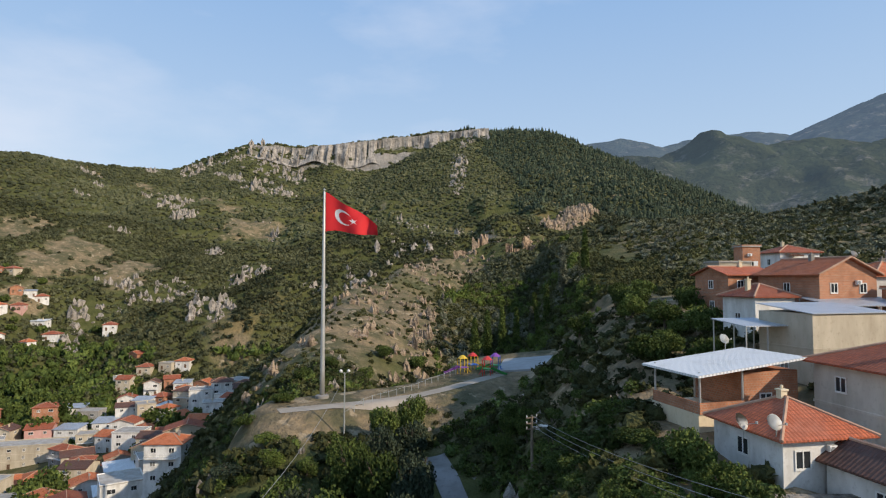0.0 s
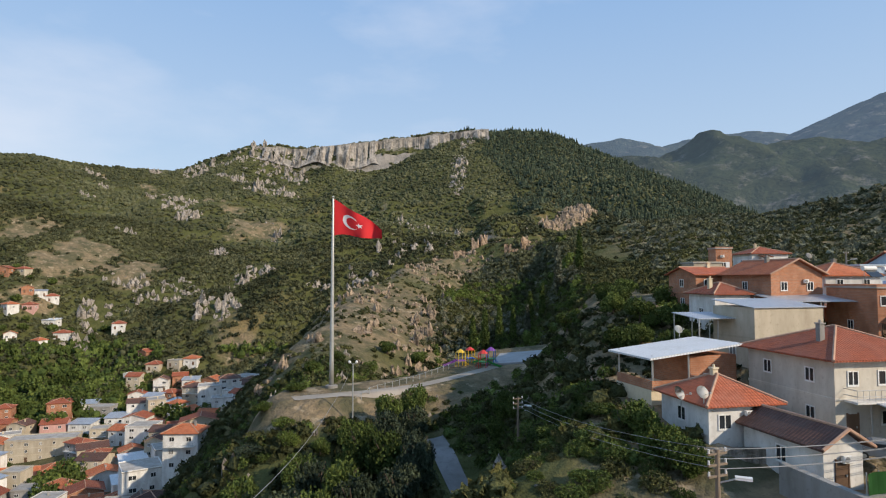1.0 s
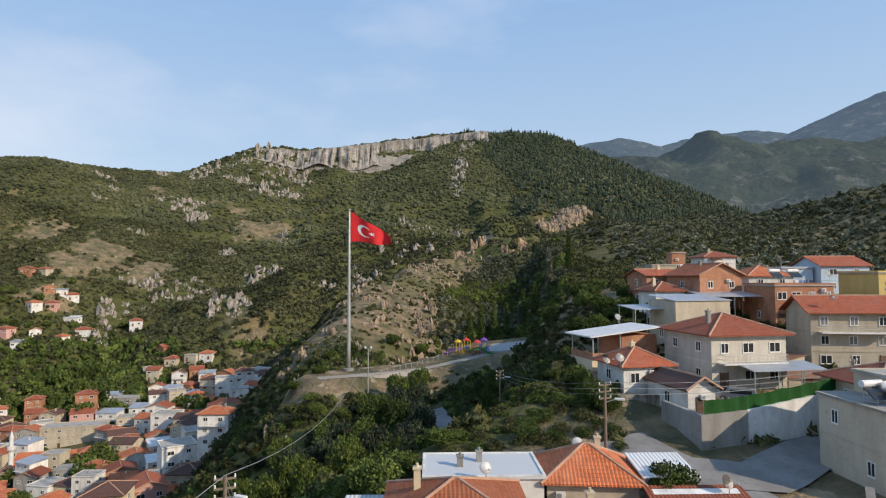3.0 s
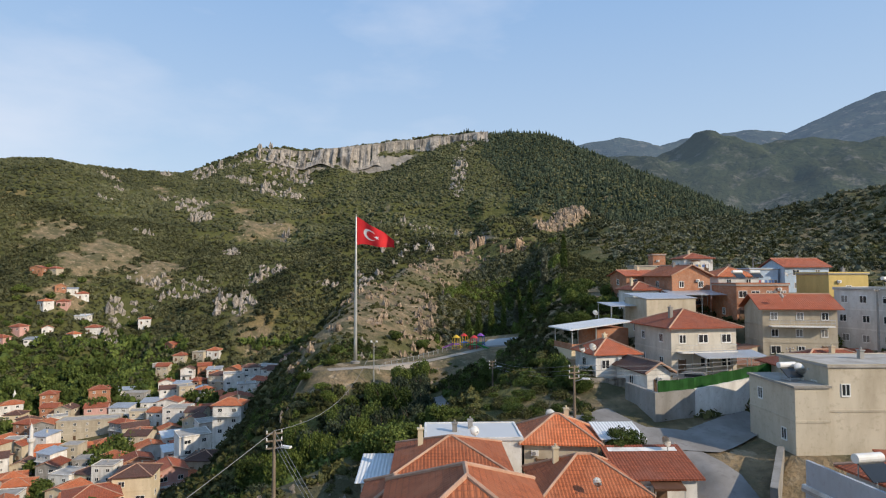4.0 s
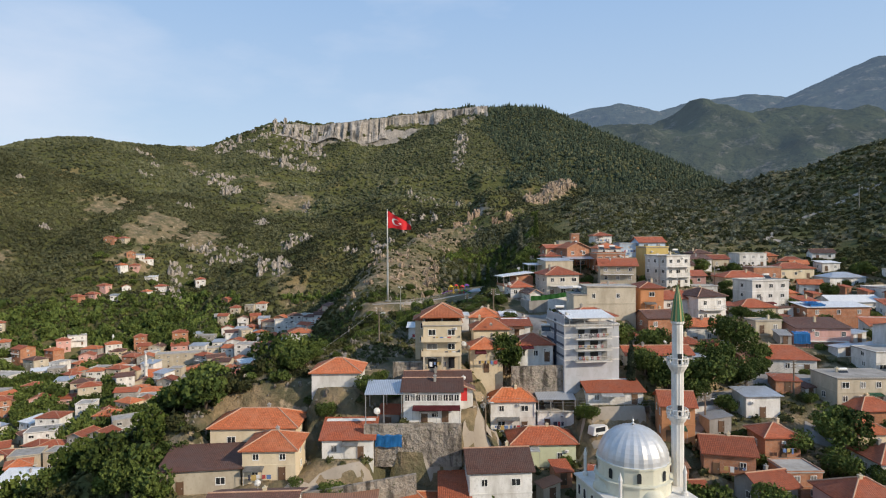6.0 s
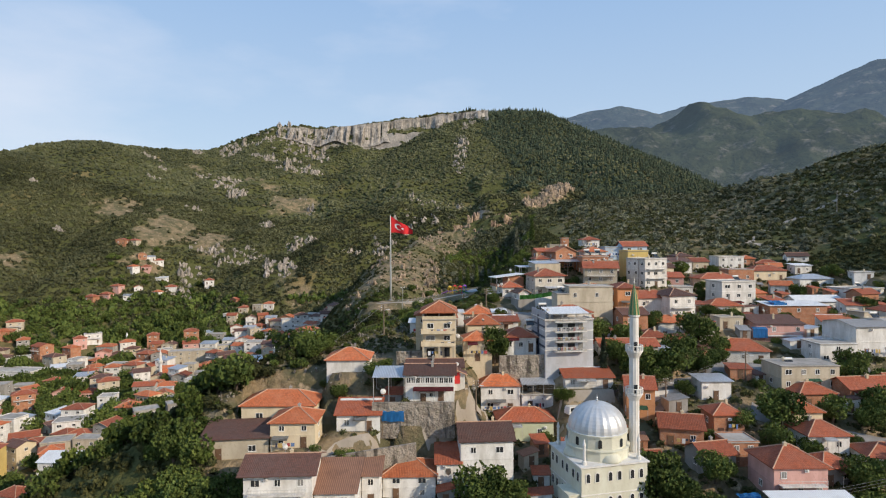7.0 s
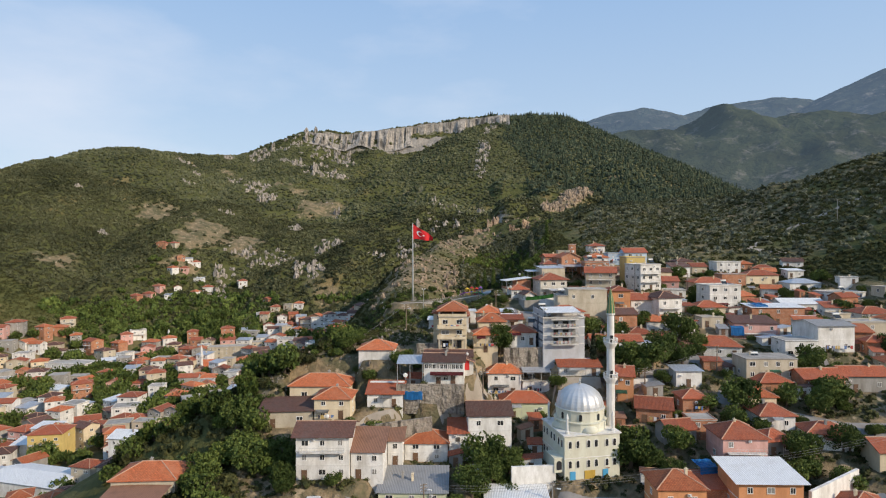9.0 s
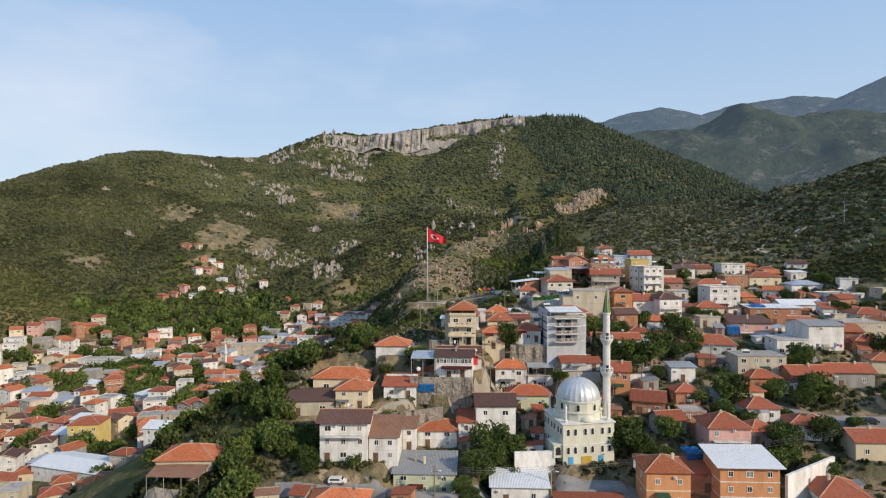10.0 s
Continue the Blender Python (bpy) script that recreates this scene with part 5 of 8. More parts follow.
lathe(bm, [(3.55, MH + 3.1)] + [(3.5 * math.cos(t), MH + 3.15 + 3.15 * math.sin(t)) for t in [math.pi / 2 * k / 12 for k in range(12)]] + [(0.12, MH + 6.3)], 48, 0.022, MW / 2, MD / 2)
dome = part("dome", bm, MAT_LEAD, mosque, "ribbed lead-grey dome")
bm = bmesh.new(); lathe(bm, [(0.07, MH + 6.3), (0.2, MH + 6.45), (0.06, MH + 6.6), (0.13, MH + 6.75), (0.04, MH + 6.9), (0.02, MH + 7.2)], 10, x=MW / 2, y=MD / 2)
part("finial", bm, MAT_STEEL, dome, "metal dome finial")
for x, y in ((MW / 2, 1.15), (1.15, MD / 2), (MW - 1.15, MD / 2), (MW / 2, MD - 1.15)):
    bm = bmesh.new(); lathe(bm, [(1.3 * math.cos(t), MH + 0.16 + 1.15 * math.sin(t)) for t in [math.pi / 2 * k / 7 for k in range(7)]] + [(0.05, MH + 1.31)], 20, x=x, y=y)
    part("half_dome", bm, MAT_CREAM, mosque, smooth=True)
for x, y in ((0.7, 0.7), (MW - 0.7, 0.7), (0.7, MD - 0.7), (MW - 0.7, MD - 0.7)):
    bm = bmesh.new(); lathe(bm, [(0.3, MH + 0.16), (0.3, MH + 0.5), (0.17, MH + 0.6), (0.17, MH + 2.3), (0.23, MH + 2.35), (0.02, MH + 3.1)], 8, x=x, y=y)
    part("turret", bm, MAT_STONEWHITE, mosque)
bm = bmesh.new(); box(bm, -1.4, -0.01, 0.3, 3.2, 1.2, 3.2); box(bm, -1.5, 0.0, 0.2, 3.3, 3.2, 3.32)
porch = part("porch", bm, MAT_CREAM, mosque)
bm = bmesh.new(); arched(bm, 0.75, 1.25, -0.05, 0.02)
part("arch", bm, MAT_PANE, porch, m=pose(-0.7, 0.28, 1.6))

MAT_CONE = bpy.data.materials.new("green_gold_cone")
MAT_CONE.use_nodes = True
cn, cl = MAT_CONE.node_tree.nodes, MAT_CONE.node_tree.links
cco = cn.new("ShaderNodeTexCoord")
csep, cat = cn.new("ShaderNodeSeparateXYZ"), cn.new("ShaderNodeMath")
cat.operation = "ARCTAN2"
cl.new(cco.outputs["Object"], csep.inputs["Vector"])
cl.new(csep.outputs["Y"], cat.inputs[0]); cl.new(csep.outputs["X"], cat.inputs[1])
csin, cmul = cn.new("ShaderNodeMath"), cn.new("ShaderNodeMath")
cmul.operation, csin.operation = "MULTIPLY", "SINE"
cmul.inputs[1].default_value = 8
cl.new(cat.outputs[0], cmul.inputs[0]); cl.new(cmul.outputs[0], csin.inputs[0])
cgt = cn.new("ShaderNodeMath"); cgt.operation = "GREATER_THAN"; cgt.inputs[1].default_value = 0.35
cl.new(csin.outputs[0], cgt.inputs[0])
cl.new(mixer(cn, cl, cgt.outputs[0], (0.03, 0.13, 0.05), (0.34, 0.27, 0.10)), cn["Principled BSDF"].inputs["Base Color"])
cn["Principled BSDF"].inputs["Roughness"].default_value = 0.5

minaret = thing("minaret", "slender white fluted minaret with two balconies and green cone", "minaret", pose(24.7, -28.0, 34))
bm = bmesh.new(); lathe(bm, [(0.95, -2), (0.95, 3.0), (0.75, 4.2), (0.62, 4.8), (0.62, 12.6)], 24, 0.06)
part("lower_shaft", bm, MAT_STONEWHITE, minaret)
bm = bmesh.new(); lathe(bm, [(0.60, 12.6), (0.60, 17.8)], 24, 0.07)
part("middle_shaft", bm, MAT_STONEWHITE, minaret)
bm = bmesh.new(); lathe(bm, [(0.55, 17.8), (0.53, 21.8), (0.66, 21.95), (0.66, 22.15)], 24, 0.05)
part("upper_shaft", bm, MAT_STONEWHITE, minaret)
for z in (12.6, 17.8):
    bm = bmesh.new(); lathe(bm, [(0.6, z - 0.9), (0.72, z - 0.6), (0.8, z - 0.55), (0.95, z - 0.2), (1.02, z - 0.15), (1.02, z + 0.05)], 16)
    bal = part("balcony", bm, MAT_STONEWHITE, minaret)
    bm = bmesh.new()
    for k in range(16):
        a = math.pi / 8 * k
        bar(bm, (math.cos(a), math.sin(a), z + 0.05), (math.cos(a), math.sin(a), z + 0.6), 0.07, 6)
        b = a + math.pi / 8
        bar(bm, (math.cos(a), math.sin(a), z + 0.62), (math.cos(b), math.sin(b), z + 0.62), 0.06, 6)
    part("balustrade", bm, MAT_STONEWHITE, bal)
    bm = bmesh.new(); box(bm, -0.2, 0.2, -0.63, -0.5, z + 0.06, z + 1.1)
    part("door", bm, MAT_PANE, bal)
bm = bmesh.new(); lathe(bm, [(0.68, 22.15), (0.4, 24.3), (0.1, 25.6), (0.04, 25.9)], 32, 0.05)
cone = part("cone", bm, MAT_CONE, minaret, "green and gold striped cone")
bm = bmesh.new(); lathe(bm, [(0.03, 25.8), (0.09, 26.05), (0.03, 26.2), (0.07, 26.35), (0.015, 26.5), (0.01, 27.0)], 8)
part("finial", bm, MAT_STEEL, cone)

# ---- flagpole and flag ----
flagpole = thing("flagpole", "tall tapered galvanised steel flagpole on a concrete base", "flagpole", pose(-12.6, 73, 48))
bm = bmesh.new(); lathe(bm, [(0.30, 0), (0.29, 3), (0.22, 14), (0.13, 24.5), (0.05, 24.7)], 16)
part("pole", bm, MAT_STEEL, flagpole, smooth=True)
bm = bmesh.new(); lathe(bm, [(0.8, -0.6), (0.8, 0.12), (0.6, 0.2)], 16)
part("base", bm, MAT_CONCRETE, flagpole, "round concrete footing")
bm = bmesh.new(); lathe(bm, [(0.05, 24.68), (0.2, 24.8), (0.05, 24.95)], 12)
part("ball", bm, MAT_STEEL, flagpole, smooth=True)

MAT_FLAGRED = plain("flag_red", (0.62, 0.015, 0.02), 0.8, dirt=0.15, scale=1.0)
MAT_FLAGWHITE = plain("flag_white", (0.75, 0.73, 0.72), 0.8, dirt=0.1, scale=1.0)


def in_star(x, y):
    """Inside a five-pointed star of radius 1, one point to the left."""
    a = (math.atan2(y, x) - math.pi) % (2 * math.pi / 5)
    a = min(a, 2 * math.pi / 5 - a)
    r = math.hypot(x, y)
    return r * (math.cos(a) + math.sin(a) * (1 - 0.382 * math.cos(math.pi / 5)) / (0.382 * math.sin(math.pi / 5))) < 1


flag_bm = bmesh.new()
NU, NV, FL, FH = 120, 76, 7.2, 4.7
grid = []
for i in range(NU + 1):
    u = i / NU
    row = []
    for j in range(NV + 1):
        v = j / NV
        x = FL * (u - 0.06 * u * u) * 0.94
        fold = 0.42 * u ** 0.7 * math.sin(9.5 * u + 1.3 * v - 0.6) + 0.16 * u * math.sin(19 * u - 2.5 * v)
        z = -FH * (1 - v) * (1 - 0.72 * u) - 4.0 * u ** 1.1 + 0.14 * math.sin(8 * u + 2 * v)
        row.append(flag_bm.verts.new((x, fold - 0.9 * u, z)))
    grid.append(row)
for i in range(NU):
    for j in range(NV):
        f = flag_bm.faces.new((grid[i][j], grid[i + 1][j], grid[i + 1][j + 1], grid[i][j + 1]))
        f.smooth = True
        u, v = (i + 0.5) / NU * 1.5, (j + 0.5) / NV
        moon = math.hypot(u - 0.5, v - 0.5) < 0.25 and math.hypot(u - 0.5625, v - 0.5) > 0.2
        star = in_star((u - 0.77) / 0.125, (v - 0.5) / 0.125)
        f.material_index = 1 if (moon or star) else 0
flag_me = mesh_of("flag", flag_bm, MAT_FLAGRED)
flag_me.materials.append(MAT_FLAGWHITE)
flag = tagged(new("flag", flag_me), "large red flag with a white crescent and star, rippling", "flag")
flag.matrix_basis = pose(-12.42, 73, 72.4, 0, 0, 0)

# ---- castle ruins ----
def ruin(x, y, w, d, h, seed, label):
    """A broken stump of rubble wall with an uneven top."""
    rng = random.Random(seed)
    root = thing("ruined_tower", label, "ruin", pose(x, y, ground_z(x, y) - 0.6, 0, 0, rng.uniform(-15, 15)))
    bm = bmesh.new()
    nx, nz = 9, 7
    for side, (ax, ay, bx, by) in enumerate(((-w / 2, -d / 2, w / 2, -d / 2), (w / 2, -d / 2, w / 2, d / 2), (w / 2, d / 2, -w / 2, d / 2), (-w / 2, d / 2, -w / 2, -d / 2))):
        rows = []
        for i in range(nx + 1):
            s = i / nx
            top = h * (0.72 + 0.28 * math.sin(s * 5 + seed + side) * rng.uniform(0.5, 1)) if 0 < i < nx else h * (0.8 + 0.05 * ((seed + side + (i > 0)) % 4))
            rows.append([bm.verts.new((ax + (bx - ax) * s + rng.uniform(-0.12, 0.12), ay + (by - ay) * s + rng.uniform(-0.12, 0.12), -3 + (top + 3) * k / nz)) for k in range(nz + 1)])
        for i in range(nx):
            for k in range(nz):
                bm.faces.new((rows[i][k], rows[i + 1][k], rows[i + 1][k + 1], rows[i][k + 1]))
    bmesh.ops.remove_doubles(bm, verts=bm.verts[:], dist=0.3)
    bmesh.ops.recalc_face_normals(bm, faces=bm.faces[:])
    bmesh.ops.solidify(bm, geom=bm.faces[:], thickness=0.7)
    part("masonry", bm, MAT_RUIN, root)


MAT_RUIN = rock_material("warm_masonry", (0.50, 0.35, 0.23), (0.36, 0.25, 0.17))
ruin(23.6, 289, 3.4, 4, 5.6, 1, "broken stump of a tan castle tower")
ruin(27.6, 290, 3.2, 4, 5.8, 2, "broken stump of a tan castle tower")
ruin(36.2, 262, 3.0, 4, 6.6, 3, "tall jagged remnant of castle wall")
ruin(40, 264, 2.6, 3, 4.2, 4, "low jagged remnant of castle wall")
ruin(46, 275, 1.8, 2, 4.2, 5, "slim broken pillar of castle masonry")
ruin(17, 284, 9, 2.5, 4.2, 6, "long low run of ruined curtain wall")
ruin(7, 262, 10, 2.5, 3.0, 7, "long low run of ruined curtain wall")


# ---- roads and walls ----
def strip(name, pts, width, lift, material, label, category="road"):
    """A road draped on the ground along a line."""
    line = []
    for (x0, y0), (x1, y1) in zip(pts[:-1], pts[1:]):
        n = max(2, int(math.hypot(x1 - x0, y1 - y0) / 1.0))
        line += [(x0 + (x1 - x0) * k / n, y0 + (y1 - y0) * k / n) for k in range(n)]
    line.append(pts[-1])
    X, Y = np.zeros((len(line), 7)), np.zeros((len(line), 7))
    for i, (x, y) in enumerate(line):
        a, b = line[max(0, i - 2)], line[min(len(line) - 1, i + 2)]
        dx, dy = b[0] - a[0], b[1] - a[1]
        k = math.hypot(dx, dy)
        for j in range(7):
            o = width * (j / 6 - 0.5)
            X[i, j], Y[i, j] = x - dy / k * o, y + dx / k * o
    me = grid_mesh(name, X[:, ::-1], Y[:, ::-1], (height(X, Y) + lift)[:, ::-1])
    me.materials.append(material)
    return tagged(new(name, me), label, category, kind="structure")


MAT_PATH = plain("pale_dust_path", (0.36, 0.31, 0.25), 0.95, dirt=0.25, scale=0.5)
strip("road_ravine", [(12.2, 20), (13.5, 17), (17.4, 10), (17.2, 3)], 4.4, 0.10, MAT_ASPHALT, "grey village road winding down between the houses")
strip("road_hollow", [(0.6, 60), (2.0, 53), (3.9, 45), (4.2, 39)], 2.2, 0.10, MAT_ASPHALT, "narrow grey lane among trees in the hollow")
strip("road_by_fence", [(14, 15.5), (19, 14.6), (24, 17.8), (31, 20.8), (40, 24.5)], 3.6, 0.14, MAT_ASPHALT, "grey asphalt lane under the green fence")
strip("road_terrace_lane", [(-18, -29.5), (-12, -25), (-5, -23.4), (3, -21.6), (7, -16)], 2.4, 0.10, MAT_PATH, "pale dusty lane above the retaining wall")
strip("road_bend", [(30, -14.6), (37, -9.5), (43, -8.4), (47.6, -3.6), (58, -5.4), (70, -6)], 3.2, 0.10, MAT_ASPHALT, "grey lane bending past a white house")
strip("road_east", [(46, -15), (54, -20.5), (62, -24), (72, -25), (84, -24)], 3.6, 0.10, MAT_ASPHALT, "grey road on the eastern side")
strip("road_low", [(-26, -40.5), (-14, -39.6), (0, -40), (14, -36.5), (28, -37), (34, -45)], 3.0, 0.10, MAT_ASPHALT, "grey street in front of the mosque")
strip("road_van", [(5, -13), (12, -12.4), (20, -13.8), (27, -13.2)], 2.6, 0.10, MAT_PATH, "pale concrete lane between the houses")
strip("road_terrace_path", [(-16, 66), (-7, 70), (2, 76), (10, 83)], 2.4, 0.03, MAT_PATH, "pale gravel path along the terrace")
strip("road_hill_track", [(118, 96), (112, 108), (120, 122), (140, 130), (170, 132)], 3.0, 0.14, MAT_PATH, "pale track climbing the eastern hillside")
strip("road_valley_street", [(-118, 20), (-112, 60), (-118, 110), (-108, 150), (-92, 190)], 3.2, 0.12, MAT_ASPHALT, "grey street through the valley town")


def stretch_wall(name, a, b, z0, z1, thick, material, label, caps=None):
    """A straight wall from a to b whose foot and head slope from one end to the other."""
    (ax, ay), (bx, by) = a, b
    d = Vector((bx - ax, by - ay, 0))
    n = Vector((-d.y, d.x, 0)).normalized() * thick
    bm = bmesh.new()
    foot, head = z0, z1
    vs = [bm.verts.new(p) for p in ((ax, ay, foot[0]), (bx, by, foot[1]), (bx + n.x, by + n.y, foot[1]), (ax + n.x, ay + n.y, foot[0]),
                                    (ax, ay, head[0]), (bx, by, head[1]), (bx + n.x, by + n.y, head[1]), (ax + n.x, ay + n.y, head[0]))]
    for f in ((3, 2, 1, 0), (4, 5, 6, 7), (0, 1, 5, 4), (1, 2, 6, 5), (2, 3, 7, 6), (3, 0, 4, 7)):
        bm.faces.new([vs[i] for i in f])
    bmesh.ops.subdivide_edges(bm, edges=bm.edges[:], cuts=3, use_grid_fill=True)
    me = mesh_of(name, bm, material)
    return tagged(new(name, me), label, "wall", kind="structure")


stretch_wall("wall_concrete_retaining", (17.1, 18.2), (20.6, 19.1), (49.3, 49.8), (53.4, 53.5), 0.35, MAT_CONCRETE, "grey concrete retaining wall at the corner")
stretch_wall("wall_white_retaining", (20.6, 19.1), (28.4, 21.2), (49.8, 51), (53.5, 54.4), 0.35, WALLS["white"], "stained whitewashed retaining wall under the green fence")
stretch_wall("wall_concrete_return", (17.1, 18.2), (16.2, 22.4), (49.5, 51), (53.4, 53.5), -0.35, MAT_CONCRETE, "grey concrete wall beside the steps")
root = thing("green_fence", "bright green mesh privacy fence on a retaining wall", "fence", pose(0, 0, 0))
for (ax, ay, az), (bx, by, bz) in (((17.4, 18.4, 53.4), (20.6, 19.3, 53.5)), ((20.6, 19.3, 53.5), (28.4, 21.4, 54.4))):
    bm = bmesh.new()
    n = int(math.hypot(bx - ax, by - ay) / 0.25)
    prev = None
    for k in range(n + 1):
        s = k / n
        p = Vector((ax + (bx - ax) * s, ay + (by - ay) * s + 0.05 * math.sin(k * 1.3), az + (bz - az) * s))
        cur = [bm.verts.new(p), bm.verts.new(p + Vector((0, 0.01 * math.sin(k), 0.85 + 0.04 * math.sin(k * 0.7))))]
        if prev:
            bm.faces.new((prev[0], cur[0], cur[1], prev[1]))
        prev = cur
    bmesh.ops.solidify(bm, geom=bm.faces[:], thickness=0.03)
    part("netting", bm, MAT_GREENNET, root)
    for k in range(0, 6):
        s = k / 5
        bm = bmesh.new()
        x, y, z = ax + (bx - ax) * s, ay + (by - ay) * s + 0.1, az + (bz - az) * s
        bar(bm, (x, y, z - 0.1), (x, y, z + 0.9), 0.025)
        part("post", bm, MAT_STEEL, root)
for name, a, b, z0, z1, mat, label in (
        ("wall_rubble_lane", (-15, -27.6), (-2, -24.9), (32, 32.5), (38.6, 39.6), MAT_STONE, "rough stone retaining wall under the lane"),
        ("wall_rubble_long_house", (19.4, -12.4), (27.8, -12.2), (38.5, 39.5), (42.4, 42.9), MAT_STONE, "stone and concrete retaining wall"),
        ("wall_white_yard", (30.5, -12.2), (42, -9.8), (40, 40), (42.4, 42.6), WALLS["white"], "low whitewashed yard wall by the lane"),
        ("wall_brown_house", (-8, -21.2), (3, -21.4), (39, 39), (43.8, 43.8), MAT_STONE, "stone retaining wall below a terrace"),
        ("wall_balcony_house", (-5.5, -9.6), (-1.6, -9.4), (44, 44), (48.4, 48.4), MAT_STONE, "rubble garden wall beside a house"),
        ("wall_cottages", (10.4, -8.0), (18, -7.8), (43, 43), (47.3, 47.4), MAT_STONE, "stone wall below the cottages"),
        ("wall_beige_yard", (19.6, 6.6), (22.8, 11.2), (48, 49), (50.3, 51.3), MAT_CONCRETE, "low concrete kerb wall beside the road"),
        ("wall_mosque_yard", (9.5, -33.6), (15.8, -32.8), (31, 31), (35.2, 35.2), WALLS["white"], "white yard wall beside the mosque"),
        ("wall_east_white", (46.5, -41), (56, -35.5), (31, 32), (35.2, 36), WALLS["white"], "long white garden wall"),
        ("wall_east_road", (58, -27), (80, -28.4), (34, 34.5), (37.6, 38), MAT_CONCRETE, "grey concrete wall along the road"),
        ("wall_steps", (20, 25.2), (13.6, 25.6), (51, 51), (53.4, 53.3), MAT_STONE, "rubble wall below a white cottage")):
    stretch_wall(name, a, b, z0, z1, 0.4, mat, label)

# ---- the brick house under the white canopy ----
root = thing("house", "unfinished brick house under a broad white canopy", "house", pose(14.2, 32.3, 54.0, 0, 0, 14), "hillside houses")
bm = bmesh.new(); box(bm, 3.0, 6.6, 0.3, 4.2, -2.5, 2.95)
part("wall", bm, WALLS["brick"], root)
bm = bmesh.new(); box(bm, 0.0, 2.99, 0.2, 4.2, -2.5, 0.9)
part("terrace", bm, WALLS["cream"], root)
bm = bmesh.new(); box(bm, 0.1, 2.9, 0.1, 0.18, 0.9, 1.5); box(bm, 0.0, 0.1, 0.1, 4.1, 0.9, 1.5)
part("parapet", bm, WALLS["brick"], root)
polys, _ = roof_polys("monoleft", 6.9, 4.7, 3.0, 0.75, 0.1)
part("canopy_roof", roof_shell(polys, 0.12), ROOFS["white"], root, "smooth white sheet roof", m=pose(3.1, -0.3, 0))
for x in (0.1, 2.8):
    for y in (0.2, 4.0):
        bm = bmesh.new(); cyl(bm, x, y, 0.9, 3.1, 0.06)
        part("post", bm, MAT_STEEL, root)
add_window(root, pose(4.4, 0.3, 1.0), 0.8, 0.8, random.Random(3))
HOUSES.append((16.9, 35.2, 4.2))

# ---- poles, wires and lamps ----
MAT_WOOD = plain("weathered_pole", (0.22, 0.17, 0.12), 0.9, dirt=0.35)
MAT_WIRE = plain("cable", (0.25, 0.25, 0.25), 0.6, relief=0)


def utility_pole(x, y, h, kind=0):
    z = ground_z(x, y)
    root = thing("utility_pole", "weathered utility pole with crossarms and insulators" if kind == 0 else "slim concrete street pole with a lamp", "utility pole", pose(x, y, z, 0, 0, 20), "utility poles")
    bm = bmesh.new(); cyl(bm, 0, 0, -0.5, h, 0.13, 0.08, 10)
    part("pole", bm, MAT_WOOD if kind == 0 else MAT_CONCRETE, root)
    for k, dz in enumerate((0.15, 0.55, 0.95)[:3 if kind == 0 else 1]):
        bm = bmesh.new(); box(bm, -0.45, 0.45, -0.04, 0.04, h - dz - 0.04, h - dz + 0.04)
        arm = part("crossarm", bm, MAT_WOOD, root)
        for sx in (-0.4, 0.4):
            bm = bmesh.new(); cyl(bm, sx, 0, h - dz + 0.04, h - dz + 0.18, 0.04)
            part("insulator", bm, MAT_DISH, arm)
    bm = bmesh.new()
    bar(bm, (0, 0, h * 0.82), (0.5, -0.5, h * 0.86), 0.03)
    lamp_arm = part("lamp_arm", bm, MAT_STEEL, root)
    bm = bmesh.new(); v = box(bm, -0.12, 0.12, -0.28, 0.28, -0.05, 0.05); bmesh.ops.transform(bm, matrix=pose(0.6, -0.6, h * 0.86, 0, 0, 45), verts=v)
    part("lamp_head", bm, MAT_DISH, lamp_arm)
    return (x, y, z + h)


def wire(a, b, sag, r=0.012):
    cu = bpy.data.curves.new("overhead_wire", "CURVE")
    cu.dimensions, cu.bevel_depth, cu.bevel_resolution = "3D", r, 1
    sp = cu.splines.new("POLY")
    sp.points.add(12)
    for k in range(13):
        s = k / 12
        sp.points[k].co = (a[0] + (b[0] - a[0]) * s, a[1] + (b[1] - a[1]) * s, a[2] + (b[2] - a[2]) * s - sag * 4 * s * (1 - s), 1)
    cu.materials.append(MAT_WIRE)
    tagged(new("overhead_wire", cu), "thin sagging grey overhead power cable", "cable", "overhead wires")


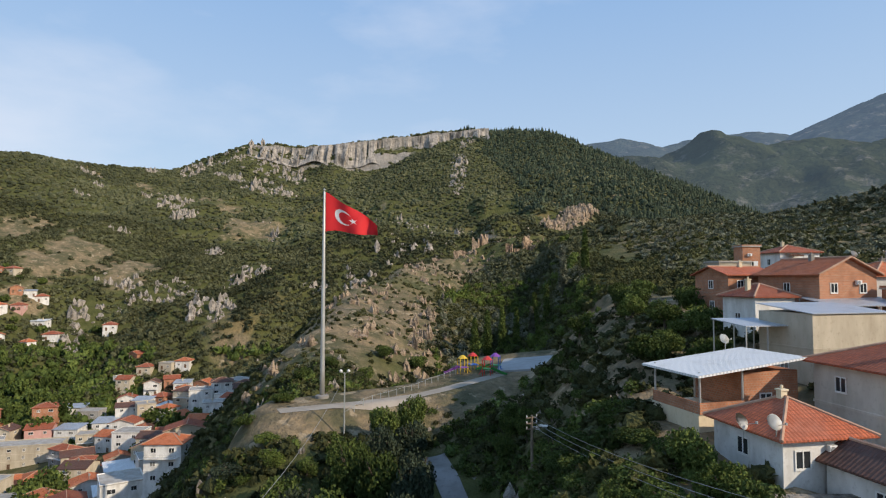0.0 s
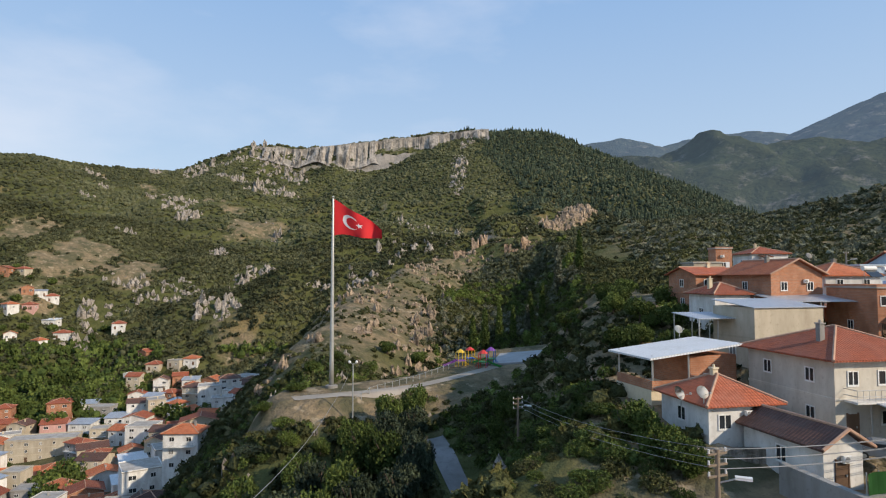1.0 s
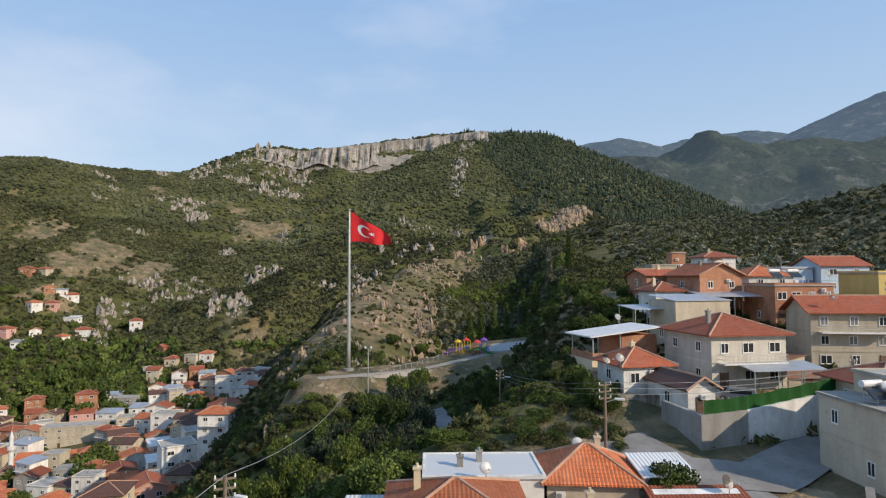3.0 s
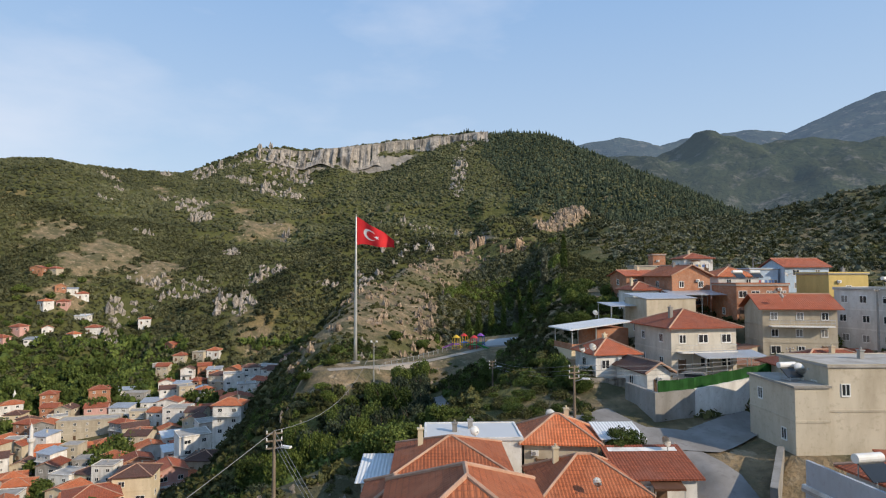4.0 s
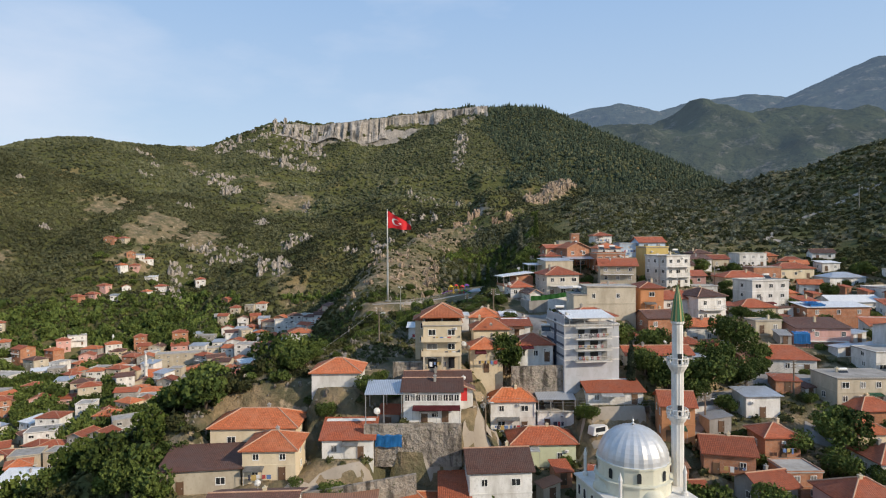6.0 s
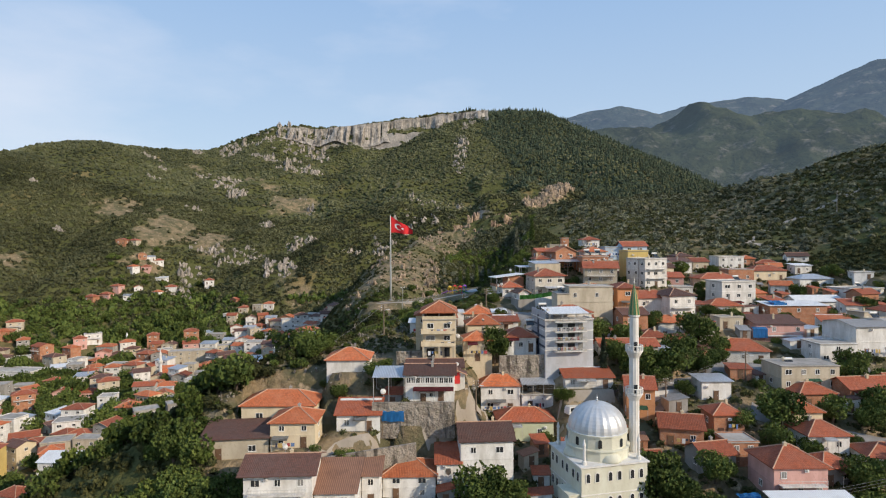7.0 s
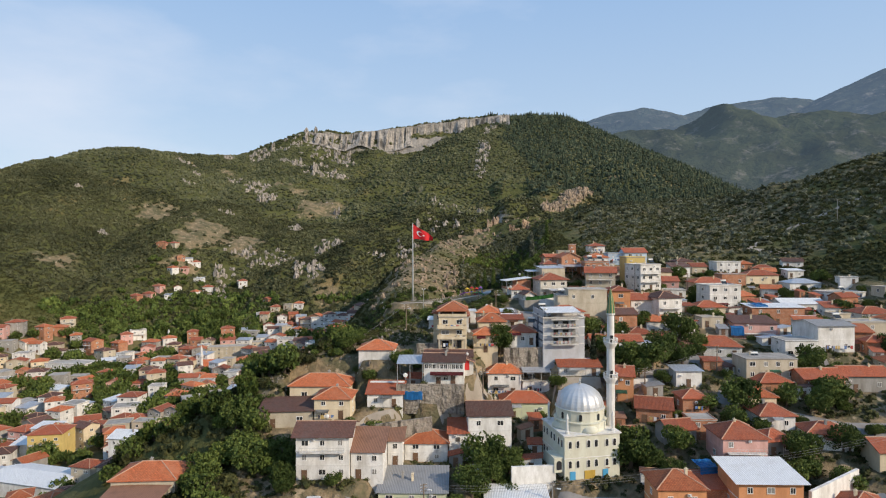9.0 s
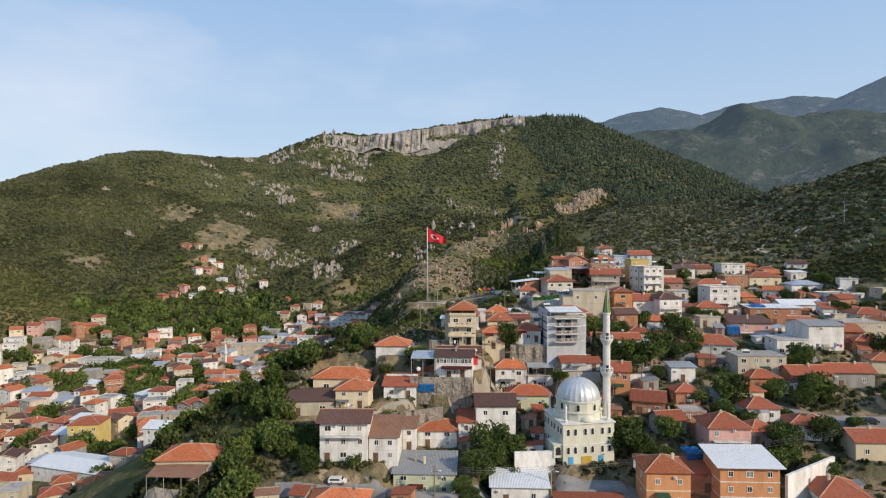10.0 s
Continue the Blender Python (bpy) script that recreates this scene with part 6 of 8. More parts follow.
P1 = utility_pole(10.5, 16.6, 55.8 - ground_z(10.5, 16.6))
P2 = utility_pole(7.4, 44, 4.6)
P3 = utility_pole(30.6, 23.4, 4.0, 1)
P4 = utility_pole(-8.8, 6.5, 5.6)
P5 = utility_pole(34.4, -13.2, 4.4)
P6 = utility_pole(6.3, -14.4, 4.6)
P7 = utility_pole(14.6, -37.4, 5.0, 1)
utility_pole(31.4, 24.2, 4.4, 1)
utility_pole(46.5, 33.5, 6.5, 1)
P10 = utility_pole(-2.4, -40.6, 4.6)
P11 = utility_pole(49, -8, 4.6)
for dz in (0.0, -0.35, -0.7):
    for off in (0.0, 0.35):
        wire((P1[0] + off, P1[1], P1[2] + dz), (P3[0] + off, P3[1], P3[2] + dz + 0.6), 0.45)
    wire((P1[0], P1[1], P1[2] + dz), (P2[0], P2[1], P2[2] + dz), 0.5)
    wire((P6[0], P6[1], P6[2] + dz), (P5[0], P5[1], P5[2] + dz), 0.6)
    wire((P6[0], P6[1], P6[2] + dz), (P4[0], P4[1], P4[2] + dz), 0.7)
    wire((P10[0], P10[1], P10[2] + dz), (P7[0], P7[1], P7[2] + dz), 0.4)
    wire((P5[0], P5[1], P5[2] + dz), (P11[0], P11[1], P11[2] + dz), 0.4)
    wire((P7[0], P7[1], P7[2] + dz), (62, -33, 40 + dz), 0.8)
wire((-8.8, 6.5, P4[2]), (-34, -16, 40), 1.2, 0.02)
wire((-8.8, 6.5, P4[2]), (-9, 62, 51), 2.2, 0.02)


def terrace_lamp(x, y, h):
    root = thing("street_lamp", "white double-headed street lamp on the terrace", "street lamp", pose(x, y, ground_z(x, y)), "street lamps")
    bm = bmesh.new(); cyl(bm, 0, 0, -0.3, h, 0.09, 0.06, 10)
    part("pole", bm, MAT_STEEL, root)
    for s in (-1, 1):
        bm = bmesh.new(); bar(bm, (0, 0, h - 0.15), (0.35 * s, 0, h + 0.1), 0.03)
        arm = part("arm", bm, MAT_STEEL, root)
        bm = bmesh.new(); bmesh.ops.create_uvsphere(bm, u_segments=10, v_segments=6, radius=0.18, matrix=Matrix.Translation((0.4 * s, 0, h + 0.15)))
        part("globe", bm, MAT_DISH, arm, smooth=True)


terrace_lamp(-8.6, 63.4, 52.3 - ground_z(-8.6, 63.4))
terrace_lamp(-3.5, 95, 3.6)
for x, y, h in ((52.7, 68, 6.5), (150, 118, 8), (66, 50, 5.5)):
    utility_pole(x, y, h, 1)

# ---- the playground and court on the terrace ----
MAT_PLAY = {c: plain(f"play_{c}", v, 0.5, dirt=0.1, relief=0) for c, v in (("yellow", (0.65, 0.42, 0.03)), ("purple", (0.2, 0.06, 0.32)), ("red", (0.55, 0.04, 0.03)), ("green", (0.04, 0.3, 0.06)), ("blue", (0.04, 0.15, 0.5)))}


def play_tower(x, y, turn, post, deck, roof, slide):
    root = thing("play_tower", f"playground tower with a {roof} roof and {slide} slide", "play tower", pose(x, y, ground_z(x, y) + 0.05, 0, 0, turn), "playground towers")
    for sx in (-0.55, 0.55):
        for sy in (-0.55, 0.55):
            bm = bmesh.new(); cyl(bm, sx, sy, -0.3, 2.1, 0.06)
            part("post", bm, MAT_PLAY[post], root)
    bm = bmesh.new(); box(bm, -0.65, 0.65, -0.65, 0.65, 0.8, 0.9)
    part("deck", bm, MAT_PLAY[deck], root)
    bm = bmesh.new(); lathe(bm, [(0.75, 2.1), (0.42, 2.4), (0.05, 2.6)], 8)
    part("roof", bm, MAT_PLAY[roof], root)
    bm = bmesh.new()
    prev = None
    for k in range(9):
        s = k / 8
        px, pz = 0.6 + 2.2 * s, 0.92 - 0.85 * s ** 0.8
        cur = [bm.verts.new((px, -0.32, pz + 0.22)), bm.verts.new((px, -0.28, pz)), bm.verts.new((px, 0.28, pz)), bm.verts.new((px, 0.32, pz + 0.22))]
        if prev:
            for j in range(3):
                bm.faces.new((prev[j], cur[j], cur[j + 1], prev[j + 1]))
        prev = cur
    bmesh.ops.solidify(bm, geom=bm.faces[:], thickness=0.04)
    part("slide", bm, MAT_PLAY[slide], root)
    bm = bmesh.new()
    bar(bm, (-1.2, -0.3, 0), (-0.6, -0.3, 0.9), 0.03)
    ladder = part("ladder", bm, MAT_PLAY[post], root)
    bm = bmesh.new()
    bar(bm, (-1.2, 0.3, 0), (-0.6, 0.3, 0.9), 0.03)
    part("side_rail", bm, MAT_PLAY[post], ladder)
    for k in range(4):
        bm = bmesh.new()
        bar(bm, (-1.1 + 0.15 * k, -0.3, 0.15 + 0.22 * k), (-1.1 + 0.15 * k, 0.3, 0.15 + 0.22 * k), 0.025)
        part("rung", bm, MAT_PLAY[post], ladder)


play_tower(5.0, 86.8, 200, "yellow", "purple", "yellow", "purple")
play_tower(6.6, 88.4, 20, "yellow", "blue", "red", "yellow")
play_tower(8.2, 83.2, -20, "red", "green", "red", "green")
play_tower(9.6, 85.6, 160, "blue", "green", "purple", "green")
bm = bmesh.new(); box(bm, -3.9, 3.9, -9.5, 9.5, -1.2, 0.12)
court = tagged(new("pavement_court", mesh_of("pavement_court", bm, plain("court_concrete", (0.36, 0.36, 0.355), 0.85, dirt=0.2, scale=0.4))), "pale grey-blue concrete sports court", "court", kind="structure")
court.matrix_basis = pose(15.4, 92.8, 49.42, 0, -5.4, -13)
root = thing("terrace_fence", "low grey post and rail fence along the terrace", "fence", pose(0, 0, 0))
for k in range(16):
    s = k / 15
    x, y = -9 + 13 * s, 66.5 + 20 * s
    z = ground_z(x, y)
    bm = bmesh.new(); cyl(bm, x, y, z - 0.2, z + 0.8, 0.045, 0.045, 8)
    part("post", bm, MAT_STEEL, root)
    if k < 15:
        x2, y2 = -9 + 13 * (k + 1) / 15, 66.5 + 20 * (k + 1) / 15
        bm = bmesh.new(); bar(bm, (x, y, z + 0.7), (x2, y2, ground_z(x2, y2) + 0.7), 0.018)
        part("rail", bm, MAT_STEEL, root)

# ---- vehicles ----
MAT_TYRE = plain("rubber", (0.03, 0.03, 0.03), 0.9, relief=0)
CAR_PAINT = {"white": plain("car_white", (0.7, 0.7, 0.69), 0.25, dirt=0.08, relief=0), "dark": plain("car_dark", (0.04, 0.045, 0.05), 0.2, dirt=0.1, relief=0), "silver": plain("car_silver", (0.42, 0.43, 0.44), 0.25, 0.5, dirt=0.08, relief=0), "red": plain("car_red", (0.35, 0.03, 0.03), 0.25, dirt=0.08, relief=0)}


def car(x, y, turn, paint, van=False, z=None):
    z = (ground_z(x, y) + 0.12) if z is None else z
    root = thing("car" if not van else "van", f"{paint} {'delivery van' if van else 'estate car'} parked beside the road", "car", pose(x, y, z, 0, 0, turn), "parked cars")
    L, W, H = (2.9, 1.2, 1.25) if van else (2.75, 1.1, 0.95)
    prof = [(-L / 2, 0.2), (L / 2, 0.2), (L / 2, 0.5), (L * 0.36, 0.55), (L * (0.26 if van else 0.18), H), (-L * 0.44, H), (-L / 2, 0.58)]
    bm = bmesh.new()
    a = [bm.verts.new((px, -W / 2, pz)) for px, pz in prof]
    b = [bm.verts.new((px, W / 2, pz)) for px, pz in prof]
    bm.faces.new(a); bm.faces.new(b[::-1])
    for i in range(len(prof)):
        bm.faces.new((a[i], b[i], b[(i + 1) % len(prof)], a[(i + 1) % len(prof)]))
    bmesh.ops.recalc_face_normals(bm, faces=bm.faces[:])
    bmesh.ops.bevel(bm, geom=bm.edges[:], offset=0.06, segments=2, affect="EDGES")
    part("body", bm, CAR_PAINT[paint], root)
    for s in (-1, 1):
        bm = bmesh.new(); box(bm, -L * 0.38, L * 0.14, s * W / 2 - 0.012, s * W / 2 + 0.012, 0.6, H - 0.1)
        part("side_window", bm, MAT_PANE, root)
    bm = bmesh.new(); v = box(bm, -0.02, 0.02, -W * 0.42, W * 0.42, -0.2, 0.2); bmesh.ops.transform(bm, matrix=pose(L * (0.32 if van else 0.28), 0, 0.5 * (0.55 + H), 0, -25 if van else -32, 0), verts=v)
    part("windscreen", bm, MAT_PANE, root)
    for sx in (-L * 0.31, L * 0.31):
        for sy in (-W / 2 + 0.06, W / 2 - 0.06):
            bm = bmesh.new(); bmesh.ops.create_cone(bm, cap_ends=True, segments=14, radius1=0.2, radius2=0.2, depth=0.14)
            wheel = part("wheel", bm, MAT_TYRE, root, m=pose(sx, sy, 0.2, 90))
            bm = bmesh.new(); bmesh.ops.create_cone(bm, cap_ends=True, segments=10, radius1=0.11, radius2=0.11, depth=0.15)
            part("rim", bm, MAT_STEEL, wheel)


car(-16.8, -39.0, 2, "white")
car(20.8, -13.6, 25, "white", True)
car(22.4, 24.0, 150, "silver", z=53.1)
car(68, -24.6, 10, "dark")
car(1.5, -22.1, 190, "silver")
for k, (x, y) in enumerate(((-111, 58), (-112.6, 66), (-113.8, 80), (-116, 96), (-117.4, 102), (-112.4, 52))):
    car(x, y, 95, ("white", "dark", "silver", "white", "red", "white")[k])

# ---- tarpaulins, heaters and dishes ----
def tarp(x, y, z, w, d, turn, h):
    root = thing("tarpaulin_shelter", "yard shelter covered with a bright blue tarpaulin", "shelter", pose(x, y, z, 0, 0, turn), "tarpaulin shelters")
    bm = bmesh.new()
    n = 10
    grid = [[bm.verts.new((-w / 2 + w * i / n, d * j / n, h + 0.1 * math.sin(i * 1.7) * math.sin(j * 1.3) + 0.25 * j / n)) for j in range(n + 1)] for i in range(n + 1)]
    for i in range(n):
        for j in range(n):
            bm.faces.new((grid[i][j], grid[i + 1][j], grid[i + 1][j + 1], grid[i][j + 1]))
    front = [bm.verts.new((-w / 2 + w * i / n, -0.05 - 0.04 * math.sin(i * 2.1), h * 0.45 + 0.06 * math.sin(i))) for i in range(n + 1)]
    for i in range(n):
        bm.faces.new((front[i], front[i + 1], grid[i + 1][0], grid[i][0]))
    bmesh.ops.solidify(bm, geom=bm.faces[:], thickness=0.03)
    part("tarpaulin", bm, MAT_BLUE, root)
    for px in (-w / 2 + 0.1, w / 2 - 0.1):
        for py in (0.1, d - 0.1):
            bm = bmesh.new(); cyl(bm, px, py, -1.0, h, 0.05, 0.05, 8)
            part("post", bm, MAT_WOOD, root)


tarp(-5.2, -21.6, 40.4, 3.0, 2.6, -4, 2.2)
tarp(36.2, -35.2, 33.6, 2.6, 2.4, 8, 2.4)
tarp(72.4, 22.4, 49.5, 3.0, 3, 5, 2.4)
tarp(88, -9, 43.0, 3.4, 2.6, -8, 3.2)
tarp(60, 7.6, 45.8, 2.6, 1.0, -5, 3.0)
for x, y, z, s in ((4.1, -8.4, 49.8, 1.1), (4.5, -8.6, 49.4, 1.0), (-6.5, -20.6, 44.4, 1.1), (14.7, 26.4, 55.3, 1.0), (18.0, 37.0, 57.8, 0.9), (15.0, 10.6, 51.2, 1.0), (14.2, 28.0, 54.9, 1.1), (25.0, 12.6, 55.3, 1.2), (18.2, -7.4, 53.7, 0.9), (8.4, 14.8, 52.0, 1.0), (2.8, 11.5, 51.8, 0.9),
                   (18.6, -5.6, 44.4, 1.0), (3.6, -15.0, 47.0, 0.8), (5.8, -17.8, 44.2, 1.0), (2.0, -28.4, 36.6, 1.0), (25.6, -44.8, 30.6, 1.1), (33.6, -2.5, 48.9, 0.8), (47.5, 12.5, 50.5, 0.9), (51.8, 41.8, 61.0, 1.0), (39.5, 55, 63.8, 0.9), (36.2, 33.0, 59.8, 0.8), (9.0, 5.4, 50.7, 0.7), (44.2, 45, 62.0, 0.9), (62.4, 10.6, 51.2, 0.9), (-16.8, -31.5, 41.0, 0.9)):
    satellite_dish(x, y, z, 20 + 15 * math.sin(x * 7 + y), -28, s)
for x, y, z, a in ((37.5, 44, 61.9, 10), (40.5, 45.5, 61.9, 5), (52.5, 39.5, 61.1, 20), (67.5, 31, 56.1, 8), (76, 1, 51.5, 5), (15.2, -9.2, 42.0, 5), (55.5, -8.4, 45.6, 0), (16.0, -3.2, 51.2, 0), (105, 45, 53.4, 10)):
    if ground_z(x, y) < z - 1.5:
        water_tank(x, y, z, a)

LANES = ([(13.5, 17), (17.4, 10), (17.2, 3)], [(14, 15.5), (24, 17.8), (40, 24.5)], [(-18, -29.5), (-5, -23.4), (7, -16)], [(30, -14.6), (37, -9.5), (43, -8.4), (47.6, -3.6), (70, -6)],
         [(46, -15), (62, -24), (84, -24)], [(-26, -40.5), (0, -40), (14, -36.5), (28, -37)], [(5, -13), (20, -13.8), (27, -13.2)])

# ---- the valley town ----
def small_minaret(x, y, z, h, label):
    root = thing("minaret", label, "minaret", pose(x, y, z))
    bm = bmesh.new(); lathe(bm, [(0.9, -1), (0.9, h * 0.12), (0.62, h * 0.2), (0.6, h * 0.62)], 12)
    part("shaft", bm, MAT_STONEWHITE, root)
    bm = bmesh.new(); lathe(bm, [(0.65, h * 0.58), (1.0, h * 0.62), (1.0, h * 0.68)], 12)
    part("balcony", bm, MAT_STONEWHITE, root)
    bm = bmesh.new(); lathe(bm, [(0.5, h * 0.68), (0.5, h * 0.84), (0.58, h * 0.85), (0.03, h)], 12)
    part("upper_shaft", bm, MAT_STONEWHITE, root)


valley_rng = random.Random(5)
VALLEY = []
STYLES = (("white", "orange"), ("white", "red"), ("cream", "orange"), ("white", "orange"), ("brick", "red"), ("pink", "red"), ("beige", "red"), ("white", "silver"), ("concrete", "orange"), ("beige", "brown"), ("white", "white"), ("white", "slab"), ("beige", "slab"), ("white", "slab"), ("brick", "orange"), ("concrete", "red"), ("white", "brown"), ("concrete", "slab"), ("cream", "brown"))


def free_spot(x, y, r, close=0.86):
    return all(math.hypot(x - hx, y - hy) > (r + hr) * close for hx, hy, hr in HOUSES)


def valley_house(x, y, rng, big=1.0, low=False):
    wall, tiles = rng.choice(STYLES[:8] + STYLES[10:13] if low else STYLES)
    w, d = rng.uniform(4.8, 7.8) * big, rng.uniform(4.6, 6.6) * big
    if not free_spot(x, y + d / 2, math.hypot(w, d) / 2, 0.73) or (x > -110 and ground_z(x, y + d / 2) > 31):
        return
    storeys = 1 if low else rng.choice((1, 2, 2, 2, 3, 3))
    roof = "flat" if tiles == "slab" else ("sheet" if tiles in ("silver", "white") else rng.choice(("hip", "gable", "hip", "gablefront")))
    base = ground_z(x, y + d / 2) - 0.3
    VALLEY.append(house(x - w / 2, x + w / 2, y, base, base + 1.95 * storeys + rng.uniform(0.3, 0.7), d, roof, 0.3 if roof == "flat" else (0.6 if roof == "sheet" else 1.15), wall, tiles, rot=rng.choice((-25, -12, 0, 10, 18, 32)), storeys=storeys, cols=2, side=int(rng.random() < 0.5), chimney=int(rng.random() < 0.2),
          balcony=int(storeys > 1 and rng.random() < 0.25), winw=0.95, group="valley town houses", plinth=2.5, seed=3, levels=False))


house(-84.5, -74.5, 26, 12, 18.6, 7, "gable", 1.3, "white", "white", rot=-6, storeys=3, cols=3, group="valley town houses", label="white three-storey building with a pale curved roof", levels=False)
house(-116, -94, 24, 4.5, 8.2, 11, "gable", 1.2, "white", "white", rot=-14, cols=4, chimney=0, group="valley town houses", label="long hall with a broad patched white metal roof", levels=False)
house(-119, -110, 46, 4.5, 13, 8, "hip", 1.6, "yellow", "red", rot=10, storeys=3, cols=3, balcony=2, group="valley town houses", label="yellow three-storey house with balconies and a red roof", levels=False)
house(-115, -99, 148, 5, 9, 13, "gable", 3.8, "cream", "orange", rot=12, cols=4, group="valley town houses", label="old mosque hall under a large orange roof", chimney=0, levels=False)
small_minaret(-114.5, 147, 7, 13.5, "short white minaret beside an orange-roofed hall")
small_minaret(-156, 200, 9, 11, "distant small white minaret among trees")
house(-122, -104, 172, 9, 15, 7, "flat", 0.4, "beige", "slab", rot=14, storeys=3, cols=5, group="valley town houses", chimney=0, label="long bare beige block with a flat roof", levels=False)
house(-190, -168, 148, 5, 11.5, 9, "flat", 0.4, "white", "slab", rot=-8, storeys=3, cols=6, balcony=1, group="valley town houses", chimney=0, label="long white apartment block with a flat roof", levels=False)
GROVES = ((-144, 128, 9), (-161, 146, 9), (-131, 140, 7), (-144, 172, 8), (-90, 92, 6), (-133, 112, 6), (-106, 83, 7), (-130, 200, 9), (-156, 207, 9), (-172, 137, 7), (-64, 40, 9), (-58, 62, 8))
gap = 6.1
for iy in range(33):
    for ix in range(50):
        x = -46 - ix * gap + valley_rng.uniform(-1.6, 1.6) + (gap / 2 if iy % 2 else 0)
        y = 8 + iy * gap + valley_rng.uniform(-1.6, 1.6)
        z = ground_z(x, y)
        if any(math.hypot(x - gx, y - gy) < r for gx, gy, r in GROVES):
            continue
        if abs(x - 3) > 0.88 * (y + 130) or z > (23 if x < -95 else 31) or y > 244 - 0.16 * abs(x + 60):
            continue
        if float(waves(np.array([x]), np.array([y]), 45, 14, 2)[0]) > (0.3 if y > 95 and x < -105 else 0.75) or valley_rng.random() < 0.06:
            continue
        valley_house(x, y, valley_rng)
# houses strung out up the valley and the hamlet on the far slope
for k in range(60):
    t = k / 60
    valley_house(-66 - 34 * math.sin(3 * t) - valley_rng.uniform(-8, 16), 196 + 62 * t, valley_rng, 0.85, t > 0.4)
for x, y in ((-191, 275), (-197, 272), (-179, 263), (-175, 266), (-182, 259), (-171, 268), (-174, 256), (-180, 250), (-181, 235), (-187, 220), (-182, 226), (-165, 256), (-157, 252), (-172, 231), (-170, 240), (-162, 243), (-138, 262)):
    valley_house(x, y, valley_rng, 0.8, y > 212)


def merged(roots, name, label, category):
    """The far ones of many alike things as one mesh, with their materials and tile coordinates."""
    V, L, N, M, U, mats, base, gone = [], [], [], [], [], [], 0, []
    kids = {}
    for ob in scene.collection.objects:
        kids.setdefault(ob.parent, []).append(ob)
    for root in roots:
        for ob in kids[root] + [c for k in kids[root] for c in kids.get(k, [])]:
            m, up = ob.matrix_basis.copy(), ob.parent
            while up is not None:
                m, up = up.matrix_basis @ m, up.parent
            me = ob.data
            nv, nl, nf = len(me.vertices), len(me.loops), len(me.polygons)
            co, li, tot = np.empty(nv * 3, np.float32), np.empty(nl, np.int32), np.empty(nf, np.int32)
            me.vertices.foreach_get("co", co)
            me.loops.foreach_get("vertex_index", li)
            me.polygons.foreach_get("loop_total", tot)
            uv = np.zeros(nl * 2, np.float32)
            if me.uv_layers:
                me.uv_layers[0].data.foreach_get("uv", uv)
            mm = np.array(m)
            V.append(co.reshape(-1, 3) @ mm[:3, :3].T + mm[:3, 3])
            if me.materials[0] not in mats:
                mats.append(me.materials[0])
            L.append(li + base)
            N.append(tot)
            U.append(uv)
            M.append(np.full(nf, mats.index(me.materials[0]), np.int32))
            base += nv
            gone.append(ob)
        gone.append(root)
    bpy.data.batch_remove(gone)
    V, L, N, M, U = (np.concatenate(q) for q in (V, L, N, M, U))
    me = bpy.data.meshes.new(name)
    me.vertices.add(len(V))
    me.vertices.foreach_set("co", V.astype(np.float32).ravel())
    me.loops.add(len(L))
    me.loops.foreach_set("vertex_index", L)
    me.polygons.add(len(N))
    me.polygons.foreach_set("loop_start", np.concatenate([[0], np.cumsum(N)[:-1]]).astype(np.int32))
    me.update(calc_edges=True)
    me.uv_layers.new(name="UVMap").data.foreach_set("uv", U)
    for m in mats:
        me.materials.append(m)
    me.polygons.foreach_set("material_index", M)
    me.polygons.foreach_set("use_smooth", np.zeros(len(N), bool))
    return tagged(new(name, me), label, category, kind="stuff")


VALLEY.sort(key=lambda ob: math.hypot(ob.matrix_basis.translation.x, ob.matrix_basis.translation.y + 20))
merged(VALLEY[165:], "far_houses", "crowded white and brick houses under tiled roofs in the valley", "houses")

# infill among the hillside houses
for k in range(240):
    x, y = valley_rng.uniform(32, 112), valley_rng.uniform(-46, 80)
    w, d = valley_rng.uniform(3.4, 6), valley_rng.uniform(3.2, 5)
    road = min(float(along(np.array([x]), np.array([y]), line)[0][0]) for line in ([(30, -14.6, 0, 0), (37, -9.5, 0, 0), (43, -8.4, 0, 0), (47.6, -3.6, 0, 0), (70, -6, 0, 0)], [(46, -15, 0, 0), (62, -24, 0, 0), (84, -24, 0, 0)]))
    if free_spot(x, y + d / 2, math.hypot(w, d) / 2 + 0.6) and road > 4.5 and y > -46 + 0.2 * x:
        wall, tiles = valley_rng.choice(STYLES)
        base = ground_z(x, y + d / 2) - 0.2
        kind = "flat" if tiles == "slab" else ("sheet" if tiles in ("silver", "white") else valley_rng.choice(("hip", "gable", "mono")))
        house(x - w / 2, x + w / 2, y, base, base + valley_rng.uniform(1.8, 2.6), d, kind, 0.25 if kind == "flat" else (0.5 if kind == "sheet" else 1.1), wall, tiles, rot=valley_rng.uniform(-20, 20), cols=2, side=1, chimney=int(k % 3 == 0), levels=False)

